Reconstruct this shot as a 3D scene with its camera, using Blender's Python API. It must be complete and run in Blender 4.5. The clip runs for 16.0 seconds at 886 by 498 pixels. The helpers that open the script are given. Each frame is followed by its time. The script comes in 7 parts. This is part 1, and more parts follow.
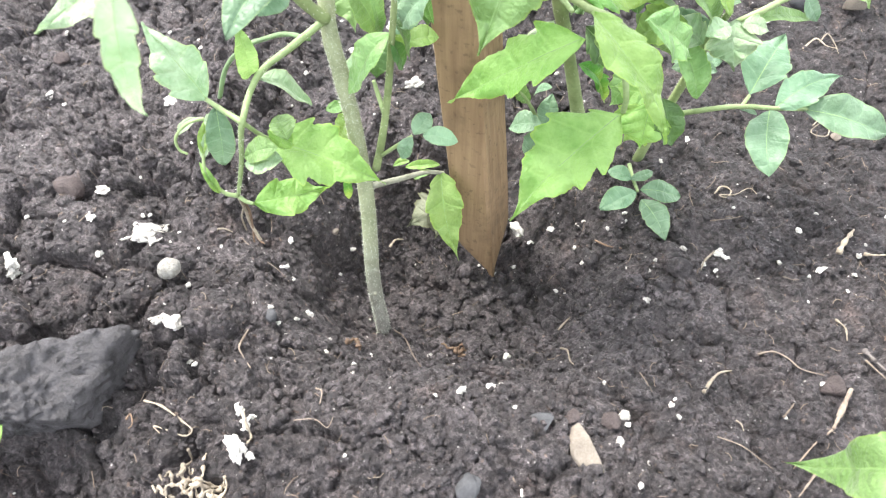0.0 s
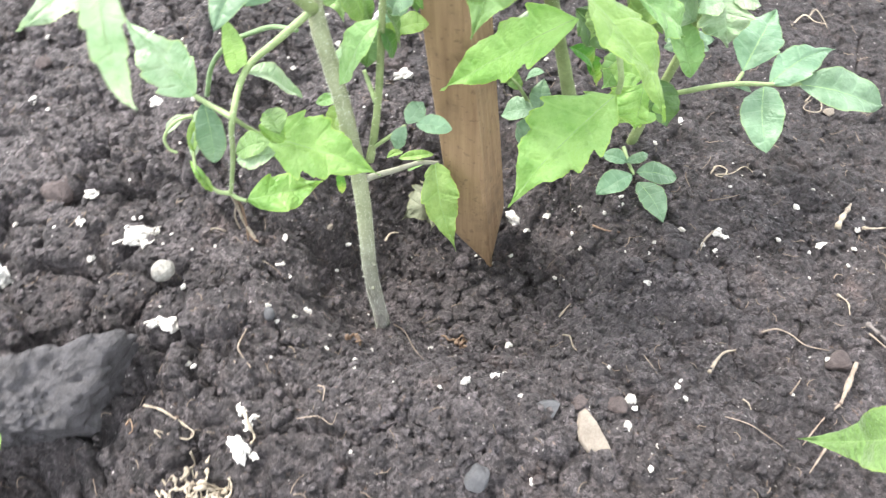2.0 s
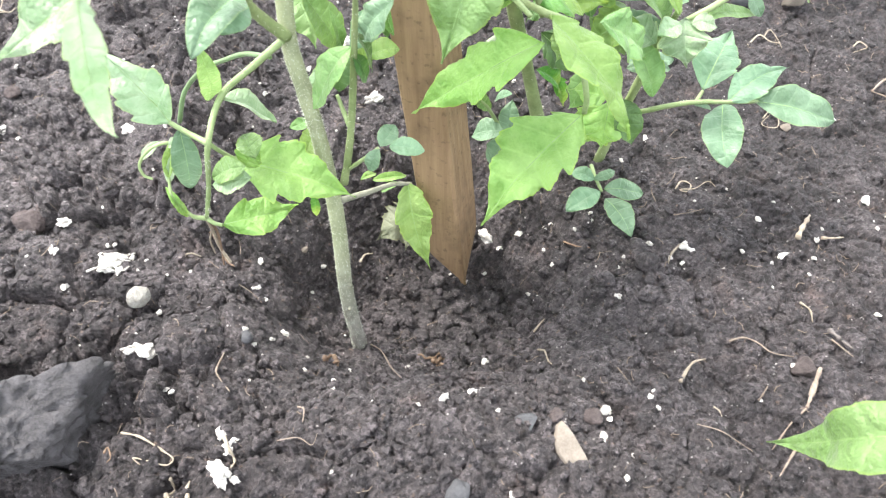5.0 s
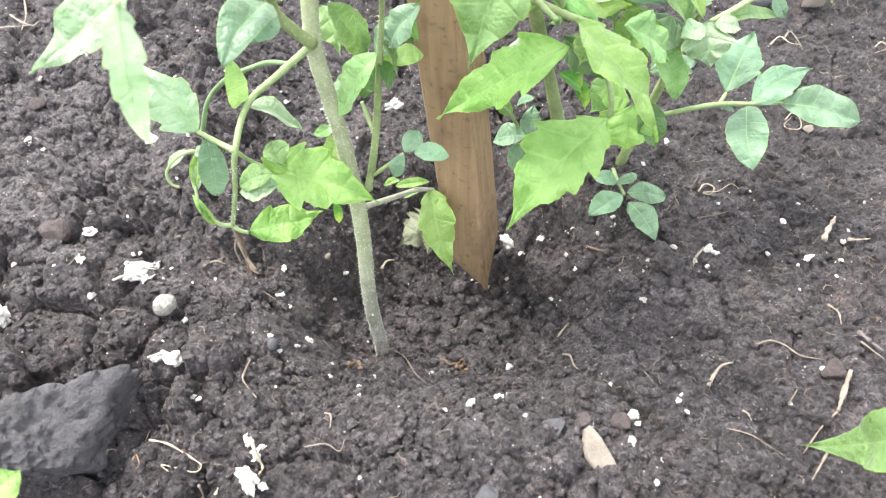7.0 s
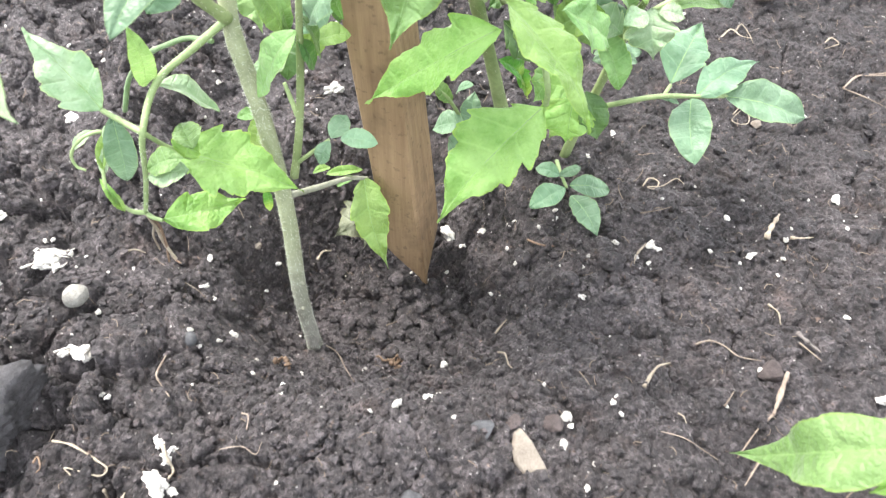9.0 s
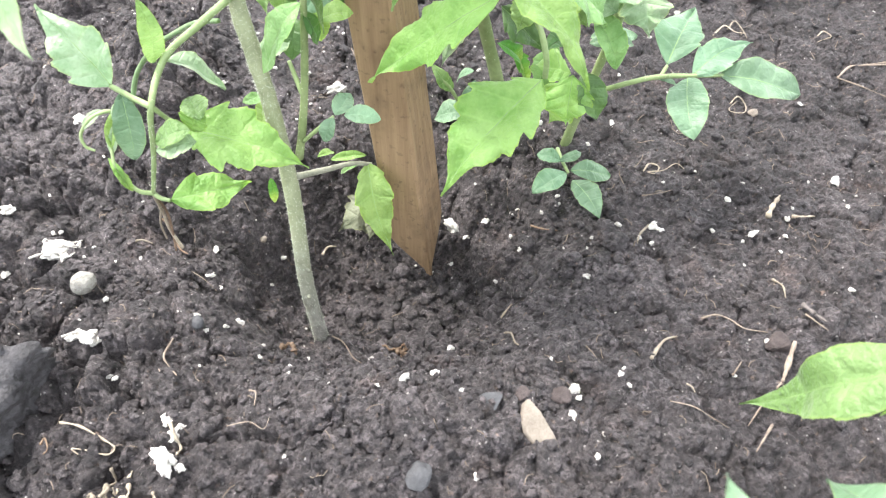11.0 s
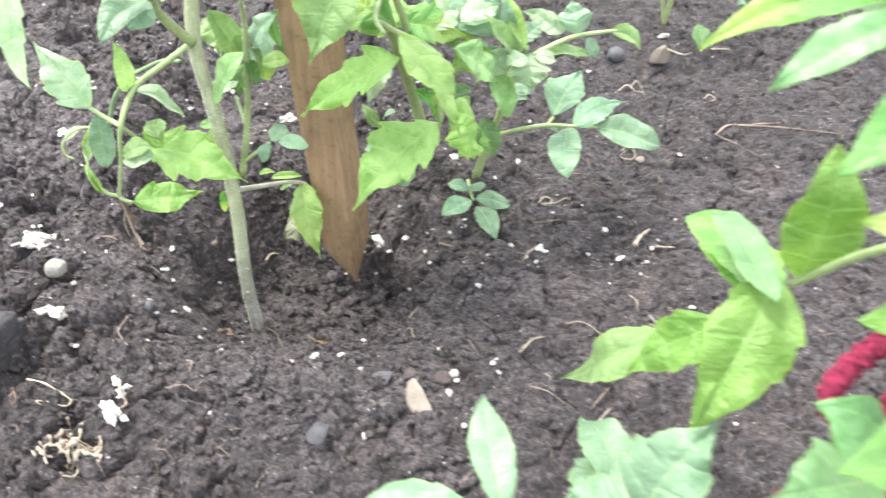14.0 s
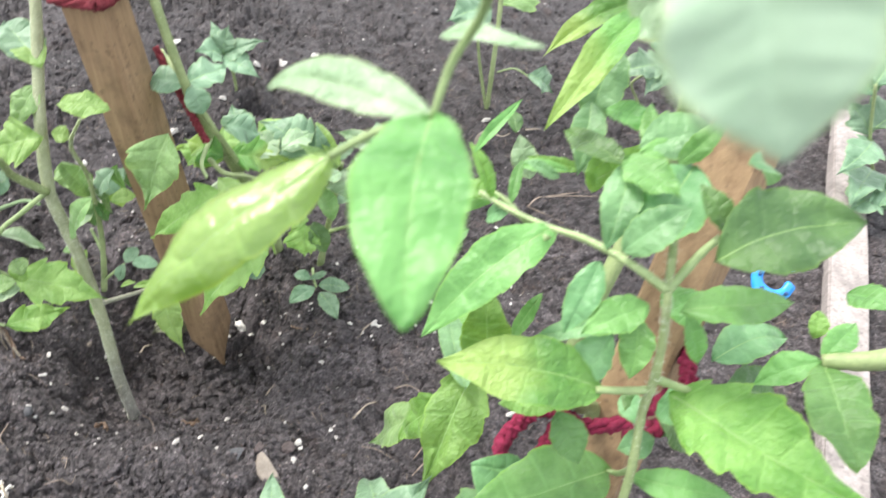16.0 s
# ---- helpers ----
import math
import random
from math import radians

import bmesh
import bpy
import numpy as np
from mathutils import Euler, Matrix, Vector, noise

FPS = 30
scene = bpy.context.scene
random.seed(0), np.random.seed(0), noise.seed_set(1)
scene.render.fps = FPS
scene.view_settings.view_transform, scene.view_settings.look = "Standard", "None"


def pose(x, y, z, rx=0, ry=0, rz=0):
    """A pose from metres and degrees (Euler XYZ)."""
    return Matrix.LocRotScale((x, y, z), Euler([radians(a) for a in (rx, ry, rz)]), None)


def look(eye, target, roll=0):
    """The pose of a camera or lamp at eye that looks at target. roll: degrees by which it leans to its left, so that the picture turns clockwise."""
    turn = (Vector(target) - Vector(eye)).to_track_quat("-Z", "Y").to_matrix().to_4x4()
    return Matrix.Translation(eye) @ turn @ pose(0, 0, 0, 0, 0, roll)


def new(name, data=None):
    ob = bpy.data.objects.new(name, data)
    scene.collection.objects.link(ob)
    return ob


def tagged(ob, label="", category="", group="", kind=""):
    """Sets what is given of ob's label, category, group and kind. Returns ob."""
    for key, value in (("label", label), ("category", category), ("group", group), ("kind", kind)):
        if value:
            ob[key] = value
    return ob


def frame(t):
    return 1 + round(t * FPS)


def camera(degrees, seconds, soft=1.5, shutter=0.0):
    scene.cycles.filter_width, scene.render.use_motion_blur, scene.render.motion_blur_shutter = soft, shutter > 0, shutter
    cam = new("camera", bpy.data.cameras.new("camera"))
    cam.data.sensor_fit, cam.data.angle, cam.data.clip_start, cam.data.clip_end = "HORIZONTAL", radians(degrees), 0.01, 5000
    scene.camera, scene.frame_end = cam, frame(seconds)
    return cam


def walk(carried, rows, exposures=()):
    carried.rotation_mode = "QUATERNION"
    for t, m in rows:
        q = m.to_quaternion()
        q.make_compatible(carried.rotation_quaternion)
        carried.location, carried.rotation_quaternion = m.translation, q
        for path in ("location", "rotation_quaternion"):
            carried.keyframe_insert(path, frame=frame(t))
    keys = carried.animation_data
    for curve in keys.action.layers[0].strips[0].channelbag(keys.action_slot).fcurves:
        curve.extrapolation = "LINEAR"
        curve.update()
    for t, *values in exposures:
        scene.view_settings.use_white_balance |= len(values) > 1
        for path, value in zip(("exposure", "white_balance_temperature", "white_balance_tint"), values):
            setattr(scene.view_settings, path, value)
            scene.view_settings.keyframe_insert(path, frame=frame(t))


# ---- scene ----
cam = camera(62.65, 16.0, soft=1.15, shutter=0.65)
cam.data.dof.use_dof, cam.data.dof.focus_distance, cam.data.dof.aperture_fstop = True, 0.38, 20.0
PATH = [
    (0, (0.0078, 0.0014, 0.3305), (0.0007, 0.2296, 0.0020), -0.84),
    (0.5, (0.0072, -0.0017, 0.3290), (0.0021, 0.2262, 0.0003), 0.12),
    (1, (0.0105, -0.0044, 0.3319), (0.0060, 0.2234, 0.0031), 0.43),
    (1.5, (0.0115, -0.0045, 0.3317), (0.0079, 0.2224, 0.0023), 1.85),
    (2, (0.0041, 0.0016, 0.3254), (0.0021, 0.2279, -0.0044), -2.10),
    (2.5, (0.0041, 0.0117, 0.3247), (0.0092, 0.2388, -0.0046), -2.77),
    (3, (0.0046, 0.0055, 0.3282), (0.0146, 0.2325, -0.0010), -1.59),
    (3.5, (0.0046, -0.0003, 0.3272), (0.0179, 0.2275, -0.0013), -0.18),
    (4, (0.0060, -0.0018, 0.3313), (0.0203, 0.2282, 0.0044), -0.29),
    (6.5, (-0.0039, -0.0036, 0.3282), (0.0055, 0.2354, 0.0076), -1.25),
    (7, (-0.0036, -0.0034, 0.3297), (0.0038, 0.2353, 0.0088), -2.20),
    (7.5, (-0.0056, 0.0016, 0.3346), (-0.0004, 0.2372, 0.0114), -0.74),
    (8, (-0.0004, 0.0104, 0.3323), (0.0041, 0.2297, -0.0022), 1.72),
    (8.5, (0.0123, 0.0045, 0.3282), (0.0334, 0.2244, -0.0053), 2.01),
    (9, (0.0136, 0.0076, 0.3171), (0.0397, 0.2397, -0.0076), 2.49),
    (11.5, (0.0108, -0.0204, 0.3015), (0.0364, 0.2325, -0.0074), 0.66),
    (12, (0.0134, -0.0191, 0.3046), (0.0389, 0.2404, 0.0012), 0.62),
    (12.5, (0.0157, -0.0281, 0.3130), (0.0365, 0.2375, 0.0147), 0.69),
    (13, (0.0123, -0.0343, 0.3209), (0.0294, 0.2330, 0.0238), -0.22),
    (13.5, (0.0206, -0.0556, 0.3379), (0.0429, 0.2050, 0.0353), 2.13),
    (14, (0.0448, -0.0800, 0.3542), (0.0817, 0.1823, 0.0545), 5.53),
    (14.5, (0.0601, -0.0962, 0.3696), (0.1126, 0.1631, 0.0696), 7.33),
    (15, (0.0677, -0.1118, 0.3945), (0.1313, 0.1468, 0.0961), 9.09),
    (15.5, (0.0824, -0.1184, 0.4254), (0.1545, 0.1452, 0.1332), 8.06),
    (16, (0.0963, -0.1209, 0.4486), (0.1762, 0.1484, 0.1638), 6.81),
]
EXPOSURES = [(0, 2.02), (13, 2.03), (14.5, 2.05), (15, 1.98), (15.5, 1.74), (16, 1.46)]
walk(cam, [(t, look(eye, target, roll)) for t, eye, target, roll in PATH], EXPOSURES)

import itertools

# ---- world, sun and exposure ----
world = bpy.data.worlds.new("overcast_sky")
scene.world = world
world.use_nodes = True
wt = world.node_tree
sky = wt.nodes.new("ShaderNodeTexSky")
sky.sky_type = "NISHITA"
sky.sun_disc = False
sky.sun_elevation, sky.sun_rotation = radians(57), radians(-45)
sky.dust_density, sky.air_density = 4.0, 1.0
cloud = wt.nodes.new("ShaderNodeMix")
cloud.data_type = "RGBA"
cloud.inputs[0].default_value = 0.72
cloud.inputs[7].default_value = (8.6, 8.9, 9.4, 1)
back = wt.nodes["Background"]
back.inputs["Strength"].default_value = 0.113
wt.links.new(sky.outputs[0], cloud.inputs[6])
wt.links.new(cloud.outputs[2], back.inputs["Color"])
sun = bpy.data.lights.new("sun", "SUN")
sun.energy, sun.angle, sun.color = 2.1, radians(16), (1.0, 0.97, 0.92)
sun_ob = new("sun", sun)
sun_ob.matrix_world = look((-1.9, 1.9, 4.2), (0, 0, 0))

# ---- materials ----


def material(name):
    m = bpy.data.materials.new(name)
    m.use_nodes = True
    t = m.node_tree
    return m, t, t.nodes["Principled BSDF"]


def add(t, kind, **inputs):
    n = t.nodes.new(kind)
    for k, v in inputs.items():
        n.inputs[k.replace("_", " ")].default_value = v
    return n


def noise_node(t, scale, detail=4, rough=0.55, src=None):
    n = add(t, "ShaderNodeTexNoise", Scale=scale, Detail=detail, Roughness=rough)
    if src is not None:
        t.links.new(src, n.inputs["Vector"])
    return n


def ramp(t, fac, stops):
    n = t.nodes.new("ShaderNodeValToRGB")
    e = n.color_ramp.elements
    while len(e) < len(stops):
        e.new(0.5)
    for el, (p, c) in zip(e, stops):
        el.position, el.color = p, (*c, 1) if len(c) == 3 else c
    t.links.new(fac, n.inputs["Fac"])
    return n


def mix(t, fac, a, b, blend="MIX"):
    n = t.nodes.new("ShaderNodeMix")
    n.data_type, n.blend_type = "RGBA", blend
    for v, slot in ((fac, 0), (a, 6), (b, 7)):
        if isinstance(v, (int, float)):
            n.inputs[slot].default_value = v
        elif isinstance(v, tuple):
            n.inputs[slot].default_value = (*v, 1)
        else:
            t.links.new(v, n.inputs[slot])
    return n.outputs[2]


def maths(t, op, a, b=0.0, c=0.0):
    n = t.nodes.new("ShaderNodeMath")
    n.operation = op
    for v, slot in ((a, 0), (b, 1), (c, 2)):
        if isinstance(v, (int, float)):
            n.inputs[slot].default_value = v
        else:
            t.links.new(v, n.inputs[slot])
    return n.outputs[0]


def bump(t, bsdf, height, strength, distance):
    n = add(t, "ShaderNodeBump", Strength=strength, Distance=distance)
    t.links.new(height, n.inputs["Height"])
    t.links.new(n.outputs[0], bsdf.inputs["Normal"])


def where(t):
    return t.nodes.new("ShaderNodeTexCoord").outputs["Object"]


def place_in_world(t):
    return t.nodes.new("ShaderNodeNewGeometry").outputs["Position"]


def simple(name, low, high, scale, rough=0.8, bump_mm=0.4, bump_scale=None, random=0.0):
    """A surface with two scales of mottling between two colours, and a fine relief."""
    m, t, p = material(name)
    src = where(t)
    big, small = noise_node(t, scale, 4, 0.6, src), noise_node(t, scale * 6, 3, 0.6, src)
    fac = maths(t, "ADD", maths(t, "MULTIPLY", big.outputs[0], 0.65), maths(t, "MULTIPLY", small.outputs[0], 0.35))
    col = ramp(t, fac, [(0.32, low), (0.68, high)]).outputs[0]
    if random:
        info = t.nodes.new("ShaderNodeObjectInfo")
        hsv = add(t, "ShaderNodeHueSaturation")
        t.links.new(maths(t, "MULTIPLY_ADD", info.outputs["Random"], random, 1 - random / 2), hsv.inputs["Value"])
        t.links.new(col, hsv.inputs["Color"])
        col = hsv.outputs[0]
    t.links.new(col, p.inputs["Base Color"])
    p.inputs["Roughness"].default_value = rough
    grain = noise_node(t, bump_scale or scale * 5, 5, 0.65, src)
    bump(t, p, grain.outputs[0], 0.7, bump_mm / 1000)
    return m


def soil_material():
    """Dark humus: dusty paler crust over darker moist earth, small shards and fibres in it."""
    m, t, p = material("soil")
    src = place_in_world(t)
    patch = noise_node(t, 11, 5, 0.62, src)
    clump = noise_node(t, 85, 5, 0.62, src)
    grain = noise_node(t, 520, 4, 0.7, src)
    fac = maths(t, "ADD", maths(t, "MULTIPLY", clump.outputs[0], 0.5), maths(t, "MULTIPLY", grain.outputs[0], 0.5))
    dark = ramp(t, fac, [(0.34, (0.0225, 0.0187, 0.0190)), (0.5, (0.048, 0.0405, 0.0415)), (0.66, (0.098, 0.084, 0.086))])
    pale = ramp(t, fac, [(0.34, (0.036, 0.0302, 0.0308)), (0.5, (0.073, 0.0620, 0.0636)), (0.66, (0.136, 0.118, 0.121))])
    col = mix(t, ramp(t, patch.outputs[0], [(0.42, (0, 0, 0)), (0.60, (1, 1, 1))]).outputs[0], dark.outputs[0], pale.outputs[0])
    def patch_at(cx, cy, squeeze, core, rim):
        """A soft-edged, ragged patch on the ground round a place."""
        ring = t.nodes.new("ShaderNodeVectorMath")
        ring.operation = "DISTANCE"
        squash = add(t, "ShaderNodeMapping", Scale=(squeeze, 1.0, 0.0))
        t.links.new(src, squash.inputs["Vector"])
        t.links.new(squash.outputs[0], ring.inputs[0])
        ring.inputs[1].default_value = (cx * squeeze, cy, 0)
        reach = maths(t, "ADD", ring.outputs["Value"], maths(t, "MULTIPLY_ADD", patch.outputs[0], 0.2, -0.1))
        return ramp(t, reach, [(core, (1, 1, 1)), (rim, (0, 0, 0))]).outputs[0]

    # Paler crust tone; it also paints the sunlit rim's brightness into the soil colour.
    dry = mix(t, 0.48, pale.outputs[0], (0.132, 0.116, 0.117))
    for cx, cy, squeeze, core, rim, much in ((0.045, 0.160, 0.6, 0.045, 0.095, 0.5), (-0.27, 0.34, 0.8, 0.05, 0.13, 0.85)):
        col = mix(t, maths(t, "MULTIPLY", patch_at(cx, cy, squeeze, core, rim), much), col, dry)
    # Darker soil tone over two patches, one to the right, one at the back.
    dark_soil = mix(t, 0.35, dark.outputs[0], (0.016, 0.0135, 0.0135))
    col = mix(t, maths(t, "MULTIPLY", patch_at(0.30, 0.40, 0.7, 0.10, 0.19), 0.8), col, dark_soil)
    col = mix(t, maths(t, "MULTIPLY", patch_at(0.25, 0.66, 0.6, 0.20, 0.34), 0.8), col, dark_soil)
    rust = noise_node(t, 34, 4, 0.6, src)
    col = mix(t, ramp(t, rust.outputs[0], [(0.58, (0, 0, 0)), (0.74, (0.38, 0.38, 0.38))]).outputs[0], col, (0.118, 0.078, 0.066))
    fibre = noise_node(t, 300, 2, 0.4, src)
    col = mix(t, ramp(t, fibre.outputs[0], [(0.67, (0, 0, 0)), (0.74, (0.5, 0.5, 0.5))]).outputs[0], col, (0.17, 0.118, 0.088))
    speck = t.nodes.new("ShaderNodeTexVoronoi")
    speck.inputs["Scale"].default_value = 420
    t.links.new(src, speck.inputs["Vector"])
    pick = maths(t, "MULTIPLY", maths(t, "LESS_THAN", speck.outputs["Distance"], 0.24), maths(t, "GREATER_THAN", maths(t, "FRACT", maths(t, "MULTIPLY", speck.outputs["Color"], 7.0)), 0.93))
    col = mix(t, maths(t, "MULTIPLY", pick, 0.7), col, (0.34, 0.32, 0.30))
    for scale, low, high in ((120, 0.82, 1.20), (330, 0.60, 1.50), (760, 0.55, 1.60)):
        chip = t.nodes.new("ShaderNodeTexVoronoi")
        chip.inputs["Scale"].default_value = scale
        warp = noise_node(t, scale * 1.5, 2, 0.6, src)
        bent = t.nodes.new("ShaderNodeVectorMath")
        bent.operation = "MULTIPLY_ADD"
        bent.inputs[1].default_value = (1 / scale,) * 3
        t.links.new(warp.outputs["Color"], bent.inputs[0])
        t.links.new(src, bent.inputs[2])
        t.links.new(bent.outputs[0], chip.inputs["Vector"])
        grey = t.nodes.new("ShaderNodeSeparateColor")
        t.links.new(chip.outputs["Color"], grey.inputs[0])
        value = maths(t, "MULTIPLY_ADD", grey.outputs[0], high - low, low)
        hsv = add(t, "ShaderNodeHueSaturation")
        t.links.new(value, hsv.inputs["Value"])
        t.links.new(col, hsv.inputs["Color"])
        col = hsv.outputs[0]
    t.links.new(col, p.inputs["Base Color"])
    p.inputs["Roughness"].default_value = 0.58
    p.inputs["Specular IOR Level"].default_value = 0.5
    rough = noise_node(t, 620, 6, 0.75, src)
    crumb = t.nodes.new("ShaderNodeTexVoronoi")
    crumb.inputs["Scale"].default_value = 300
    t.links.new(bent.outputs[0], crumb.inputs["Vector"])
    bump(t, p, maths(t, "ADD", rough.outputs[0], maths(t, "SUBTRACT", maths(t, "MULTIPLY", clump.outputs[0], 1.3), maths(t, "MULTIPLY", crumb.outputs["Distance"], 0.55))), 1.0, 0.0036)
    return m


def leaf_material(name, deep, light, blotch=None, glow=0.3, rough=0.40, shine=0.45, relief=0.85):
    """A leaf blade: paler veins that run to its teeth, mottling, a lime margin, a little light passing through."""
    m, t, p = material(name)
    split = t.nodes.new("ShaderNodeSeparateXYZ")
    uv = t.nodes.new("ShaderNodeUVMap")
    uv.uv_map = "UVMap"
    t.links.new(uv.outputs[0], split.inputs[0])
    u, v = split.outputs[0], split.outputs[1]
    side = maths(t, "ABSOLUTE", maths(t, "SUBTRACT", v, 0.5))
    veins = t.nodes.new("ShaderNodeUVMap")
    veins.uv_map = "Veins"
    lanes = t.nodes.new("ShaderNodeSeparateXYZ")
    t.links.new(veins.outputs[0], lanes.inputs[0])
    src = where(t)
    stray = noise_node(t, 120, 2, 0.5, src)
    lane = maths(t, "ADD", lanes.outputs[0], maths(t, "MULTIPLY_ADD", stray.outputs[0], 0.16, -0.08))
    saw = maths(t, "SUBTRACT", 0.5, maths(t, "ABSOLUTE", maths(t, "SUBTRACT", maths(t, "FRACT", lane), 0.5)))
    lateral = ramp(t, saw, [(0.015, (1, 1, 1)), (0.075, (0, 0, 0))]).outputs[0]
    middle = ramp(t, side, [(0.010, (1, 1, 1)), (0.032, (0, 0, 0))]).outputs[0]
    vein = maths(t, "MAXIMUM", lateral, middle)
    margin = ramp(t, side, [(0.455, (0, 0, 0)), (0.495, (1, 1, 1))]).outputs[0]
    mottle = noise_node(t, 45, 5, 0.65, src)
    net = t.nodes.new("ShaderNodeTexVoronoi")
    net.feature = "DISTANCE_TO_EDGE"
    net.inputs["Scale"].default_value = 420
    t.links.new(src, net.inputs["Vector"])
    info = t.nodes.new("ShaderNodeObjectInfo")
    col = ramp(t, mottle.outputs[0], [(0.36, deep), (0.62, light)]).outputs[0]
    hsv = add(t, "ShaderNodeHueSaturation")
    t.links.new(maths(t, "MULTIPLY_ADD", info.outputs["Random"], 0.018, 0.491), hsv.inputs["Hue"])
    t.links.new(maths(t, "MULTIPLY_ADD", info.outputs["Random"], 0.3, 0.85), hsv.inputs["Value"])
    t.links.new(col, hsv.inputs["Color"])
    col = mix(t, maths(t, "MULTIPLY", vein, 0.17), hsv.outputs[0], tuple(min(1, c * 1.35 + 0.03) for c in light))
    # Lime edge: light showing through the thin rim, put into the blade's colour.
    col = mix(t, maths(t, "MULTIPLY", margin, 0.45), col, (light[0] * 1.25, light[1] * 1.12, light[2] * 0.6))
    if blotch:
        spread = noise_node(t, 38, 3, 0.6, src)
        near_tip = maths(t, "ADD", maths(t, "MULTIPLY", u, 1.0), maths(t, "MULTIPLY", spread.outputs[0], 0.75))
        col = mix(t, ramp(t, near_tip, [(0.72, (0, 0, 0)), (1.5, (0.7, 0.7, 0.7))]).outputs[0], col, blotch)
    t.links.new(col, p.inputs["Base Color"])
    p.inputs["Roughness"].default_value = rough
    p.inputs["Specular IOR Level"].default_value = shine
    p.inputs["Sheen Weight"].default_value = 0.18
    p.inputs["Sheen Roughness"].default_value = 0.4
    height = maths(t, "SUBTRACT", maths(t, "MULTIPLY", net.outputs["Distance"], 0.45), maths(t, "MULTIPLY", vein, 0.16))
    pucker = noise_node(t, 150, 4, 0.65, src)
    height = maths(t, "ADD", height, maths(t, "MULTIPLY", pucker.outputs[0], 2.0))
    bump(t, p, height, relief, 0.0014)
    trans = t.nodes.new("ShaderNodeBsdfTranslucent")
    hot = add(t, "ShaderNodeHueSaturation", Saturation=1.15, Value=1.35, Hue=0.485)
    t.links.new(col, hot.inputs["Color"])
    t.links.new(hot.outputs[0], trans.inputs["Color"])
    both = t.nodes.new("ShaderNodeMixShader")
    both.inputs[0].default_value = glow
    t.links.new(p.outputs[0], both.inputs[1])
    t.links.new(trans.outputs[0], both.inputs[2])
    t.links.new(both.outputs[0], t.nodes["Material Output"].inputs["Surface"])
    return m


def wood_material(name, low, high):
    """Sawn softwood: grain along the length, knots' stains, small dark flecks."""
    m, t, p = material(name)
    src = where(t)
    stretch = add(t, "ShaderNodeMapping", Scale=(1, 1, 0.07))
    t.links.new(src, stretch.inputs["Vector"])
    grain = noise_node(t, 260, 5, 0.6, stretch.outputs[0])
    broad = noise_node(t, 28, 3, 0.55, stretch.outputs[0])
    stain = noise_node(t, 42, 4, 0.6, src)
    fac = maths(t, "ADD", maths(t, "MULTIPLY", grain.outputs[0], 0.5), maths(t, "MULTIPLY", broad.outputs[0], 0.5))
    col = ramp(t, fac, [(0.34, low), (0.64, high)]).outputs[0]
    col = mix(t, ramp(t, stain.outputs[0], [(0.5, (0, 0, 0)), (0.74, (0.62, 0.62, 0.62))]).outputs[0], col, tuple(c * 0.42 for c in low))
    fleck = noise_node(t, 300, 2, 0.5, src)
    col = mix(t, ramp(t, fleck.outputs[0], [(0.60, (0, 0, 0)), (0.70, (0.4, 0.4, 0.4))]).outputs[0], col, tuple(c * 0.3 for c in low))
    t.links.new(col, p.inputs["Base Color"])
    p.inputs["Roughness"].default_value = 0.72
    bump(t, p, maths(t, "ADD", grain.outputs[0], maths(t, "MULTIPLY", fleck.outputs[0], 0.5)), 0.6, 0.0008)
    return m


SOIL = soil_material()
LEAF = leaf_material("leaf_green", (0.122, 0.232, 0.066), (0.240, 0.385, 0.148), glow=0.3)
LEAF_COOL = leaf_material("leaf_cool_green", (0.084, 0.214, 0.050), (0.172, 0.355, 0.108), glow=0.28, relief=0.55)
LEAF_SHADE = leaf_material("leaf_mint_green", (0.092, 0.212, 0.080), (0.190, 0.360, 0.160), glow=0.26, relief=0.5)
LEAF_GLOSS = leaf_material("leaf_glossy_lime", (0.145, 0.300, 0.040), (0.280, 0.450, 0.110), glow=0.38, rough=0.20, shine=1.0, relief=0.5)
LEAF_LIME = leaf_material("leaf_lime_green", (0.105, 0.250, 0.042), (0.215, 0.400, 0.100), glow=0.34)
LEAF_BRIGHT = leaf_material("leaf_yellow_green", (0.145, 0.285, 0.058), (0.285, 0.450, 0.138), glow=0.36)
LEAF_BLUE = leaf_material("leaf_blue_green", (0.100, 0.190, 0.100), (0.195, 0.312, 0.190), glow=0.22, relief=0.55)
LEAF_PALE = leaf_material("leaf_pale", (0.205, 0.325, 0.165), (0.370, 0.475, 0.310), glow=0.3, rough=0.36)
LEAF_MINT = leaf_material("leaf_pale_mint", (0.250, 0.400, 0.250), (0.370, 0.510, 0.360), glow=0.35, rough=0.45, relief=0.2)
LEAF_SICK = leaf_material("leaf_yellowing", (0.075, 0.205, 0.038), (0.150, 0.325, 0.075), blotch=(0.33, 0.45, 0.12), glow=0.32)
LEAF_DARK = leaf_material("leaf_dark_green", (0.055, 0.125, 0.036), (0.105, 0.205, 0.060), glow=0.24, relief=0.6)
LEAF_DRY = leaf_material("leaf_dried", (0.085, 0.095, 0.055), (0.19, 0.20, 0.135), glow=0.12, rough=0.8)
STEM = simple("stem_green", (0.165, 0.215, 0.085), (0.30, 0.365, 0.165), 90, 0.6, 0.3)

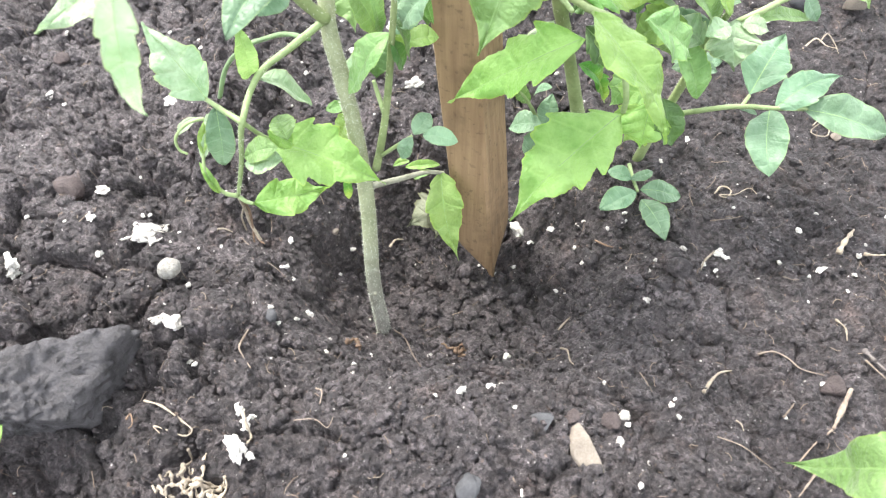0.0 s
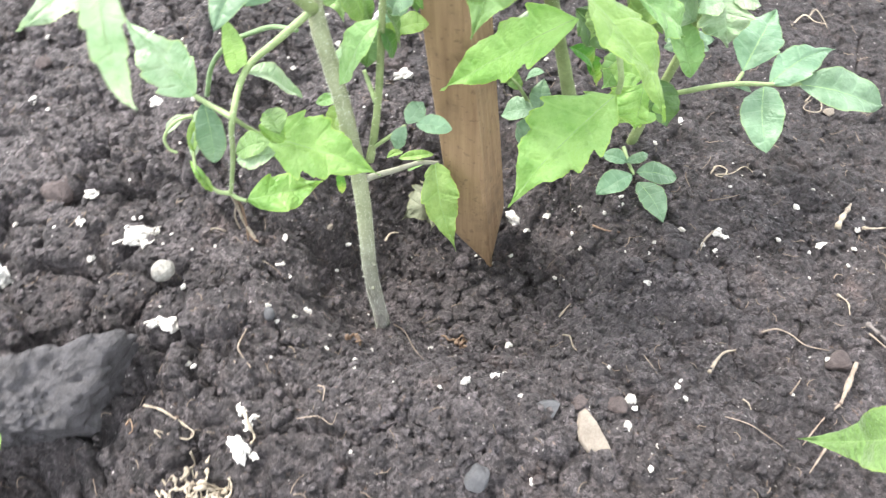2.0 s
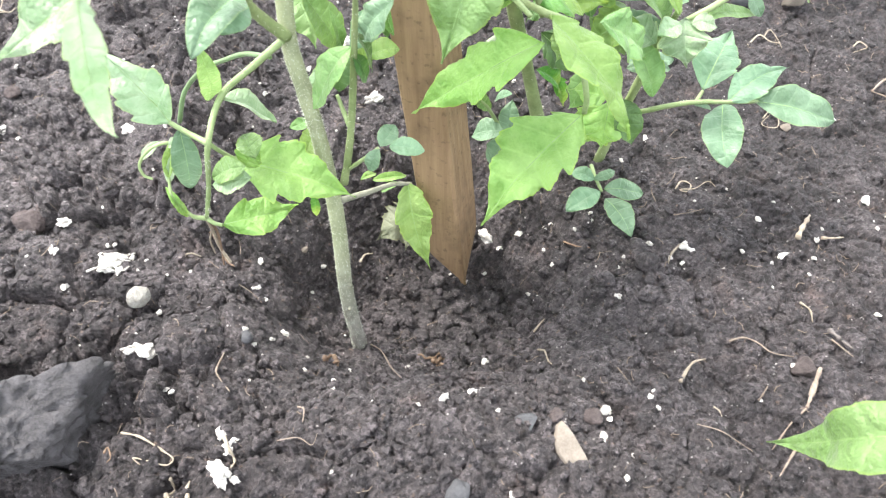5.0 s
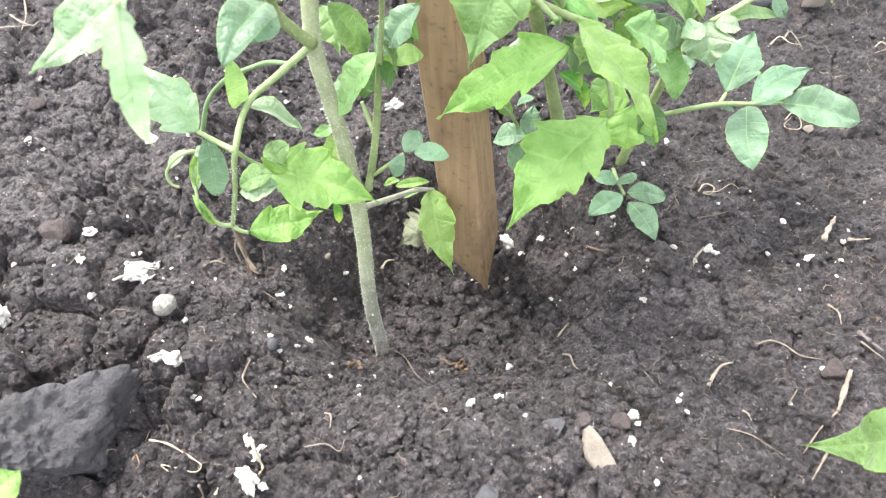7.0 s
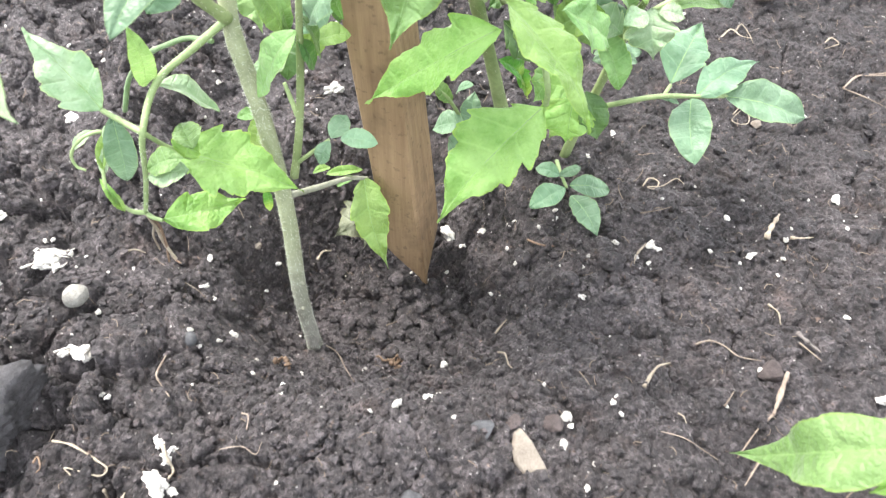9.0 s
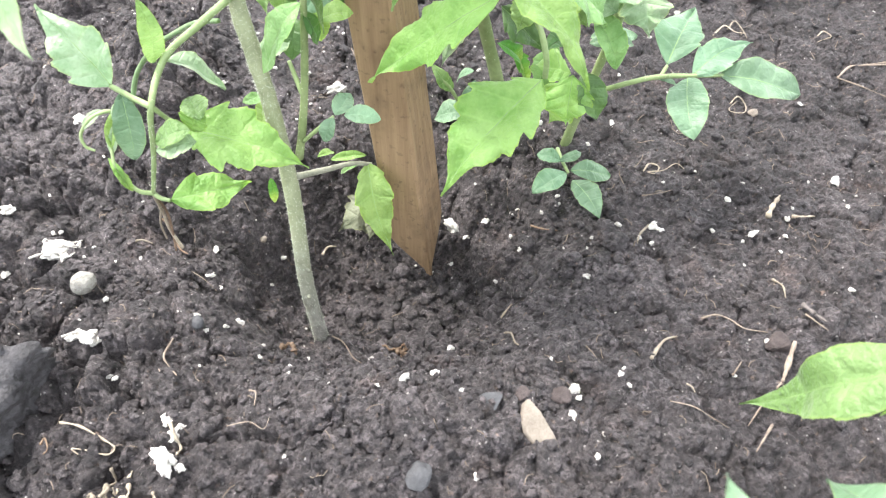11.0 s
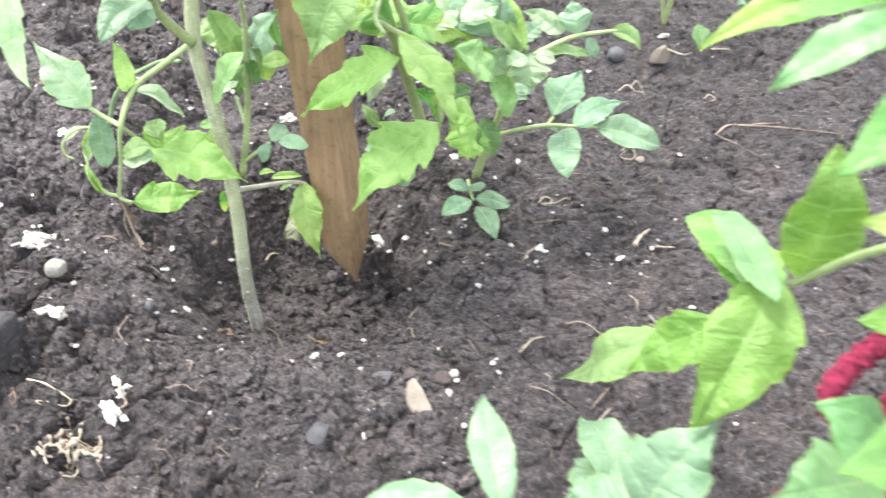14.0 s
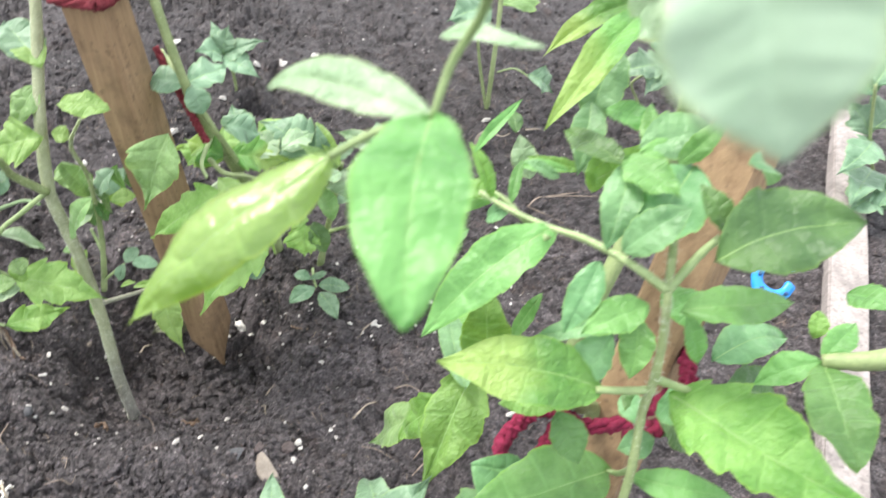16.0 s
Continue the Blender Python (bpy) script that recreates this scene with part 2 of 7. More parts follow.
def stem_material(name, grey, green, low, high):
    """Hairy stem, corky grey at its foot and green above."""
    m = simple(name, *green, 90, 0.65, 0.4)
    t = m.node_tree
    p = t.nodes["Principled BSDF"]
    z = t.nodes.new("ShaderNodeSeparateXYZ")
    t.links.new(where(t), z.inputs[0])
    height = t.nodes.new("ShaderNodeMapRange")
    height.inputs["From Min"].default_value, height.inputs["From Max"].default_value = low, high
    t.links.new(z.outputs[2], height.inputs["Value"])
    mottle = noise_node(t, 150, 4, 0.6, where(t))
    cork = ramp(t, mottle.outputs[0], [(0.3, grey[0]), (0.7, grey[1])]).outputs[0]
    green_out = p.inputs["Base Color"].links[0].from_socket
    t.links.new(mix(t, height.outputs[0], cork, green_out), p.inputs["Base Color"])
    return m


STEM_MAIN = stem_material("stem_woody_foot", ((0.15, 0.143, 0.125), (0.37, 0.355, 0.32)), ((0.20, 0.225, 0.125), (0.36, 0.385, 0.235)), -0.055, 0.03)
STEM_GREY = simple("stem_woody", (0.14, 0.145, 0.10), (0.34, 0.335, 0.26), 120, 0.75, 0.5)
RIB = simple("leaf_rib", (0.20, 0.34, 0.10), (0.32, 0.46, 0.18), 90, 0.5, 0.1)
STALK = simple("stalk_green", (0.175, 0.245, 0.095), (0.32, 0.405, 0.185), 90, 0.55, 0.2)
HAIR = simple("hair", (0.5, 0.53, 0.42), (0.72, 0.73, 0.62), 60, 0.6, 0.05)
WOOD = wood_material("stake_wood", (0.172, 0.103, 0.053), (0.345, 0.235, 0.130))
BOARD = wood_material("weathered_wood", (0.19, 0.165, 0.15), (0.36, 0.32, 0.30))
PERLITE = simple("perlite", (0.34, 0.31, 0.265), (0.72, 0.70, 0.66), 1.9, 0.85, 0.4, 7, random=0.45)
PERLITE_FINE = simple("perlite_fine", (0.36, 0.33, 0.285), (0.70, 0.68, 0.64), 500, 0.85, 0.2)
CHALK = simple("white_pebble", (0.26, 0.24, 0.205), (0.58, 0.56, 0.505), 2.6, 0.8, 18, 6)
STONE = simple("beige_stone", (0.13, 0.108, 0.086), (0.26, 0.222, 0.182), 130, 0.75, 0.6)
STONE_PINK = simple("pink_stone", (0.070, 0.052, 0.049), (0.175, 0.138, 0.132), 2.6, 0.8, 25, 9)
STONE_GREY = simple("slate", (0.035, 0.035, 0.038), (0.08, 0.08, 0.085), 2.0, 0.6, 0.6, 11)
ROCK = simple("dark_rock", (0.020, 0.0180, 0.0185), (0.094, 0.088, 0.093), 150, 0.62, 4.0, 420)
ROOT = simple("dry_root", (0.14, 0.10, 0.075), (0.33, 0.27, 0.215), 160, 0.8, 0.3, random=0.5)
STRAW = simple("dry_straw", (0.20, 0.158, 0.112), (0.42, 0.365, 0.285), 220, 0.75, 0.4, random=0.55)
SPLINTER = simple("weathered_splinter", (0.085, 0.072, 0.066), (0.19, 0.165, 0.155), 300, 0.85, 0.5)
HUSK = simple("brown_husk", (0.10, 0.06, 0.036), (0.25, 0.17, 0.115), 200, 0.7, 0.4)
YARN = simple("crimson_yarn", (0.125, 0.007, 0.026), (0.29, 0.018, 0.066), 700, 0.95, 0.5)
YARN_DARK = simple("dark_red_yarn", (0.10, 0.012, 0.018), (0.22, 0.03, 0.04), 700, 0.95, 0.4)
BLUE = simple("blue_plastic", (0.02, 0.24, 0.72), (0.03, 0.32, 0.85), 60, 0.35, 0.1)
HOLE_SHADE = simple("hole_shade_blue", (0.01, 0.05, 0.14), (0.015, 0.07, 0.18), 60, 0.5, 0.1)

# ---- ground ----


def lattice(ix, iy, seed):
    """Hash of whole-number cells to values in 0..1."""
    h = (ix.astype(np.int64) * 374761393 + iy.astype(np.int64) * 668265263 + seed * 1442695041) & 0x7FFFFFFF
    h = ((h ^ (h >> 13)) * 1274126177) & 0x7FFFFFFF
    h = ((h ^ (h >> 16)) * 1103515245) & 0x7FFFFFFF
    return (h ^ (h >> 15)) % 100003 / 100003.0


def value_noise(x, y, seed):
    ix, iy = np.floor(x), np.floor(y)
    fx, fy = x - ix, y - iy
    fx, fy = fx * fx * (3 - 2 * fx), fy * fy * (3 - 2 * fy)
    a, b = lattice(ix, iy, seed), lattice(ix + 1, iy, seed)
    c, d = lattice(ix, iy + 1, seed), lattice(ix + 1, iy + 1, seed)
    return (a * (1 - fx) + b * fx) * (1 - fy) + (c * (1 - fx) + d * fx) * fy - 0.5


def clods_of(x, y, seed):
    """Broken earth of cell size 1: every cell a tilted lump of its own height, with cracks between the cells."""
    ix, iy = np.floor(x), np.floor(y)
    near, second, face = np.full_like(x, 9.0), np.full_like(x, 9.0), np.zeros_like(x)
    for ox in (-1, 0, 1):
        for oy in (-1, 0, 1):
            cx, cy = ix + ox, iy + oy
            dx, dy = x - cx - lattice(cx, cy, seed), y - cy - lattice(cx, cy, seed + 1)
            d = np.hypot(dx, dy) * (0.75 + 0.5 * lattice(cx, cy, seed + 5))
            top = lattice(cx, cy, seed + 2) + 1.1 * (lattice(cx, cy, seed + 3) - 0.5) * dx + 1.1 * (lattice(cx, cy, seed + 4) - 0.5) * dy
            first = d < near
            second = np.where(first, near, np.minimum(second, d))
            face = np.where(first, top, face)
            near = np.where(first, d, near)
    return face * 0.85 + 0.42 * np.clip((second - near) * 4.0, 0, 1) ** 0.8 - 0.14 * near


def lie_of_land(x, y):
    """The ground without its crumbs: a watering hollow round the stem and the stake, with low swells."""
    ry = np.where(y < 0.24, 0.070, 0.083)
    r2 = ((x - 0.006) / np.where(x > 0.006, 0.072, 0.077)) ** 2 + ((y - 0.24) / ry) ** 2
    z = -0.063 / (1 + r2**3)
    z = z + 0.015 * np.exp(-((x + 0.01) ** 2 / 0.008 + (y - 0.128) ** 2 / 0.0010))
    z = z + 0.014 * value_noise(x * 7, y * 7, 3) + 0.006 * value_noise(x * 19, y * 19, 5)
    return z


def ground_height(x, y):
    x, y = np.asarray(x, float), np.asarray(y, float)
    z = lie_of_land(x, y)
    wx = x + 0.006 * value_noise(x * 75, y * 75, 11) + 0.0022 * value_noise(x * 260, y * 260, 13)
    wy = y + 0.006 * value_noise(x * 75, y * 75, 12) + 0.0022 * value_noise(x * 260, y * 260, 14)
    smooth = 1 / (1 + np.exp(-np.clip((x - 0.07) * 45 + value_noise(x * 14, y * 14, 21) * 6, -30, 30)))
    packed = np.exp(-(((x - 0.04) / 0.085) ** 2 + ((y - 0.145) / 0.028) ** 2)) * np.clip(value_noise(x * 40, y * 40, 22) * 2 + 0.75, 0, 1)
    cloddy = 1 / (1 + np.exp(np.clip((x + 0.10) * 45 + value_noise(x * 12, y * 12, 23) * 5, -30, 30))) * np.exp(-(((y - 0.25) / 0.11) ** 2))
    rough = 1 - 0.6 * smooth - 0.5 * packed * (1 - smooth) + 0.45 * cloddy
    fade = np.exp(-np.clip(np.hypot(x - 0.05, y - 0.3) - 0.9, 0, None) * 1.5)
    patches = np.clip(value_noise(x * 16, y * 16, 8) * 3 + 0.6, 0, 1)
    broken = np.clip(value_noise(x * 24, y * 24, 9) * 2.6 + 0.62, 0.12, 1)
    z = z + fade * rough * patches * 0.0125 * (clods_of(wx / 0.031, wy / 0.031, 31) - 0.5)
    z = z + fade * rough * broken * 0.0075 * (clods_of(wx / 0.0135, wy / 0.0135, 41) - 0.5)
    z = z + fade * (0.45 + 0.55 * rough) * (0.35 + 0.65 * broken) * 0.0030 * (clods_of(wx / 0.0058, wy / 0.0058, 51) - 0.5)
    z = z + fade * 0.0030 * (0.22 - np.abs(value_noise(x * 240, y * 240, 61))) + fade * 0.0055 * value_noise(x * 95, y * 95, 62)
    z = z + fade * 0.0022 * (0.22 - np.abs(value_noise(x * 470, y * 470, 63))) + fade * 0.0012 * value_noise(x * 800, y * 800, 64)
    crack = np.abs(value_noise(wx * 30, wy * 30, 71) + 0.35 * value_noise(wx * 80, wy * 80, 72))
    z = z - fade * rough * 0.010 * np.exp(-((crack / 0.030) ** 2)) * np.clip(value_noise(x * 11, y * 11, 73) * 4 + 0.5, 0, 1)
    z = z + 0.017 * np.exp(-((x - 0.002) ** 2 + (y - 0.278) ** 2) / 0.019**2) + 0.010 * np.exp(-((x - 0.055) ** 2 + (y - 0.285) ** 2) / 0.018**2)
    for cx, cy, rad, deep in ((-0.052, 0.206, 0.016, 0.014), (0.062, 0.196, 0.006, 0.012), (-0.072, 0.142, 0.008, 0.012), (-0.19, 0.33, 0.035, 0.016), (-0.105, 0.252, 0.016, 0.012), (0.165, 0.02, 0.05, 0.02), (-0.168, 0.092, 0.03, 0.022), (-0.212, 0.098, 0.038, 0.040), (-0.205, 0.178, 0.018, 0.014), (-0.125, 0.345, 0.02, 0.012), (-0.02, 0.172, 0.010, 0.008), (-0.165, 0.288, 0.020, 0.012), (0.045, 0.172, 0.008, 0.007), (-0.045, 0.262, 0.026, 0.014), (-0.066, 0.240, 0.030, 0.016), (-0.015, 0.268, 0.020, 0.010), (0.062, 0.212, 0.026, 0.004), (0.028, 0.214, 0.018, 0.004)):
        z = z - deep * np.exp(-((x - cx) ** 2 + (y - cy) ** 2) / rad**2)
    return z - 0.003


def spread(low, high, step, far, slow):
    """Coordinates at an even step from low to high, then wider and wider to far: gently at first on the side that is seen (slow), then fast."""
    mid = np.arange(low, high, step)

    def reach(gentle):
        out, d = [], step
        while sum(out) < far:
            d *= gentle if d < 0.006 else 1.28
            out.append(d)
        return np.cumsum(out)

    return np.concatenate([low - reach(1.28)[::-1], mid, high + reach(slow)])


def mesh_from(name, verts, faces, mat, smooth=True, uvs=None):
    me = bpy.data.meshes.new(name)
    me.from_pydata([tuple(v) for v in verts], [], faces)
    me.materials.append(mat)
    if smooth:
        me.polygons.foreach_set("use_smooth", [True] * len(me.polygons))
    if uvs is not None:
        layer = me.uv_layers.new(name="UVMap")
        idx = np.zeros(len(me.loops), np.int32)
        me.loops.foreach_get("vertex_index", idx)
        layer.data.foreach_set("uv", np.asarray(uvs, np.float32)[idx].ravel())
    me.update()
    return me


def big_mesh(name, co, tris_or_quads, mat, smooth=True):
    """A mesh straight from arrays; all faces have the same number of corners."""
    me = bpy.data.meshes.new(name)
    n, k = tris_or_quads.shape
    me.vertices.add(len(co))
    me.vertices.foreach_set("co", co.astype(np.float32).ravel())
    me.loops.add(n * k)
    me.loops.foreach_set("vertex_index", tris_or_quads.astype(np.int32).ravel())
    me.polygons.add(n)
    me.polygons.foreach_set("loop_start", np.arange(0, n * k, k, dtype=np.int32))
    me.polygons.foreach_set("use_smooth", np.full(n, smooth))
    me.materials.append(mat)
    me.update(calc_edges=True)
    me.validate()
    return me


gx, gy = spread(-0.30, 0.36, 0.00108, 60.0, 1.014), spread(0.06, 0.44, 0.00108, 60.0, 1.014)
mx, my = np.meshgrid(gx, gy)
co = np.stack([mx, my, ground_height(mx, my)], -1).reshape(-1, 3)
nx, ny = len(gx), len(gy)
corner = (np.arange(ny - 1)[:, None] * nx + np.arange(nx - 1)[None]).ravel()
quads = np.stack([corner, corner + 1, corner + nx + 1, corner + nx], 1)
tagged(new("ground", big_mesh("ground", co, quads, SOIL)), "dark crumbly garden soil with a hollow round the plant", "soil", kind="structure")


def on_ground(x, y):
    return float(ground_height(np.array([x]), np.array([y]))[0])


# ---- shapes ----


def part(name, me, parent, label="", kind=""):
    ob = new(name, me)
    ob.parent = parent
    ob.matrix_parent_inverse = Matrix.Translation(-parent.location)
    return tagged(ob, label, "", "", kind)


def blob(name, mat, seed, subdiv=2, rough=0.25, cut=0.0, flat=(1, 1, 1), fine=0.06, pitted=False):
    """A stone or crumb of radius 1: a ball pushed in and out, with cut faces where cut is above 0."""
    bm = bmesh.new()
    bmesh.ops.create_icosphere(bm, subdivisions=subdiv, radius=1)
    rng = random.Random(seed)
    off = Vector([rng.uniform(-50, 50) for _ in range(3)])
    planes = [(Vector([rng.gauss(0, 1) for _ in range(3)]).normalized(), rng.uniform(0.5, 0.8)) for _ in range(7)]
    for v in bm.verts:
        d = v.co.normalized()
        v.co = d * (1 + rough * noise.noise(d * 1.3 + off) + fine * noise.noise(d * 5 + off) + fine * 0.6 * noise.noise(d * 11 + off))
        for n, c in planes if cut else ():
            over = v.co.dot(n) - c
            if over > 0:
                v.co -= n * over * cut
        if pitted:
            v.co += d * (0.05 * noise.fractal(d * 4 + off, 0.9, 2.1, 6) + 0.03 * abs(noise.noise(d * 14 + off)))
        v.co = Vector((v.co.x * flat[0], v.co.y * flat[1], v.co.z * flat[2]))
    for f in bm.faces:
        f.smooth = pitted or not cut
    me = bpy.data.meshes.new(name)
    bm.to_mesh(me)
    bm.free()
    me.materials.append(mat)
    return me


def smooth_line(points, n):
    """A Catmull-Rom line through the points."""
    p = [Vector(q) for q in points]
    if len(p) == 2:
        return [p[0].lerp(p[1], i / (n - 1)) for i in range(n)]
    p = [2 * p[0] - p[1], *p, 2 * p[-1] - p[-2]]
    out, spans = [], len(p) - 3
    for i in range(n):
        s = i / (n - 1) * spans
        k = min(int(s), spans - 1)
        f, (a, b, c, d) = s - k, p[k : k + 4]
        out.append(0.5 * (2 * b + (c - a) * f + (2 * a - 5 * b + 4 * c - d) * f * f + (3 * b - a - 3 * c + d) * f**3))
    return out


def tube(name, points, r0, r1, mat, n=None, sides=9, wobble=0.06, seed=1, flat=1.0):
    """A round, tapering, slightly uneven rod along a smooth line through the points, closed at both ends."""
    line = smooth_line(points, n or max(8, 6 * len(points)))
    verts, faces = [], []
    up = Vector((0.31, -0.9, 0.3))
    for i, c in enumerate(line):
        t = (line[min(i + 1, len(line) - 1)] - line[max(i - 1, 0)]).normalized()
        side = t.cross(up).normalized()
        over = side.cross(t)
        f = i / (len(line) - 1)
        r = (r0 + (r1 - r0) * f) * (1 + wobble * 2 * noise.noise(Vector((i * 0.35, seed * 7.3, 0))))
        for k in range(sides):
            a = 2 * math.pi * k / sides
            q = r * (1 + wobble * noise.noise(Vector((i * 0.8, k * 1.7, seed))))
            verts.append(c + side * math.cos(a) * q + over * math.sin(a) * q * flat)
    for i in range(len(line) - 1):
        for k in range(sides):
            a, b = i * sides + k, i * sides + (k + 1) % sides
            faces.append((a, b, b + sides, a + sides))
    faces += [tuple(range(sides))[::-1], tuple(range(len(verts) - sides, len(verts)))]
    return mesh_from(name, verts, faces, mat)


def hairs(name, points, r0, r1, count, length, seed, mat):
    """Fine hairs standing off a stem, as thin three-sided spikes."""
    line = smooth_line(points, 60)
    rng = random.Random(seed)
    verts, faces = [], []
    for _ in range(count):
        f = rng.random()
        i = min(int(f * 59), 58)
        c, t = line[i].lerp(line[i + 1], f * 59 - i), (line[i + 1] - line[i]).normalized()
        d = Vector([rng.gauss(0, 1) for _ in range(3)])
        d = (d - t * d.dot(t)).normalized()
        s = t.cross(d) * 0.00013
        a = c + d * (r0 + (r1 - r0) * f) * 0.9
        tip = a + d * length * rng.uniform(0.5, 1.2) + t * rng.uniform(-0.3, 0.5) * length
        k = len(verts)
        verts += [a + s, a - s, a + t * 0.0001, tip]
        faces += [(k, k + 1, k + 3), (k + 1, k + 2, k + 3), (k + 2, k, k + 3)]
    return mesh_from(name, verts, faces, mat)


LEAF_COUNT = itertools.count(1)


def leaf(plant, base, tip, width, normal=(0, -0.3, 1), mat=None, bend=0.10, fold=0.12, teeth=0.16, lobes=4, curl=0.0, twist=0.0, name="leaf", label="", roll=0.0):
    """A leaflet: its rows run along the side veins, forward to the teeth; broad and lobed near its foot, drawn out to a pointed tip, folded along the midrib and quilted between the veins. Low teeth give a smooth oval blade. roll turns the edges down."""
    seed = next(LEAF_COUNT)
    rng = random.Random(seed)
    b, e = Vector(base), Vector(tip)
    axis = e - b
    size = axis.length
    axis.normalize()
    n = Vector(normal)
    n = (n - axis * n.dot(axis)).normalized()
    nu, nv = 52, 7
    verts, uvs, lanes, faces = [], [], [], []
    phase = [rng.random(), rng.random()]
    wave, waves = rng.uniform(0.04, 0.09), rng.uniform(1.2, 2.6)
    bow, lopsided = rng.uniform(-0.06, 0.06), rng.uniform(-0.10, 0.10)
    sway = rng.uniform(-0.05, 0.05)
    if size < 0.021:
        wave, width = wave * 0.5, width * 0.86
    teeth = min(teeth, 0.10) if size < 0.021 else teeth
    lobed = teeth >= 0.12
    count = max(lobes, 4) if lobed else 5
    width *= 1.28 if lobed else 1.08
    foot, taper = (0.52, 1.55) if lobed else (0.60, 1.02) if teeth > 0.065 else (0.58, 0.78)
    crest = foot / (foot + taper)
    peak = crest**foot * (1 - crest) ** taper
    deep = [teeth * rng.uniform(0.75, 1.35) for _ in range(2 * count + 4)]
    for i in range(nu + 1):
        u = i / nu
        prof = u**foot * (1 - u) ** taper / peak
        prof = max(prof, 0.02 if 0 < i < nu else 0.006)
        for j in range(-nv, nv + 1):
            v = j / nv
            s = 0 if v < 0 else 1
            lane = u**0.86 * count + phase[s]
            f = lane % 1.0
            depth = min(0.55, deep[2 * int(lane) + s] * max(0.25, 1.75 - 1.75 * u))
            cut = f / 0.12 if f < 0.12 else 1.0
            notch = 1 - depth * (1 - f) ** 1.9 * (0.35 + 0.65 * cut)
            fine = 1 - min(0.07, teeth * 0.25) * (1 - (lane * 3 + 0.3) % 1.0)
            edge = 1 - abs(v) ** 2.4 * (1 - notch * fine)
            half = 0.5 * width * prof * edge * (1 + lopsided * (1 if v > 0 else -1))
            along = u + (0.50 if lobed else 0.30) * half * abs(v) * (1 - u) ** 0.4 / size
            nn = Matrix.Rotation(math.radians(twist) * u, 3, axis) @ n
            side = axis.cross(nn)
            arch = bend * size * 4 * along * (1 - along) - curl * size * max(0, along - 0.55) ** 2 * 3
            puff = (0.040 if lobed else 0.016) * width * math.sin(math.pi * f) ** 0.7 * min(1, 5 * u * (1 - u)) * math.sin(math.pi * min(1, abs(v) * 0.8 + 0.08))
            rise = fold * abs(v) ** 0.8 * 2 * half - (0.35 * fold + roll) * abs(v) ** 2 * 2 * half
            rise += wave * width * abs(v) ** 1.6 * math.sin(2 * math.pi * (u * waves + phase[s]))
            rise += 0.045 * width * noise.noise(Vector((u * 4, v * 1.8, seed * 3.1))) + 0.014 * width * noise.noise(Vector((u * 13, v * 5, seed * 1.7)))
            rise += bow * size * math.sin(2 * math.pi * u) * 0.5
            off = sway * size * math.sin(math.pi * min(1, along))
            verts.append(b + axis * size * along + side * (half * v + off) + nn * (arch + rise + puff))
            uvs.append((u, 0.5 + 0.5 * v))
            lanes.append((lane, abs(v)))
    w = 2 * nv + 1
    for i in range(nu):
        for j in range(w - 1):
            a = i * w + j
            faces.append((a, a + 1, a + w + 1, a + w))
    me = mesh_from(name, verts, faces, mat or LEAF, True, uvs)
    layer = me.uv_layers.new(name="Veins")
    idx = np.zeros(len(me.loops), np.int32)
    me.loops.foreach_get("vertex_index", idx)
    layer.data.foreach_set("uv", np.asarray(lanes, np.float32)[idx].ravel())
    blade = part(name, me, plant, label)
    if size > 0.026 and name == "leaf":
        mid = [verts[i * w + nv] + n * 0.00004 for i in range(1, nu - 2, 5)]
        part("midrib", tube("midrib", mid, width * 0.008, width * 0.002, RIB, n=26, sides=6, wobble=0.02, seed=seed), blade)
    return blade


def stalk(plant, points, r0, r1, mat=None, name="leaf_stalk", fuzz=0):
    seed = next(LEAF_COUNT)
    ob = part(name, tube(name, points, r0, r1, mat or STALK, seed=seed), plant)
    if fuzz:
        part("hairs", hairs("hairs", points, r0, r1, fuzz, 0.0015, seed, HAIR), ob, kind="stuff")
    return ob


def plant_at(x, y, z, label, category="tomato plant"):
    ob = new("tomato_plant")
    ob.empty_display_size = 0.02
    ob.location = (x, y, z)
    return tagged(ob, label, category)




# ---- stakes ----


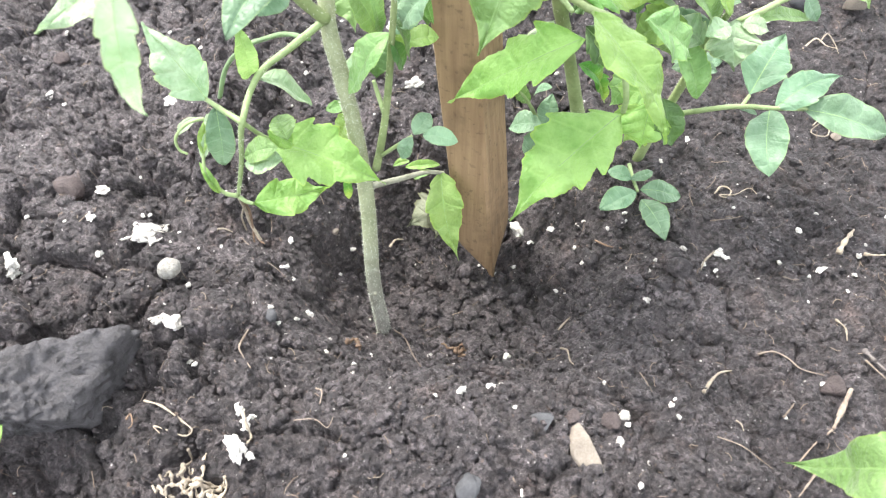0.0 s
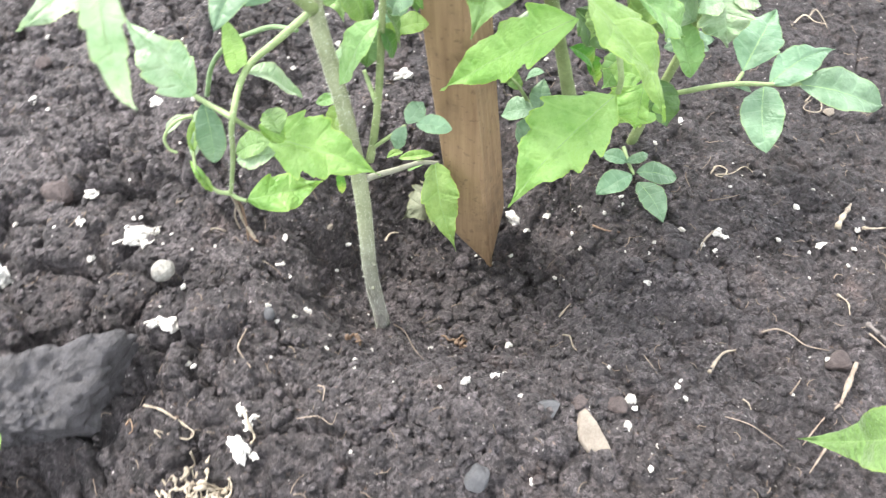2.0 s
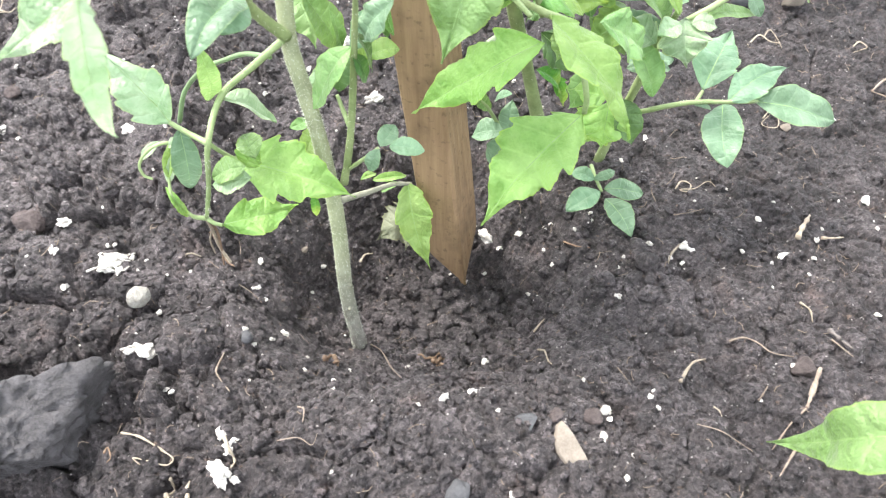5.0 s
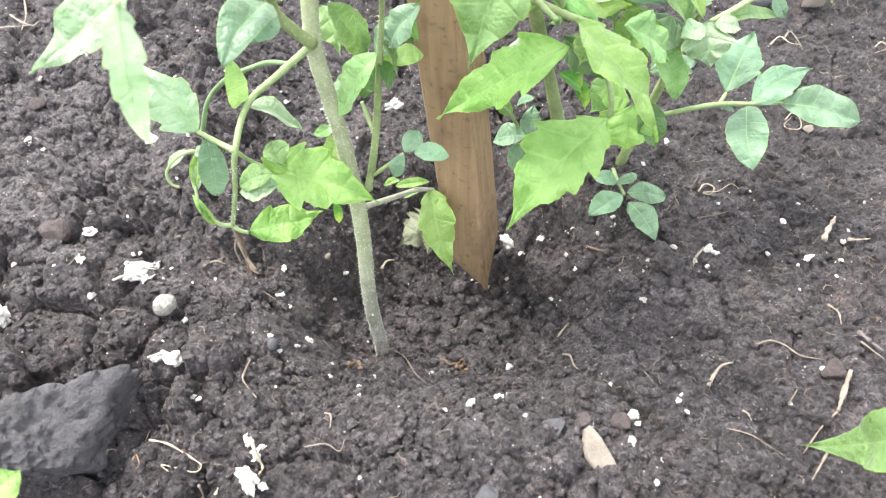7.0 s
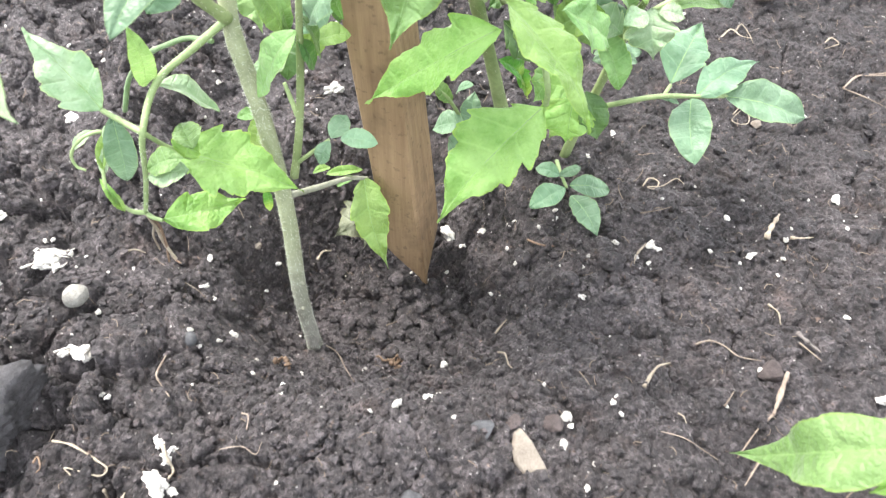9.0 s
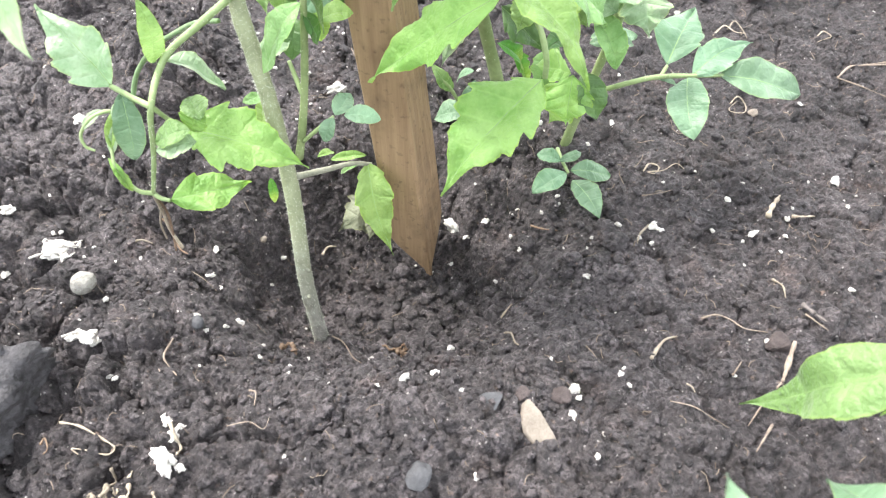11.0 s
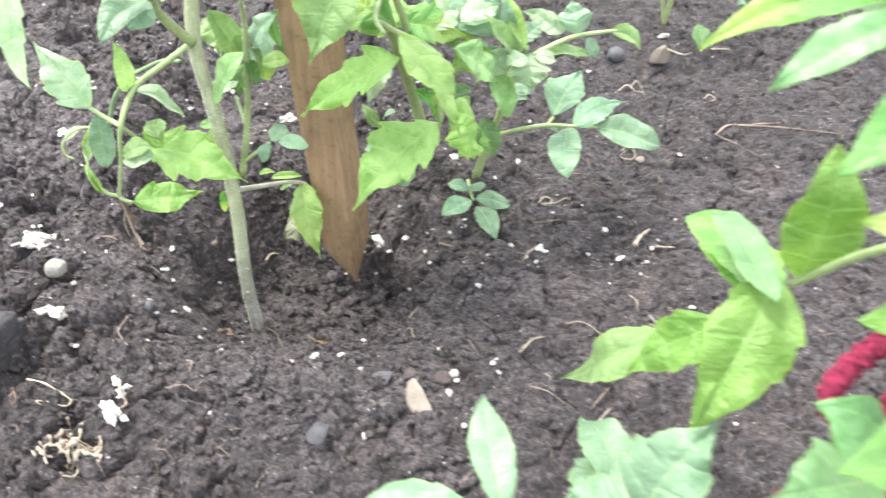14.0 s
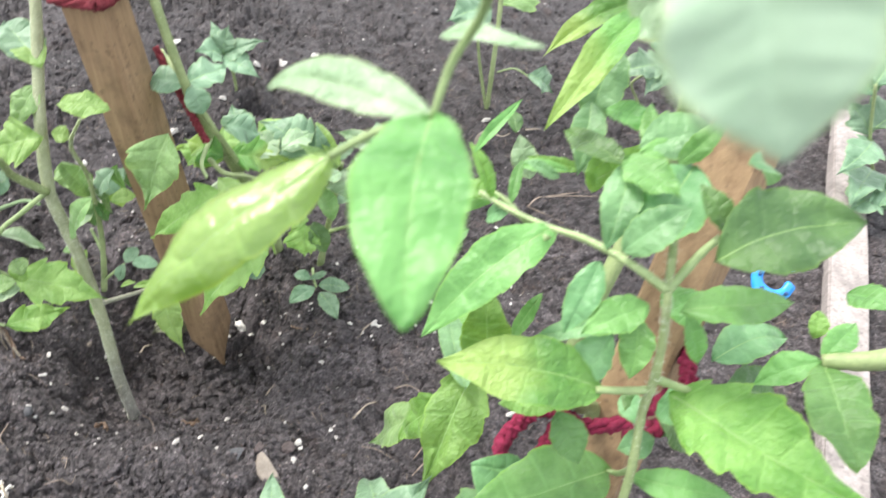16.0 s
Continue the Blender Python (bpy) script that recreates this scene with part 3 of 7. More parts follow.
def stake(foot, lean, top, across, depth, turn, point, label):
    """A sawn stake of rectangular section: foot is the front corner's place at ground level, lean the drift per metre of rise, point the heights at which the two sides taper in to the sharpened end."""
    thing = new("wooden_stake")
    thing.location = foot
    tagged(thing, label, "stake")
    u, w = Vector((math.cos(turn), math.sin(turn), 0)), Vector((-math.sin(turn), math.cos(turn), 0))
    steps, verts, faces = 150, [], []
    low = foot[2] - 0.07
    section = []
    for a, b in (((0, 0), (1, 0)), ((1, 0), (1, 1)), ((1, 1), (0, 1)), ((0, 1), (0, 0))):
        for f in (0.06, 0.35, 0.65, 0.94):
            section.append((a[0] + (b[0] - a[0]) * f, a[1] + (b[1] - a[1]) * f))
    for i in range(steps + 1):
        z = low + (top - low) * i / steps
        c = Vector((foot[0] + lean[0] * (z - foot[2]), foot[1] + lean[1] * (z - foot[2]), z))
        for k, (p, q) in enumerate(section):
            j = 0.0006 * noise.noise(Vector((k * 0.9, z * 30, turn)))
            tip_u = min(1, max(0.1, (z - foot[2] + 0.004) / point[0]))
            tip_w = min(1, max(0.1, (z - foot[2] + 0.004) / point[1]))
            verts.append(c + u * (p * across * tip_u + j) + w * (q * depth * tip_w + j))
    m = len(section)
    for i in range(steps):
        for k in range(m):
            a, b = i * m + k, i * m + (k + 1) % m
            faces.append((a, b, b + m, a + m))
    faces.append(tuple(range(len(verts) - m, len(verts))))
    cut = next(i for i in range(steps) if low + (top - low) * i / steps > foot[2] + max(point)) * m
    part("shaft", mesh_from("shaft", verts[cut:], [tuple(v - cut for v in f) for f in faces if min(f) >= cut], WOOD, False), thing)
    part("sharpened_point", mesh_from("sharpened_point", verts[: cut + m], [f for f in faces if max(f) < cut + m], WOOD, False), thing, "axe-cut pointed end")
    return thing


stake((0.0310, 0.2526, -0.056), (-0.085, 0.05), 0.62, 0.0285, 0.0240, radians(64.4), (0.026, 0.022), "square sawn brown wooden stake driven into the soil")
stake((0.1750, -0.0600, 0.0), (0.356, 0.451), 0.60, 0.027, 0.025, radians(35), (0.02, 0.02), "leaning sawn brown wooden stake beside a tomato plant")

# ---- yarn ties ----


def yarn(points, r, mat, label, closed=False):
    """A thick three-ply yarn: strands wound round one another along a smooth line, with loose fibres."""
    pts = [Vector(p) for p in points]
    n = 14 * len(pts)
    line = smooth_line(pts + ([pts[0]] if closed else []), n)
    thing = new("yarn_tie")
    thing.location = line[0]
    tagged(thing, label, "yarn")
    length = sum((b - a).length for a, b in zip(line, line[1:]))
    for s in range(4):
        way = []
        for i, c in enumerate(line):
            t = (line[min(i + 1, n - 1)] - line[max(i - 1, 0)]).normalized()
            side = t.cross(Vector((0.3, 0.5, 0.8))).normalized()
            a = 2 * math.pi * (s / 4 + i / n * length / (r * 9)) + 0.8 * noise.noise(Vector((i * 0.3, s * 5.1, 0)))
            way.append(c + (side * math.cos(a) + side.cross(t) * math.sin(a)) * r * 0.55)
        ply = part("ply", tube("ply", way[:: max(1, n // 40)], r * 0.56, r * 0.56, mat, n=n * 2, sides=7, wobble=0.4, seed=s + 3), thing)
        part("fuzz", hairs("fuzz", way[:: max(1, n // 40)], r * 0.5, r * 0.5, 420, r * 0.55, s + 40, mat), ply, kind="stuff")
    return thing


yarn([(0.1724, 0.0120, 0.176), (0.1715, 0.0170, 0.184), (0.1795, 0.0224, 0.190), (0.1895, 0.0263, 0.192), (0.1985, 0.0238, 0.190), (0.2080, 0.0190, 0.186), (0.2300, 0.0190, 0.186), (0.2480, 0.0330, 0.188), (0.2400, 0.0560, 0.188)], 0.0031, YARN, "thick crimson yarn looped round the stake and stem")
yarn([(0.2010, 0.0230, 0.191), (0.1946, 0.0180, 0.187), (0.1870, 0.0100, 0.182), (0.1800, 0.0010, 0.176), (0.1830, -0.0080, 0.168)], 0.0034, YARN, "short end of crimson yarn hanging from the tie")
yarn([(0.1420, -0.0220, 0.146), (0.1526, -0.0109, 0.152), (0.1630, -0.0050, 0.156), (0.1760, -0.0100, 0.154), (0.1860, -0.0180, 0.150), (0.1950, -0.0300, 0.148)], 0.0036, YARN, "thick crimson yarn wrapped low round the stake")
yarn([(0.2150, 0.0010, 0.205), (0.2330, 0.0060, 0.206), (0.2480, 0.0200, 0.207), (0.2560, 0.0360, 0.206)], 0.0032, YARN, "crimson yarn loop behind the stem")
yarn([(0.0250, 0.2990, 0.205), (0.0353, 0.2863, 0.180), (0.0420, 0.2780, 0.166), (0.0478, 0.2708, 0.153)], 0.0022, YARN_DARK, "dark red yarn running from the stake to a stem")
yarn([(0.0065, 0.2605, 0.252), (-0.0190, 0.2730, 0.253), (-0.0025, 0.3035, 0.253), (0.0205, 0.2935, 0.251), (0.0115, 0.2705, 0.250)], 0.0030, YARN_DARK, "dark red yarn knotted round the stake", True)

# ---- litter on the soil ----

GRANULES = [blob("granule", PERLITE, 100 + k, 3, 1.0, 0.55, (1.1, 0.75, 0.6), 0.6, k % 2 == 0) for k in range(9)]
LUMPY = [blob("granule", PERLITE, 130 + k, 4, 0.9, 0.0, (1.15, 0.8, 0.55), 0.32) for k in range(4)]
CLODS = [blob("soil_clod", SOIL, 200 + k, 4, 0.6, 0.5, (1.0, 0.9, 0.75), 0.30, True) for k in range(6)]
LUMPS = [blob("soil_clod", SOIL, 240 + k, 3, 0.55, 0.35, (1.0, 0.92, 0.8), 0.14) for k in range(7)]
for lump in LUMPS:
    lump.polygons.foreach_set("use_smooth", [True] * len(lump.polygons))
PICK = random.Random(11)


def granule(x, y, r):
    ob = new("perlite_granule", PICK.choice(GRANULES if r < 0.003 else LUMPY))
    ob.matrix_world = pose(x, y, on_ground(x, y) + r * 0.35, PICK.uniform(0, 30), PICK.uniform(0, 30), PICK.uniform(0, 360)) @ Matrix.Diagonal((r, r, r, 1))
    return tagged(ob, "white crumb of perlite on the soil", "perlite", "perlite granules on the soil")


def clod(x, y, r, lift=-0.12, kinds=CLODS):
    ob = new("soil_clod", PICK.choice(kinds))
    ob.matrix_world = pose(x, y, on_ground(x, y) + r * lift, PICK.uniform(0, 40), PICK.uniform(0, 40), PICK.uniform(0, 360)) @ Matrix.Diagonal((r, r, r, 1))
    return tagged(ob, "lumpy dark clod of earth on the soil", "clod", "clods of earth")


def twig(name, points, r, mat, label):
    pts = []
    for i, (x, y) in enumerate(points):
        around = ground_height(x + np.array([0, 1, -1, 0, 0]) * 0.002, y + np.array([0, 0, 0, 1, -1]) * 0.002)
        pts.append((x, y, float(around.max()) + r * 0.9 + 0.0006 * math.sin(i * 2.1)))
    r *= 0.54
    me = tube(name, pts, r, r * 0.45, mat, sides=7, wobble=0.34, seed=len(name) + int(points[0][0] * 1e4) % 97)
    return tagged(new(name, me), label, "root" if name in ("root", "husk") else "twig")


def stone(x, y, r, mat, label, sink=0.25, cut=0.8, flat=0.6, seed=1):
    ob = new("stone", blob("stone", mat, 300 + seed, 3, 0.3 if cut else 0.12, cut, (1.0, 0.85, flat), 0.05))
    ob.matrix_world = pose(x, y, on_ground(x, y) + r * flat * (0.75 - sink), 8, -6, seed * 77 % 360) @ Matrix.Diagonal((r, r, r, 1))
    return tagged(ob, label, "stone")


def shard(x, y, r):
    """A flat wedge-shaped stone with a pointed top and a darker chipped foot."""
    bm = bmesh.new()
    outline = [(-0.62, 0.95), (-0.30, 1.15), (0.12, 0.55), (0.62, -0.45), (0.78, -0.98), (0.30, -1.10), (-0.25, -0.98), (-0.72, -0.30), (-0.80, 0.35)]
    top = [bm.verts.new((px * r * 0.92, py * r, r * (0.34 - 0.10 * abs(px) + 0.05 * py))) for px, py in outline]
    mid = [bm.verts.new((px * r * 1.04, py * r * 1.1, r * 0.10)) for px, py in outline]
    low = [bm.verts.new((px * r * 0.98, py * r * 1.02, -r * 0.3)) for px, py in outline]
    bm.faces.new(top)
    for a, b in ((mid, top), (low, mid)):
        for k in range(len(outline)):
            j = (k + 1) % len(outline)
            bm.faces.new((a[k], a[j], b[j], b[k]))
    bm.faces.new(low[::-1])
    bmesh.ops.bevel(bm, geom=list(bm.edges), offset=r * 0.05, segments=2, affect="EDGES", profile=0.6)
    bmesh.ops.recalc_face_normals(bm, faces=bm.faces)
    me = bpy.data.meshes.new("stone")
    bm.to_mesh(me)
    bm.free()
    me.materials.append(STONE)
    ob = new("stone", me)
    ob.matrix_world = pose(x, y, on_ground(x, y) + 0.002, 14, 4, 2)
    return tagged(ob, "beige wedge-shaped stone shard lying on the soil", "stone")


def husk_ball(x, y, r):
    """A hollow brown husk of three curled shells."""
    thing = new("dry_husk")
    thing.location = (x, y, on_ground(x, y))
    tagged(thing, "curled brown husk on the soil", "husk")
    for k in range(3):
        a = k * 2.1
        ring = [(x + r * math.cos(a + s) * (0.55 + 0.3 * k % 0.5), y + r * math.sin(a + s) * 0.8, on_ground(x, y) + r * (0.3 + 0.25 * math.sin(s * 1.4 + k))) for s in (0, 0.7, 1.4, 2.1, 2.8, 3.5)]
        part("shell", tube("shell", ring, r * 0.28, r * 0.12, HUSK, sides=8, wobble=0.5, seed=k, flat=0.5), thing)


def dry_tangle(x, y, r, count, mat, label, thick):
    """Many short dry curls lying across one another."""
    thing = new("dry_root_tangle")
    h = on_ground(x, y)
    thing.location = (x, y, h)
    tagged(thing, label, "dry roots")
    rng = random.Random(count)
    for k in range(count):
        a, d = rng.uniform(0, 6.3), r * rng.uniform(0.1, 0.75)
        px, py, turn = x + d * math.cos(a), y + d * math.sin(a) * 0.7, rng.uniform(0, 6.3)
        pts = []
        for s in range(5):
            turn += rng.uniform(-1.3, 1.3)
            pts.append((px, py, on_ground(px, py) + thick * (0.6 + 1.2 * (k % 3)) + thick * 2 * abs(math.sin(s * 1.3 + k))))
            px, py = px + r * 0.26 * math.cos(turn), py + r * 0.26 * math.sin(turn)
        part("curl", tube("curl", pts, thick, thick * 0.6, mat, sides=6, wobble=0.6, seed=k), thing)


# ---- the large dark rock ----


def rock_mesh(planes, rough):
    """A broken boulder: the common inside of a few planes round its middle, with rounded edges, chips and pits."""
    bm = bmesh.new()
    bmesh.ops.create_icosphere(bm, subdivisions=6, radius=1)
    for v in bm.verts:
        d = v.co.normalized()
        near = sum(max(0.0, Vector(n).normalized().dot(d) / c) ** 14 for n, c in planes) ** (-1 / 14)
        p = d * near
        p += d * rough * (0.8 * noise.noise(p * 55) + 0.9 * noise.fractal(p * 130, 0.7, 2.1, 4) + 0.35 * noise.noise(p * 480))
        pit = noise.noise(p * 170 + Vector((7, 3, 1)))
        v.co = p - d * rough * 1.6 * max(0.0, pit - 0.25)
    for f in bm.faces:
        f.smooth = True
    me = bpy.data.meshes.new("rock")
    bm.to_mesh(me)
    bm.free()
    me.materials.append(ROCK)
    return me


rock = new("rock", rock_mesh([((0.25, -0.44, 0.865), 0.025), ((-0.33, 0.94, 0.12), 0.013), ((0.91, -0.41, -0.06), 0.042), ((0.05, -0.97, -0.20), 0.0130), ((-1, 0.1, 0.15), 0.065), ((0, 0, -1), 0.04), ((-0.5, -0.2, 0.85), 0.036)], 0.0040))
rock.location = (-0.2115, 0.139, -0.003)
tagged(rock, "large dark grey pitted rock half buried in the soil", "rock")

# ---- dried leaf in the hollow, board, plant clip ----
dried = new("dried_leaf")
dried.location = (-0.0095, 0.2869, -0.045)
tagged(dried, "crumpled grey-green dried leaf in the hollow", "leaf")
leaf(dried, (0.006, 0.297, -0.038), (-0.024, 0.280, -0.046), 0.024, (0.1, -0.5, 0.8), LEAF_DRY, bend=0.2, fold=-0.3, teeth=0.3, lobes=5, name="blade")
leaf(dried, (0.004, 0.299, -0.040), (-0.006, 0.272, -0.048), 0.018, (0.3, -0.6, 0.7), LEAF_DRY, bend=0.2, fold=-0.3, teeth=0.3, lobes=5, name="blade")


def plank():
    bm = bmesh.new()
    bmesh.ops.create_cube(bm, size=1)
    bmesh.ops.subdivide_edges(bm, edges=[e for e in bm.edges if abs(e.verts[0].co.y - e.verts[1].co.y) > 0.5], cuts=20)
    for v in bm.verts:
        v.co = Vector((v.co.x * 0.032, v.co.y * 0.62, v.co.z * 0.016)) + Vector((0.0015, 0, 0.001)) * noise.noise(v.co * 9)
    bmesh.ops.bevel(bm, geom=[e for e in bm.edges if e.calc_face_angle(0) > 1], offset=0.0015, segments=2, affect="EDGES")
    me = bpy.data.meshes.new("board")
    bm.to_mesh(me)
    bm.free()
    me.materials.append(BOARD)
    ob = new("board", me)
    ob.matrix_world = pose(0.545, 0.19, 0.006, 0, 1, -34)
    return tagged(ob, "pale weathered board lying along the bed", "board")


plank()


def plant_clip(place, size):
    """A blue plastic ring clip with a row of dark plugs for its holes and a short tail."""
    thing = new("plant_clip")
    thing.location = place
    tagged(thing, "bright blue plastic plant clip with small holes", "plant clip")
    c = Vector(place)
    a, b = Vector((0.95, 0.1, 0.28)).normalized(), Vector((-0.1, 0.8, 0.6)).normalized()
    ring = [c + (a * math.cos(s) + b * math.sin(s)) * size for s in [k * 0.55 for k in range(11)]]
    body = part("ring", tube("ring", ring, size * 0.42, size * 0.42, BLUE, n=60, sides=12, wobble=0.0, flat=0.6), thing)
    tail = [c + a * size * s + b * size * 0.15 for s in (1.0, 1.6, 2.3)]
    part("tail", tube("tail", tail, size * 0.35, size * 0.25, BLUE, sides=8, wobble=0.02, flat=0.4), thing)
    n = a.cross(b)
    # Solid plugs, no openings: the shade inside is put into their dark colour.
    for k in range(7):
        s = 0.4 + k * 0.75
        spot = c + (a * math.cos(s) + b * math.sin(s)) * size
        part("hole_plug", tube("hole_plug", [spot - n * size * 0.38, spot + n * size * 0.38], size * 0.11, size * 0.11, HOLE_SHADE, sides=8, wobble=0), body)


plant_clip((0.37, 0.1155, 0.1495), 0.0112)


# ---- perlite granules ----
granule(-0.2361, 0.2175, 0.0045)
granule(-0.2353, 0.2145, 0.0032)
granule(-0.2410, 0.2534, 0.0019)
granule(-0.1952, 0.2426, 0.0026)
granule(-0.1996, 0.2686, 0.0039)
granule(-0.1659, 0.2395, 0.0052)
granule(-0.1682, 0.2349, 0.0038)
granule(-0.1596, 0.2317, 0.0029)
granule(-0.1576, 0.2431, 0.0019)
granule(-0.1892, 0.2247, 0.0022)
granule(-0.1361, 0.2072, 0.0020)
granule(-0.0899, 0.2290, 0.0024)
granule(-0.0741, 0.2029, 0.0026)
granule(-0.0781, 0.1942, 0.0016)
granule(-0.0850, 0.1864, 0.0015)
granule(-0.0906, 0.1965, 0.0016)
granule(-0.1388, 0.1815, 0.0043)
granule(-0.1460, 0.1813, 0.0027)
granule(-0.1339, 0.1815, 0.0023)
granule(-0.1245, 0.1599, 0.0025)
granule(-0.0928, 0.1349, 0.0036)
granule(-0.0899, 0.1284, 0.0039)
granule(-0.0916, 0.1145, 0.0049)
granule(-0.0858, 0.1123, 0.0026)
granule(0.0368, 0.1837, 0.0028)
granule(0.0107, 0.1413, 0.0025)
granule(0.0252, 0.1477, 0.0023)
granule(0.0315, 0.1499, 0.0016)
granule(0.0362, 0.1346, 0.0015)
granule(0.0869, 0.1339, 0.0028)
granule(0.0889, 0.1294, 0.0017)
granule(0.0841, 0.1207, 0.0026)
granule(0.1099, 0.1383, 0.0016)
granule(0.1130, 0.1328, 0.0016)
granule(0.0963, 0.1118, 0.0012)
granule(0.0906, 0.1004, 0.0019)
granule(0.1421, 0.2229, 0.0016)
granule(0.1520, 0.2307, 0.0027)
granule(0.1561, 0.2279, 0.0023)
granule(0.2027, 0.2184, 0.0026)
granule(0.1973, 0.2162, 0.0017)
granule(0.2287, 0.2298, 0.0018)
granule(0.2211, 0.2172, 0.0020)
granule(0.0798, 0.1499, 0.0014)
granule(0.0556, 0.2085, 0.0019)
granule(0.0844, 0.2384, 0.0015)
granule(0.0817, 0.2391, 0.0015)
granule(0.0447, 0.2598, 0.0018)
granule(0.0479, 0.2794, 0.0050)
granule(0.0542, 0.2702, 0.0018)
granule(0.0667, 0.2706, 0.0020)
granule(-0.0583, 0.2646, 0.0020)
granule(-0.0904, 0.2497, 0.0019)
granule(-0.0428, 0.1562, 0.0016)
granule(-0.0444, 0.1666, 0.0013)
granule(-0.0604, 0.1749, 0.0017)
granule(-0.2562, 0.3478, 0.0029)
granule(-0.2497, 0.3448, 0.0024)
granule(-0.1728, 0.4075, 0.0022)
granule(-0.1687, 0.3969, 0.0019)
granule(-0.1795, 0.3494, 0.0038)
granule(-0.0410, 0.4349, 0.0030)
granule(-0.0661, 0.4012, 0.0026)
granule(-0.0924, 0.3685, 0.0019)
granule(0.1177, 0.2273, 0.0012)
granule(-0.0216, 0.3731, 0.0049)
granule(-0.2705, 0.4172, 0.0018)
granule(0.1137, 0.2202, 0.0012)
granule(0.1495, 0.3160, 0.0019)
granule(0.0955, 0.2537, 0.0015)
granule(0.1851, 0.1516, 0.0018)
granule(0.1306, 0.1651, 0.0009)
granule(0.0727, 0.2271, 0.0011)
granule(-0.0012, 0.1394, 0.0010)
granule(0.1616, 0.1328, 0.0011)
granule(0.1460, 0.1294, 0.0009)
granule(-0.0599, 0.1862, 0.0010)
granule(-0.0229, 0.1435, 0.0009)
granule(0.1086, 0.2007, 0.0018)
granule(0.1340, 0.2345, 0.0021)
granule(0.2718, 0.2596, 0.0027)
granule(0.2003, 0.2473, 0.0023)
granule(0.3372, 0.4683, 0.0023)
granule(0.2767, 0.3275, 0.0016)
granule(0.0737, 0.3773, 0.0015)
granule(-0.0129, 0.6549, 0.0039)
granule(0.1017, 0.6116, 0.0042)
granule(0.1386, 0.6266, 0.0034)
granule(-0.0101, 0.4932, 0.0045)
granule(0.0388, 0.5364, 0.0031)
granule(0.0742, 0.5989, 0.0037)
granule(0.1563, 0.5302, 0.0031)
granule(0.3067, 0.4860, 0.0038)
granule(0.2275, 0.4362, 0.0025)
granule(0.1031, 0.3179, 0.0027)
granule(0.0974, 0.2778, 0.0018)
granule(0.2349, 0.1303, 0.0031)
granule(0.2166, 0.5696, 0.0028)
granule(-0.0235, 0.4580, 0.0033)
granule(-0.0855, 0.4544, 0.0029)

# ---- roots, twigs and straw ----
twig("twig", [(-0.0290, 0.2123), (-0.0225, 0.2067), (-0.0161, 0.1892), (-0.0097, 0.1659)], 0.0008, ROOT, "thin bent brown twig beside the stem")
twig("root", [(-0.0980, 0.1781), (-0.0999, 0.1673), (-0.0974, 0.1621), (-0.0903, 0.1524)], 0.0010, ROOT, "short bent pale root lying on the soil")
twig("straw", [(-0.1433, 0.1402), (-0.1337, 0.1372), (-0.1209, 0.1289), (-0.1160, 0.1251), (-0.1185, 0.1219), (-0.1261, 0.1239), (-0.1365, 0.1284), (-0.1303, 0.1227)], 0.0011, STRAW, "curled yellow straw on the soil")
twig("root", [(-0.0673, 0.1287), (-0.0567, 0.1276), (-0.0503, 0.1234), (-0.0479, 0.1286)], 0.0005, ROOT, "hair-thin root on the soil")
twig("root", [(0.1591, 0.1686), (0.1668, 0.1700), (0.1733, 0.1666), (0.1773, 0.1595), (0.1867, 0.1555)], 0.0011, ROOT, "long wavy pale root on the soil")
twig("root", [(0.2031, 0.1883), (0.2041, 0.1813), (0.2041, 0.1753)], 0.0012, STRAW, "short pale root fragment")
twig("stick", [(0.1943, 0.1463), (0.1861, 0.1340), (0.1805, 0.1265)], 0.0026, ROOT, "weathered piece of stick on the soil")
twig("twig", [(0.1805, 0.1265), (0.1736, 0.1218), (0.1618, 0.1108)], 0.0011, ROOT, "thin pale twig on the soil")
twig("twig", [(0.1720, 0.1096), (0.1581, 0.0964)], 0.0013, ROOT, "straight pale twig on the soil")
twig("stick", [(0.2082, 0.1683), (0.2109, 0.1610), (0.2130, 0.1545)], 0.0022, SPLINTER, "grey wood splinter on the soil")
twig("twig", [(0.2077, 0.1628), (0.2129, 0.1513)], 0.0010, ROOT, "thin pale twig beside a splinter")
twig("root", [(0.1585, 0.2736), (0.1627, 0.2774), (0.1675, 0.2744), (0.1637, 0.2685), (0.1602, 0.2715), (0.1690, 0.2712), (0.1789, 0.2770), (0.1832, 0.2723)], 0.0009, STRAW, "curled tan root on the soil")
twig("root", [(0.1505, 0.2504), (0.1624, 0.2533), (0.1695, 0.2559), (0.1793, 0.2601)], 0.0006, ROOT, "thin brown root on the soil")
twig("root", [(0.2331, 0.3334), (0.2408, 0.3402), (0.2456, 0.3360), (0.2407, 0.3260), (0.2348, 0.3259), (0.2323, 0.3310), (0.2406, 0.3389)], 0.0009, STRAW, "ring-shaped dry root on the soil")
twig("root", [(0.1400, 0.1326), (0.1413, 0.1301), (0.1407, 0.1260)], 0.0009, STRAW, "tiny pale root fragment")
twig("root", [(0.1286, 0.1235), (0.1377, 0.1189), (0.1453, 0.1143), (0.1511, 0.1090)], 0.0006, ROOT, "thin brown root on the soil")
twig("straw", [(0.0660, 0.1994), (0.0695, 0.2030), (0.0729, 0.2062)], 0.0013, STRAW, "short tan sliver of straw")
twig("straw", [(0.0636, 0.1792), (0.0663, 0.1757), (0.0664, 0.1673), (0.0674, 0.1635)], 0.0012, STRAW, "short curled yellow straw")
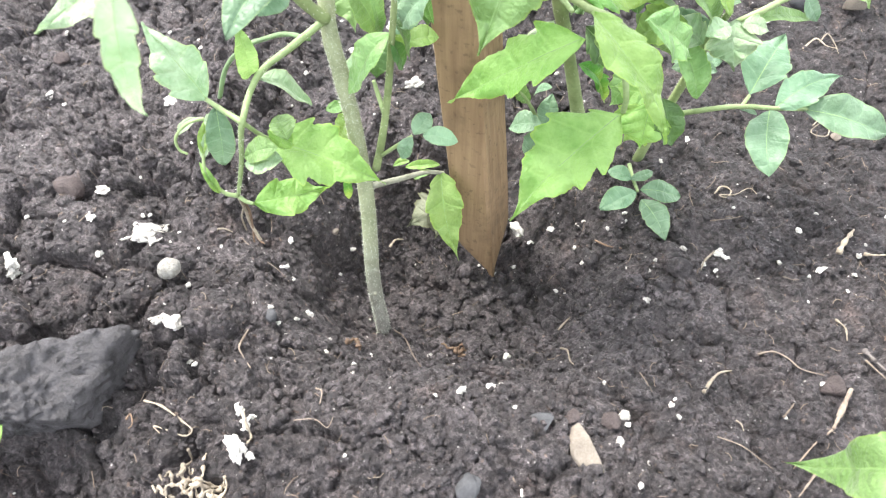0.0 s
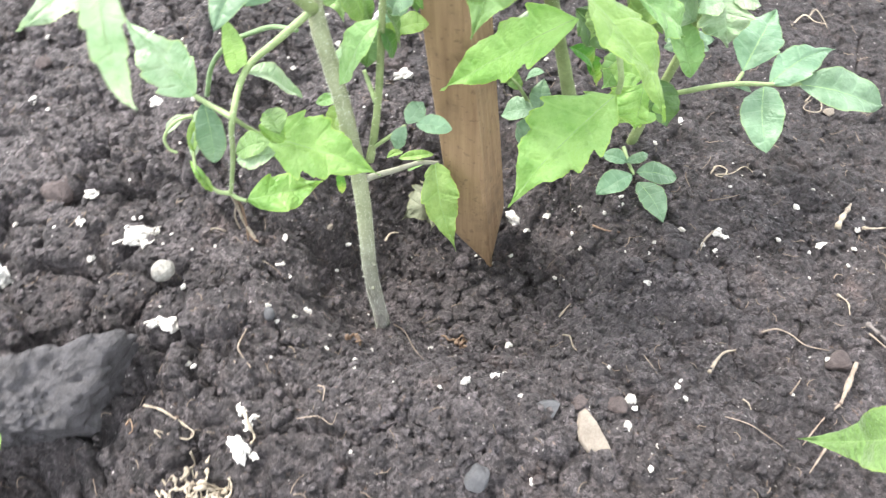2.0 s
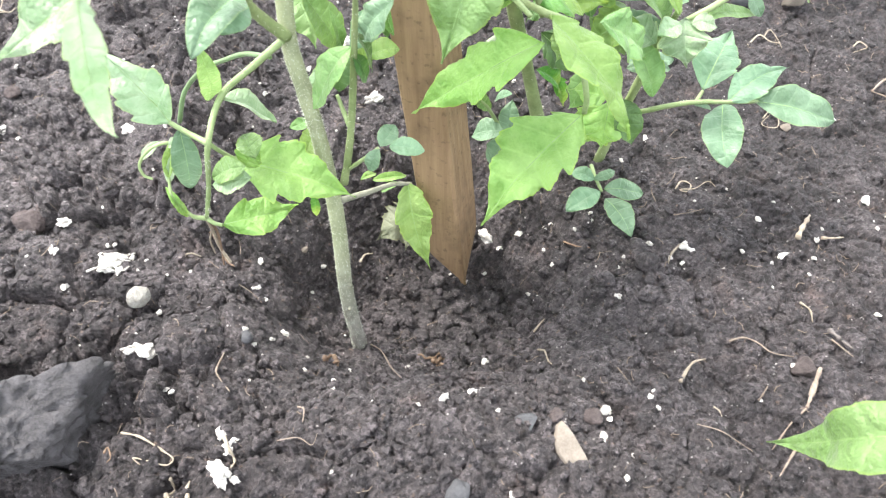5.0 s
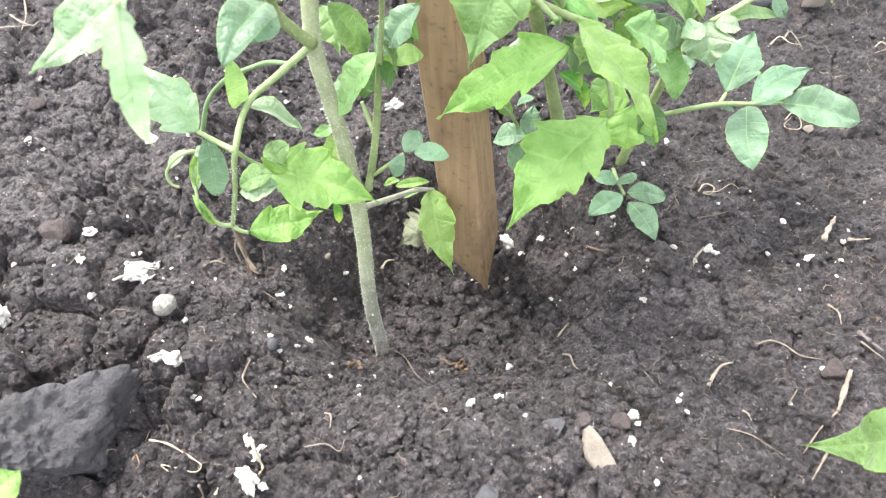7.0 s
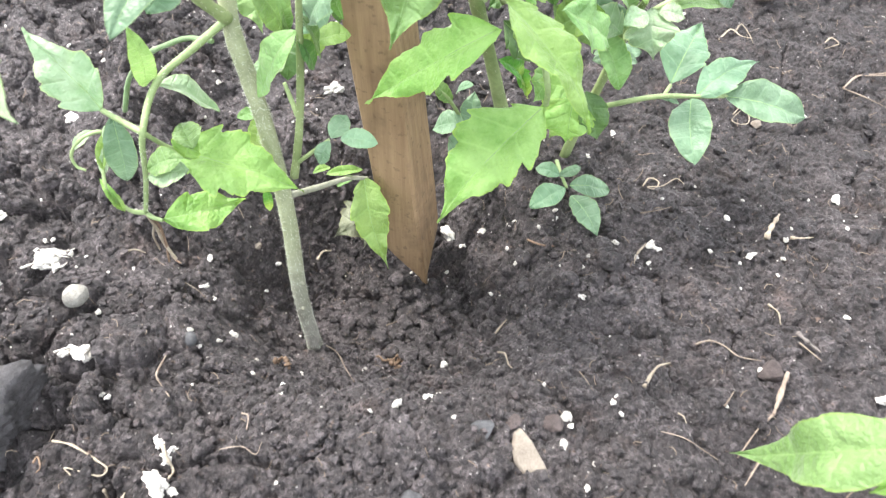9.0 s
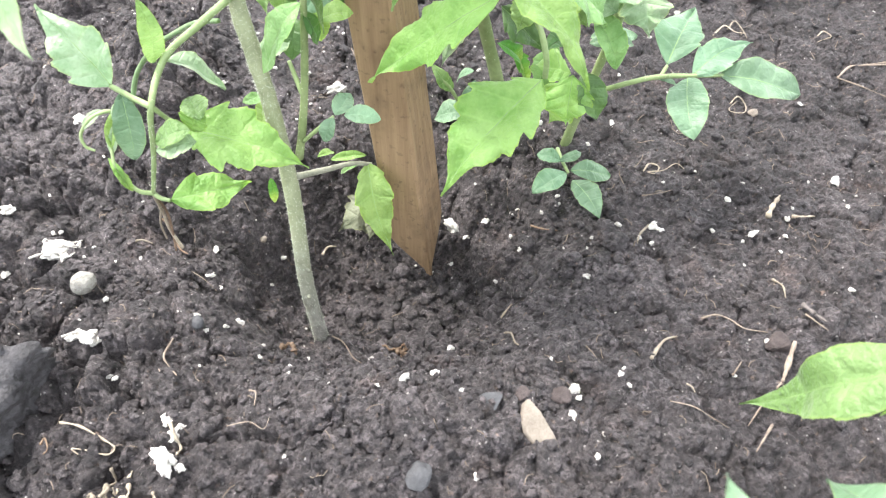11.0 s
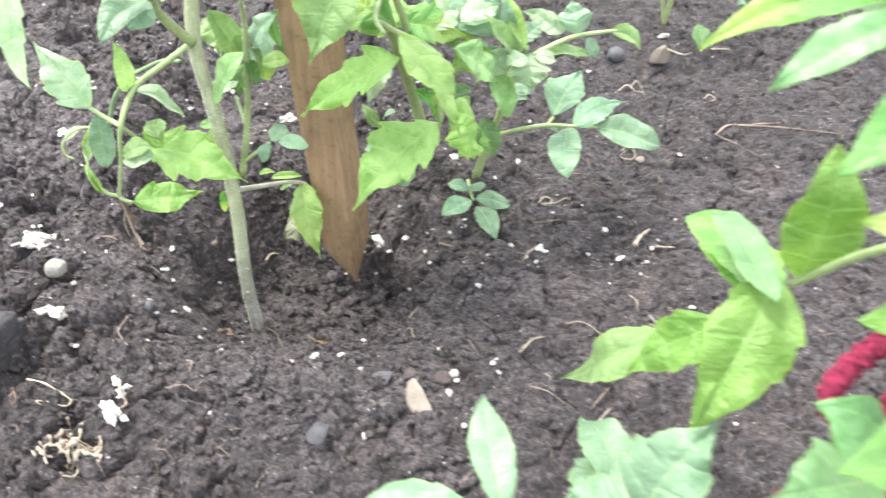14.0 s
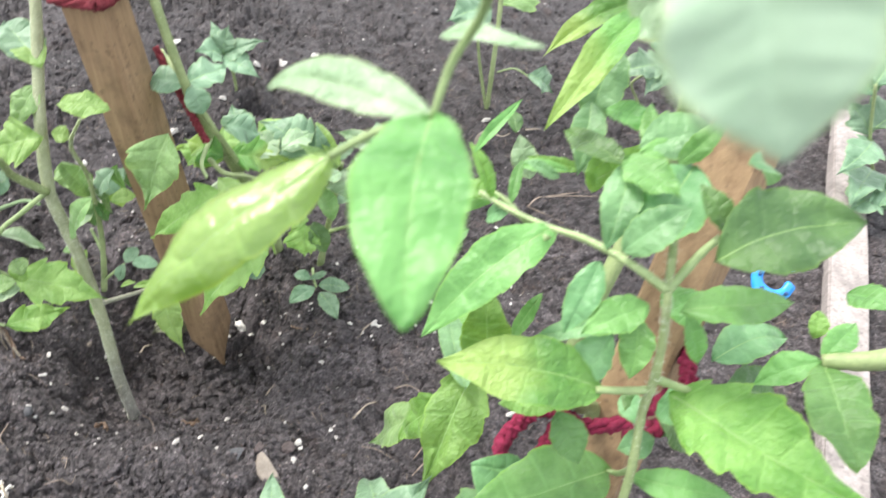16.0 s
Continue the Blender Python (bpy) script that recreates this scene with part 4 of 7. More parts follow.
twig("twig", [(0.0269, 0.1738), (0.0313, 0.1938), (0.0352, 0.2034)], 0.0007, ROOT, "thin pale twig in the hollow")
twig("wood_chip", [(0.2152, 0.2291), (0.2222, 0.2379), (0.2331, 0.2501)], 0.0030, STRAW, "pale splintered wood chip")
twig("straw", [(0.2304, 0.2299), (0.2368, 0.2291), (0.2455, 0.2320)], 0.0014, STRAW, "pale sliver of straw")
twig("twig", [(0.0886, 0.2480), (0.0944, 0.2408), (0.1021, 0.2397)], 0.0013, HUSK, "short dark brown twig")
twig("root", [(0.0984, 0.1566), (0.1002, 0.1506), (0.1019, 0.1454)], 0.0006, ROOT, "thin root on the soil")
twig("root", [(0.1502, 0.2319), (0.1425, 0.2238), (0.1396, 0.2178)], 0.0012, STRAW, "tan root fragment on the soil")
twig("husk", [(0.1260, 0.1450), (0.1313, 0.1514), (0.1369, 0.1569), (0.1440, 0.1593)], 0.0018, STRAW, "curled pale husk on the soil")
twig("root", [(-0.0988, 0.2279), (-0.0928, 0.2257), (-0.0866, 0.2205)], 0.0005, ROOT, "hair-thin root on the soil")
twig("root", [(0.0058, 0.2266), (0.0146, 0.2296), (0.0218, 0.2349)], 0.0006, ROOT, "thin root in the hollow")
twig("root", [(0.1600, 0.1325), (0.1633, 0.1357), (0.1679, 0.1404)], 0.0011, ROOT, "short brown root fragment")
twig("root", [(0.2460, 0.4068), (0.2560, 0.4144), (0.2626, 0.4094), (0.2683, 0.4048)], 0.0011, STRAW, "curled pale root further back")
twig("root", [(0.3151, 0.3543), (0.3272, 0.3628), (0.3441, 0.3671), (0.3688, 0.3625)], 0.0013, ROOT, "long pale root on the soil")
twig("root", [(0.3151, 0.3543), (0.3278, 0.3420), (0.3472, 0.3176)], 0.0010, ROOT, "long thin root on the soil")
twig("root", [(0.3189, 0.3983), (0.3233, 0.4003), (0.3270, 0.3952), (0.3224, 0.3926), (0.3174, 0.3931)], 0.0010, STRAW, "small curled root on the soil")
twig("root", [(0.2591, 0.4132), (0.2664, 0.4212), (0.2693, 0.4117), (0.2679, 0.3998)], 0.0010, STRAW, "small curled root on the soil")
twig("root", [(0.3065, 0.4691), (0.3140, 0.4533), (0.3243, 0.4582)], 0.0016, STRAW, "pale root fragment on the soil")
twig("root", [(0.3423, 0.4601), (0.3510, 0.4596), (0.3585, 0.4588)], 0.0018, STRAW, "yellow root fragment on the soil")
twig("root", [(0.3323, 0.3628), (0.3654, 0.3596), (0.4115, 0.3466)], 0.0010, ROOT, "long thin root on the soil")
twig("root", [(-0.3121, 0.4922), (-0.3014, 0.4825), (-0.2912, 0.4772), (-0.2894, 0.4865)], 0.0016, STRAW, "pale dry root further back")
twig("root", [(-0.3040, 0.5080), (-0.3006, 0.4925), (-0.2987, 0.4736)], 0.0014, STRAW, "pale dry root further back")
twig("root", [(-0.3137, 0.4723), (-0.3027, 0.4761), (-0.2930, 0.4794)], 0.0012, STRAW, "pale dry root further back")
twig("root", [(-0.1509, 0.1316), (-0.1492, 0.1341), (-0.1472, 0.1295), (-0.1494, 0.1278)], 0.0010, HUSK, "small brown curl of husk")
twig("root", [(-0.0360, 0.2766), (-0.0325, 0.2809), (-0.0274, 0.2838)], 0.0018, STRAW, "tan scrap of dry leaf")
twig("root", [(-0.1296, 0.2394), (-0.1253, 0.2446), (-0.1202, 0.2452)], 0.0014, STRAW, "tan scrap of dry root")
twig("root", [(-0.1164, 0.2602), (-0.1129, 0.2566), (-0.1079, 0.2466), (-0.1032, 0.2427)], 0.0016, HUSK, "brown dried shoot touching the soil")
twig("root", [(-0.1770, 0.2309), (-0.1721, 0.2337), (-0.1682, 0.2388), (-0.1649, 0.2430), (-0.1594, 0.2448), (-0.1558, 0.2468)], 0.0013, CHALK, "branching chalky white root on the soil")
twig("root", [(-0.1682, 0.2388), (-0.1659, 0.2369), (-0.1581, 0.2309), (-0.1542, 0.2331)], 0.0012, CHALK, "branching chalky white root on the soil")
twig("root", [(-0.1649, 0.2430), (-0.1594, 0.2385), (-0.1555, 0.2384)], 0.0011, CHALK, "branching chalky white root on the soil")
twig("root", [(-0.0914, 0.1313), (-0.0892, 0.1263), (-0.0866, 0.1215), (-0.0869, 0.1167)], 0.0018, STRAW, "tan scrap of dry root on the soil")
twig("root", [(-0.1494, 0.1816), (-0.1428, 0.1834), (-0.1367, 0.1834), (-0.1323, 0.1815)], 0.0013, CHALK, "flaky white and tan crust on the soil")
twig("root", [(-0.0579, 0.1431), (-0.0546, 0.1407), (-0.0548, 0.1344)], 0.0009, ROOT, "short thin root on the soil")

# ---- stones ----
stone(-0.1455, 0.2122, 0.0063, CHALK, "round white pebble on the soil", sink=0.05, cut=0.0, flat=0.92, seed=3)
stone(-0.2225, 0.2768, 0.0115, STONE_PINK, "reddish angular stone on the soil", sink=0.05, cut=1.0, flat=0.6, seed=6)
stone(0.0628, 0.1304, 0.0038, STONE_PINK, "small pinkish stone chip", flat=0.45, seed=8)
stone(0.0820, 0.1311, 0.0056, STONE_PINK, "flat reddish stone chip", flat=0.4, seed=9)
stone(0.0147, 0.0979, 0.0068, STONE_GREY, "dark slate pebble on the soil", flat=0.5, seed=10)
stone(0.1909, 0.1495, 0.0075, STONE_PINK, "dusty pinkish stone half in the soil", sink=0.4, flat=0.6, seed=12)
stone(0.0447, 0.2549, 0.0036, STONE_PINK, "small pinkish stone chip", flat=0.5, seed=13)
stone(0.0482, 0.1276, 0.0059, STONE_GREY, "dark flat stone chip", flat=0.35, seed=14)
stone(-0.2663, 0.3920, 0.0063, STONE_PINK, "small brown stone on the soil", flat=0.5, seed=15)
stone(0.2924, 0.4502, 0.0075, STONE, "upright grey-brown stone chip", flat=1.4, seed=16)
stone(0.2564, 0.4575, 0.0089, STONE_GREY, "round bluish pebble on the soil", flat=0.8, cut=0.0, seed=17)
stone(-0.0675, 0.2669, 0.0029, STONE, "small stone on the soil", flat=0.6, seed=18)
stone(0.2474, 0.3261, 0.0041, STONE, "small stone chip on the soil", flat=0.5, seed=19)
stone(-0.0882, 0.1877, 0.0037, STONE_GREY, "small grey pebble on the soil", flat=0.7, cut=0.0, seed=20)
shard(0.0677, 0.1162, 0.0095)
husk_ball(-0.0480, 0.1840, 0.0054)
dry_tangle(0.0122, 0.1998, 0.0102, 9, HUSK, "scrap of dried brown leaf in the hollow", 0.0009)
dry_tangle(-0.1062, 0.0967, 0.0162, 17, STRAW, "tangle of dried yellow roots", 0.0009)

# ---- clods of earth ----
clod(-0.2134, 0.1890, 0.0062)
clod(-0.2169, 0.1772, 0.0051)
clod(-0.1606, 0.1205, 0.0062)
clod(-0.1436, 0.1192, 0.0045)
clod(-0.2210, 0.3070, 0.0059)
clod(-0.1998, 0.3204, 0.0051)
clod(-0.1921, 0.2562, 0.0047)
clod(-0.1133, 0.2221, 0.0036)
clod(-0.0546, 0.1153, 0.0040)
clod(-0.0318, 0.1188, 0.0035)
clod(-0.0190, 0.1265, 0.0040)
clod(-0.0006, 0.1171, 0.0034)
clod(0.0022, 0.1006, 0.0037)
clod(0.0248, 0.1133, 0.0034)
clod(0.0433, 0.1317, 0.0035)
clod(-0.0193, 0.2350, 0.0029)
clod(-0.0015, 0.2398, 0.0036)
clod(0.0128, 0.2398, 0.0036)
clod(0.0306, 0.2369, 0.0032)
clod(0.0413, 0.2326, 0.0036)
clod(0.0555, 0.2348, 0.0040)
clod(0.0664, 0.2168, 0.0034)
clod(0.0270, 0.2203, 0.0028)
clod(0.0742, 0.2141, 0.0033)
clod(-0.0310, 0.2046, 0.0031)
clod(-0.1016, 0.2725, 0.0028)
clod(-0.0716, 0.1483, 0.0029)
clod(-0.0466, 0.1047, 0.0032)
clod(-0.0751, 0.1067, 0.0033)
clod(-0.1798, 0.1089, 0.0063)
clod(-0.1254, 0.1593, 0.0027)


# ---- plants ----

young = plant_at(-0.039, 0.215, on_ground(-0.039, 0.215), "young tomato plant with a hairy grey-green stem in a soil hollow", "tomato plant")
stalk(young, [(-0.0350, 0.2135, -0.0780), (-0.0362, 0.2163, -0.0600), (-0.0395, 0.2256, -0.0220), (-0.0376, 0.2317, 0.0380), (-0.0402, 0.2413, 0.0820), (-0.0434, 0.2468, 0.1080), (-0.0470, 0.2535, 0.1360), (-0.0450, 0.2740, 0.1720), (-0.0400, 0.3080, 0.2150), (-0.0360, 0.3450, 0.2600)], 0.0043, 0.0033, STEM_MAIN, "stem", fuzz=5200)
stalk(young, [(-0.0469, 0.2495, 0.1385), (-0.0617, 0.2424, 0.1300), (-0.0769, 0.2357, 0.1200), (-0.0835, 0.2203, 0.1080), (-0.0901, 0.2206, 0.0820), (-0.0972, 0.2205, 0.0580)], 0.0017, 0.0010, STALK, fuzz=200)
stalk(young, [(-0.0835, 0.2203, 0.1080), (-0.0920, 0.2255, 0.1094), (-0.1000, 0.2302, 0.1116)], 0.0014, 0.0010, STALK)
stalk(young, [(-0.0835, 0.2203, 0.1080), (-0.0800, 0.2240, 0.0980), (-0.0755, 0.2270, 0.0900)], 0.0011, 0.0008, STALK)
stalk(young, [(-0.0469, 0.2495, 0.1385), (-0.0528, 0.2424, 0.1520), (-0.0562, 0.2353, 0.1650), (-0.0544, 0.2184, 0.1900), (-0.0667, 0.1974, 0.2050), (-0.0860, 0.1860, 0.2140), (-0.1080, 0.1780, 0.2230)], 0.0027, 0.0013, STEM, fuzz=100)
leaf(young, (-0.0997, 0.2300, 0.1117), (-0.1210, 0.2440, 0.1412), 0.0205, (0.0, -0.91, 0.40), LEAF_PALE, bend=0.08, teeth=0.20)
leaf(young, (-0.0700, 0.1430, 0.2330), (-0.0794, 0.1475, 0.1840), 0.0080, (0.30, -0.93, 0.15), LEAF_PALE, teeth=0.24, lobes=5, fold=0.1)
stalk(young, [(-0.0700, 0.1430, 0.2330), (-0.0780, 0.1600, 0.2250), (-0.0870, 0.1900, 0.2060)], 0.0008, 0.0010, STALK)
leaf(young, (-0.0872, 0.1911, 0.2050), (-0.1252, 0.1863, 0.1810), 0.0150, (-0.25, -0.59, 0.76), LEAF_PALE, teeth=0.13, bend=0.06)
leaf(young, (-0.0565, 0.2262, 0.1750), (-0.0668, 0.1883, 0.1780), 0.0155, (0.25, 0.01, 0.97), LEAF_BLUE, teeth=0.06, lobes=2, bend=0.15, fold=0.25)
leaf(young, (-0.0547, 0.2243, 0.1750), (-0.0622, 0.2108, 0.1700), 0.0133, (0.40, -0.51, 0.76), LEAF_BLUE, teeth=0.06, lobes=2, bend=0.15)
leaf(young, (-0.0829, 0.2399, 0.1150), (-0.0781, 0.2315, 0.1500), 0.0089, (0.44, -0.86, -0.27), LEAF, teeth=0.05)
leaf(young, (-0.0777, 0.2362, 0.1180), (-0.0581, 0.2411, 0.0980), 0.0119, (0.70, 0.10, 0.71), LEAF_PALE, teeth=0.08, fold=0.3)
leaf(young, (-0.0960, 0.2280, 0.1100), (-0.1008, 0.2258, 0.0750), 0.0119, (0.17, -0.96, 0.21), LEAF_BLUE, teeth=0.05)
leaf(young, (-0.0677, 0.2096, 0.1040), (-0.0830, 0.2098, 0.0980), 0.0129, (-0.35, -0.35, 0.87), LEAF, teeth=0.05, bend=0.1)
leaf(young, (-0.0760, 0.2270, 0.0900), (-0.0246, 0.2169, 0.0730), 0.0262, (0.10, -0.42, 0.90), LEAF_BRIGHT, teeth=0.28, lobes=4, bend=0.08, fold=0.14, curl=0.06)
leaf(young, (-0.0627, 0.2106, 0.1080), (-0.0685, 0.2230, 0.1100), 0.0128, (0.01, -0.15, 0.99), LEAF, teeth=0.15, lobes=2)
leaf(young, (-0.0895, 0.2180, 0.0560), (-0.0570, 0.2371, 0.0447), 0.0160, (0.15, -0.45, 0.88), LEAF_BRIGHT, teeth=0.13, bend=0.12)
stalk(young, [(-0.0972, 0.2205, 0.0580), (-0.0943, 0.2191, 0.0560), (-0.0898, 0.2174, 0.0560)], 0.0012, 0.0009, STALK)
stalk(young, [(-0.0972, 0.2205, 0.0580), (-0.1033, 0.2196, 0.0620), (-0.1086, 0.2213, 0.0750), (-0.1087, 0.2298, 0.0850)], 0.0011, 0.0007, STALK, "tendril")
stalk(young, [(-0.1087, 0.2298, 0.0850), (-0.1062, 0.2355, 0.0900), (-0.1082, 0.2360, 0.0940), (-0.1157, 0.2343, 0.0920), (-0.1220, 0.2326, 0.0850), (-0.1214, 0.2301, 0.0800), (-0.1177, 0.2291, 0.0780)], 0.0011, 0.0006, STALK, "tendril")
leaf(young, (-0.1109, 0.2370, 0.0940), (-0.1210, 0.2334, 0.0860), 0.0055, (-0.36, -0.60, 0.72), LEAF_PALE, teeth=0.3, fold=0.5)
leaf(young, (-0.1057, 0.2319, 0.0900), (-0.1099, 0.2257, 0.0780), 0.0060, (-0.09, -0.87, 0.48), LEAF_PALE, teeth=0.3, fold=0.5)
leaf(young, (-0.1086, 0.2213, 0.0750), (-0.1045, 0.2186, 0.0620), 0.0050, (0.60, -0.73, 0.34), LEAF_BRIGHT, teeth=0.3, fold=0.5)
leaf(young, (-0.1065, 0.2334, 0.0940), (-0.0986, 0.2334, 0.0980), 0.0054, (-0.41, -0.40, 0.82), LEAF_PALE, teeth=0.3, fold=0.4)
leaf(young, (-0.1055, 0.2182, 0.0660), (-0.1112, 0.2241, 0.0780), 0.0044, (0.47, -0.68, 0.56), LEAF_BRIGHT, teeth=0.05, fold=0.5)
leaf(young, (-0.1087, 0.2255, 0.0820), (-0.1049, 0.2379, 0.0940), 0.0055, (0.05, -0.70, 0.71), LEAF_BRIGHT, teeth=0.05, fold=0.6)
stalk(young, [(-0.0975, 0.2207, 0.0570), (-0.1028, 0.2339, 0.0300), (-0.1047, 0.2381, 0.0120), (-0.1005, 0.2342, 0.0020)], 0.0008, 0.0009, STRAW, "dried_shoot")
stalk(young, [(-0.0975, 0.2207, 0.0570), (-0.1012, 0.2348, 0.0300), (-0.1039, 0.2375, 0.0100), (-0.1047, 0.2344, 0.0000)], 0.0007, 0.0006, HUSK, "dried_shoot")
stalk(young, [(-0.1020, 0.2318, 0.0350), (-0.1080, 0.2377, 0.0180), (-0.1090, 0.2396, 0.0040)], 0.0006, 0.0005, STRAW, "dried_shoot")
stalk(young, [(-0.0363, 0.2336, 0.0500), (-0.0225, 0.2454, 0.0420), (-0.0092, 0.2572, 0.0340), (0.0009, 0.2621, 0.0280)], 0.0018, 0.0010, STEM_GREY)
leaf(young, (-0.0009, 0.2617, 0.0300), (0.0095, 0.2311, -0.0120), 0.0170, (0.07, -0.80, 0.60), LEAF_BRIGHT, teeth=0.2, fold=0.1, bend=0.05)
leaf(young, (-0.0198, 0.2600, 0.0350), (-0.0013, 0.2627, 0.0340), 0.0062, (0.10, -0.31, 0.95), LEAF_BRIGHT, teeth=0.05, fold=0.4)
leaf(young, (-0.0046, 0.2612, 0.0300), (-0.0161, 0.2663, 0.0180), 0.0050, (-0.75, -0.14, 0.65), LEAF, teeth=0.05, fold=0.4)
leaf(young, (-0.0250, 0.2507, 0.0460), (-0.0176, 0.2602, 0.0400), 0.0048, (0.48, 0.16, 0.86), LEAF_BRIGHT, teeth=0.05, fold=0.4)
stalk(young, [(-0.0320, 0.2387, 0.0580), (-0.0268, 0.2402, 0.0820), (-0.0227, 0.2424, 0.1080), (-0.0190, 0.2395, 0.1380), (-0.0157, 0.2315, 0.1650), (-0.0124, 0.2113, 0.2000), (-0.0025, 0.2056, 0.2200)], 0.0021, 0.0008, STEM, "side_shoot", fuzz=160)
stalk(young, [(-0.0256, 0.2410, 0.0940), (-0.0281, 0.2460, 0.1000), (-0.0300, 0.2490, 0.1060)], 0.0012, 0.0009, STALK)
leaf(young, (-0.0197, 0.2389, 0.1400), (-0.0397, 0.2380, 0.1080), 0.0153, (-0.76, -0.43, 0.49), LEAF, teeth=0.1, bend=0.1)
leaf(young, (-0.0201, 0.2392, 0.1360), (-0.0159, 0.2423, 0.1180), 0.0104, (0.90, -0.42, 0.14), LEAF_DARK, teeth=0.08)
leaf(young, (-0.0182, 0.2400, 0.1460), (-0.0131, 0.2440, 0.1220), 0.0088, (0.97, -0.15, 0.18), LEAF_DARK, teeth=0.08)
leaf(young, (-0.0285, 0.2651, 0.1200), (-0.0387, 0.2608, 0.1500), 0.0149, (0.75, -0.65, 0.16), LEAF, teeth=0.06, bend=0.08)
leaf(young, (-0.0265, 0.2649, 0.1200), (-0.0285, 0.2572, 0.1450), 0.0062, (0.69, -0.71, -0.16), LEAF, teeth=0.05, fold=0.3)
leaf(young, (-0.0159, 0.2580, 0.1200), (-0.0007, 0.2613, 0.1200), 0.0115, (0.08, -0.38, 0.92), LEAF_BRIGHT, teeth=0.06)
leaf(young, (-0.0016, 0.2337, 0.1650), (-0.0143, 0.2366, 0.1450), 0.0124, (-0.75, -0.54, 0.39), LEAF_BLUE, teeth=0.05, lobes=2)
leaf(young, (-0.0006, 0.2372, 0.1650), (-0.0024, 0.2511, 0.1350), 0.0062, (-0.58, 0.72, 0.37), LEAF_DARK, teeth=0.05, fold=0.4)
leaf(young, (-0.0420, 0.2619, 0.0750), (-0.0527, 0.2586, 0.0550), 0.0117, (-0.52, -0.75, 0.40), LEAF_BRIGHT, teeth=0.1)
leaf(young, (-0.0486, 0.2717, 0.0700), (-0.0585, 0.2665, 0.0700), 0.0077, (0.16, -0.30, 0.94), LEAF, teeth=0.06)
leaf(young, (-0.0557, 0.2743, 0.0100), (-0.0568, 0.2736, -0.0100), 0.0061, (0.02, -1.00, 0.03), LEAF_SICK, teeth=0.2)
stalk(young, [(-0.0280, 0.2369, 0.0700), (-0.0196, 0.2342, 0.0800), (-0.0129, 0.2353, 0.0850)], 0.0010, 0.0008, STALK)
leaf(young, (-0.0123, 0.2360, 0.0850), (-0.0049, 0.2448, 0.0900), 0.0107, (-0.07, -0.44, 0.89), LEAF_BLUE, teeth=0.05, lobes=2)
leaf(young, (-0.0129, 0.2346, 0.0850), (-0.0180, 0.2300, 0.0750), 0.0085, (-0.34, -0.77, 0.53), LEAF_BLUE, teeth=0.05, lobes=2)
leaf(young, (-0.0081, 0.2347, 0.0860), (0.0082, 0.2318, 0.0850), 0.0106, (-0.00, -0.34, 0.94), LEAF_BLUE, teeth=0.05, lobes=2)
stalk(young, [(-0.0581, 0.2599, 0.1200), (-0.0741, 0.2816, 0.1050), (-0.0897, 0.2965, 0.0900), (-0.1080, 0.3139, 0.0700), (-0.1265, 0.3265, 0.0450), (-0.1371, 0.3278, 0.0200)], 0.0011, 0.0016, LEAF_BLUE, "arched_blade")

older = plant_at(0.062, 0.339, on_ground(0.062, 0.339), "bushy tomato plant behind the wooden stake", "tomato plant")
stalk(older, [(0.0850, 0.3245, -0.0300), (0.0824, 0.3238, 0.0060), (0.0789, 0.3232, 0.0220), (0.0668, 0.3174, 0.0700), (0.0560, 0.3075, 0.1100), (0.0470, 0.2890, 0.1500), (0.0405, 0.2800, 0.1900), (0.0340, 0.2830, 0.2300), (0.0270, 0.2900, 0.2800)], 0.0045, 0.0026, STEM, "stem", fuzz=500)
stalk(older, [(0.0485, 0.2921, 0.1400), (0.0457, 0.2483, 0.1550), (0.0496, 0.2272, 0.1600)], 0.0016, 0.0010, STALK)
stalk(older, [(0.0482, 0.2689, 0.1400), (0.0587, 0.2421, 0.1500), (0.0741, 0.2537, 0.1350), (0.0921, 0.2641, 0.1100)], 0.0018, 0.0012, STEM)
leaf(older, (0.0330, 0.2330, 0.1890), (0.0153, 0.2109, 0.1526), 0.0250, (-0.15, -0.70, 0.70), LEAF, teeth=0.13, bend=0.04)
stalk(young, [(-0.0386, 0.2225, -0.0300), (-0.0384, 0.2183, -0.0292)], 0.0016, 0.0009, STEM_GREY, "node_nub")
stalk(young, [(-0.0372, 0.2240, -0.0100), (-0.0352, 0.2212, -0.0085)], 0.0014, 0.0008, STEM_GREY, "node_nub")
leaf(older, (0.0570, 0.2330, 0.1430), (0.0035, 0.2519, 0.0897), 0.0225, (-0.42, -0.45, 0.79), LEAF_BRIGHT, teeth=0.32, lobes=4, bend=0.05, fold=0.10)
leaf(older, (0.0560, 0.2240, 0.1620), (0.0845, 0.1895, 0.1290), 0.0190, (0.35, -0.30, 0.88), LEAF_BRIGHT, teeth=0.14, lobes=5, bend=0.08, fold=0.18)
leaf(older, (0.0800, 0.2350, 0.1000), (0.0326, 0.2029, 0.0635), 0.0310, (-0.22, -0.42, 0.88), LEAF_BRIGHT, teeth=0.26, lobes=5, bend=0.07, fold=0.16)
stalk(older, [(0.0812, 0.2366, 0.1000), (0.0799, 0.2345, 0.1120), (0.0759, 0.2398, 0.1250), (0.0650, 0.2440, 0.1400)], 0.0013, 0.0013, STALK)
leaf(older, (0.1061, 0.2752, 0.0700), (0.1042, 0.2661, 0.0450), 0.0230, (-0.28, -0.89, 0.35), LEAF_BRIGHT, teeth=0.15)
leaf(older, (0.1124, 0.2768, 0.0700), (0.1191, 0.2624, 0.0500), 0.0156, (0.01, -0.81, 0.58), LEAF_DARK, teeth=0.1)
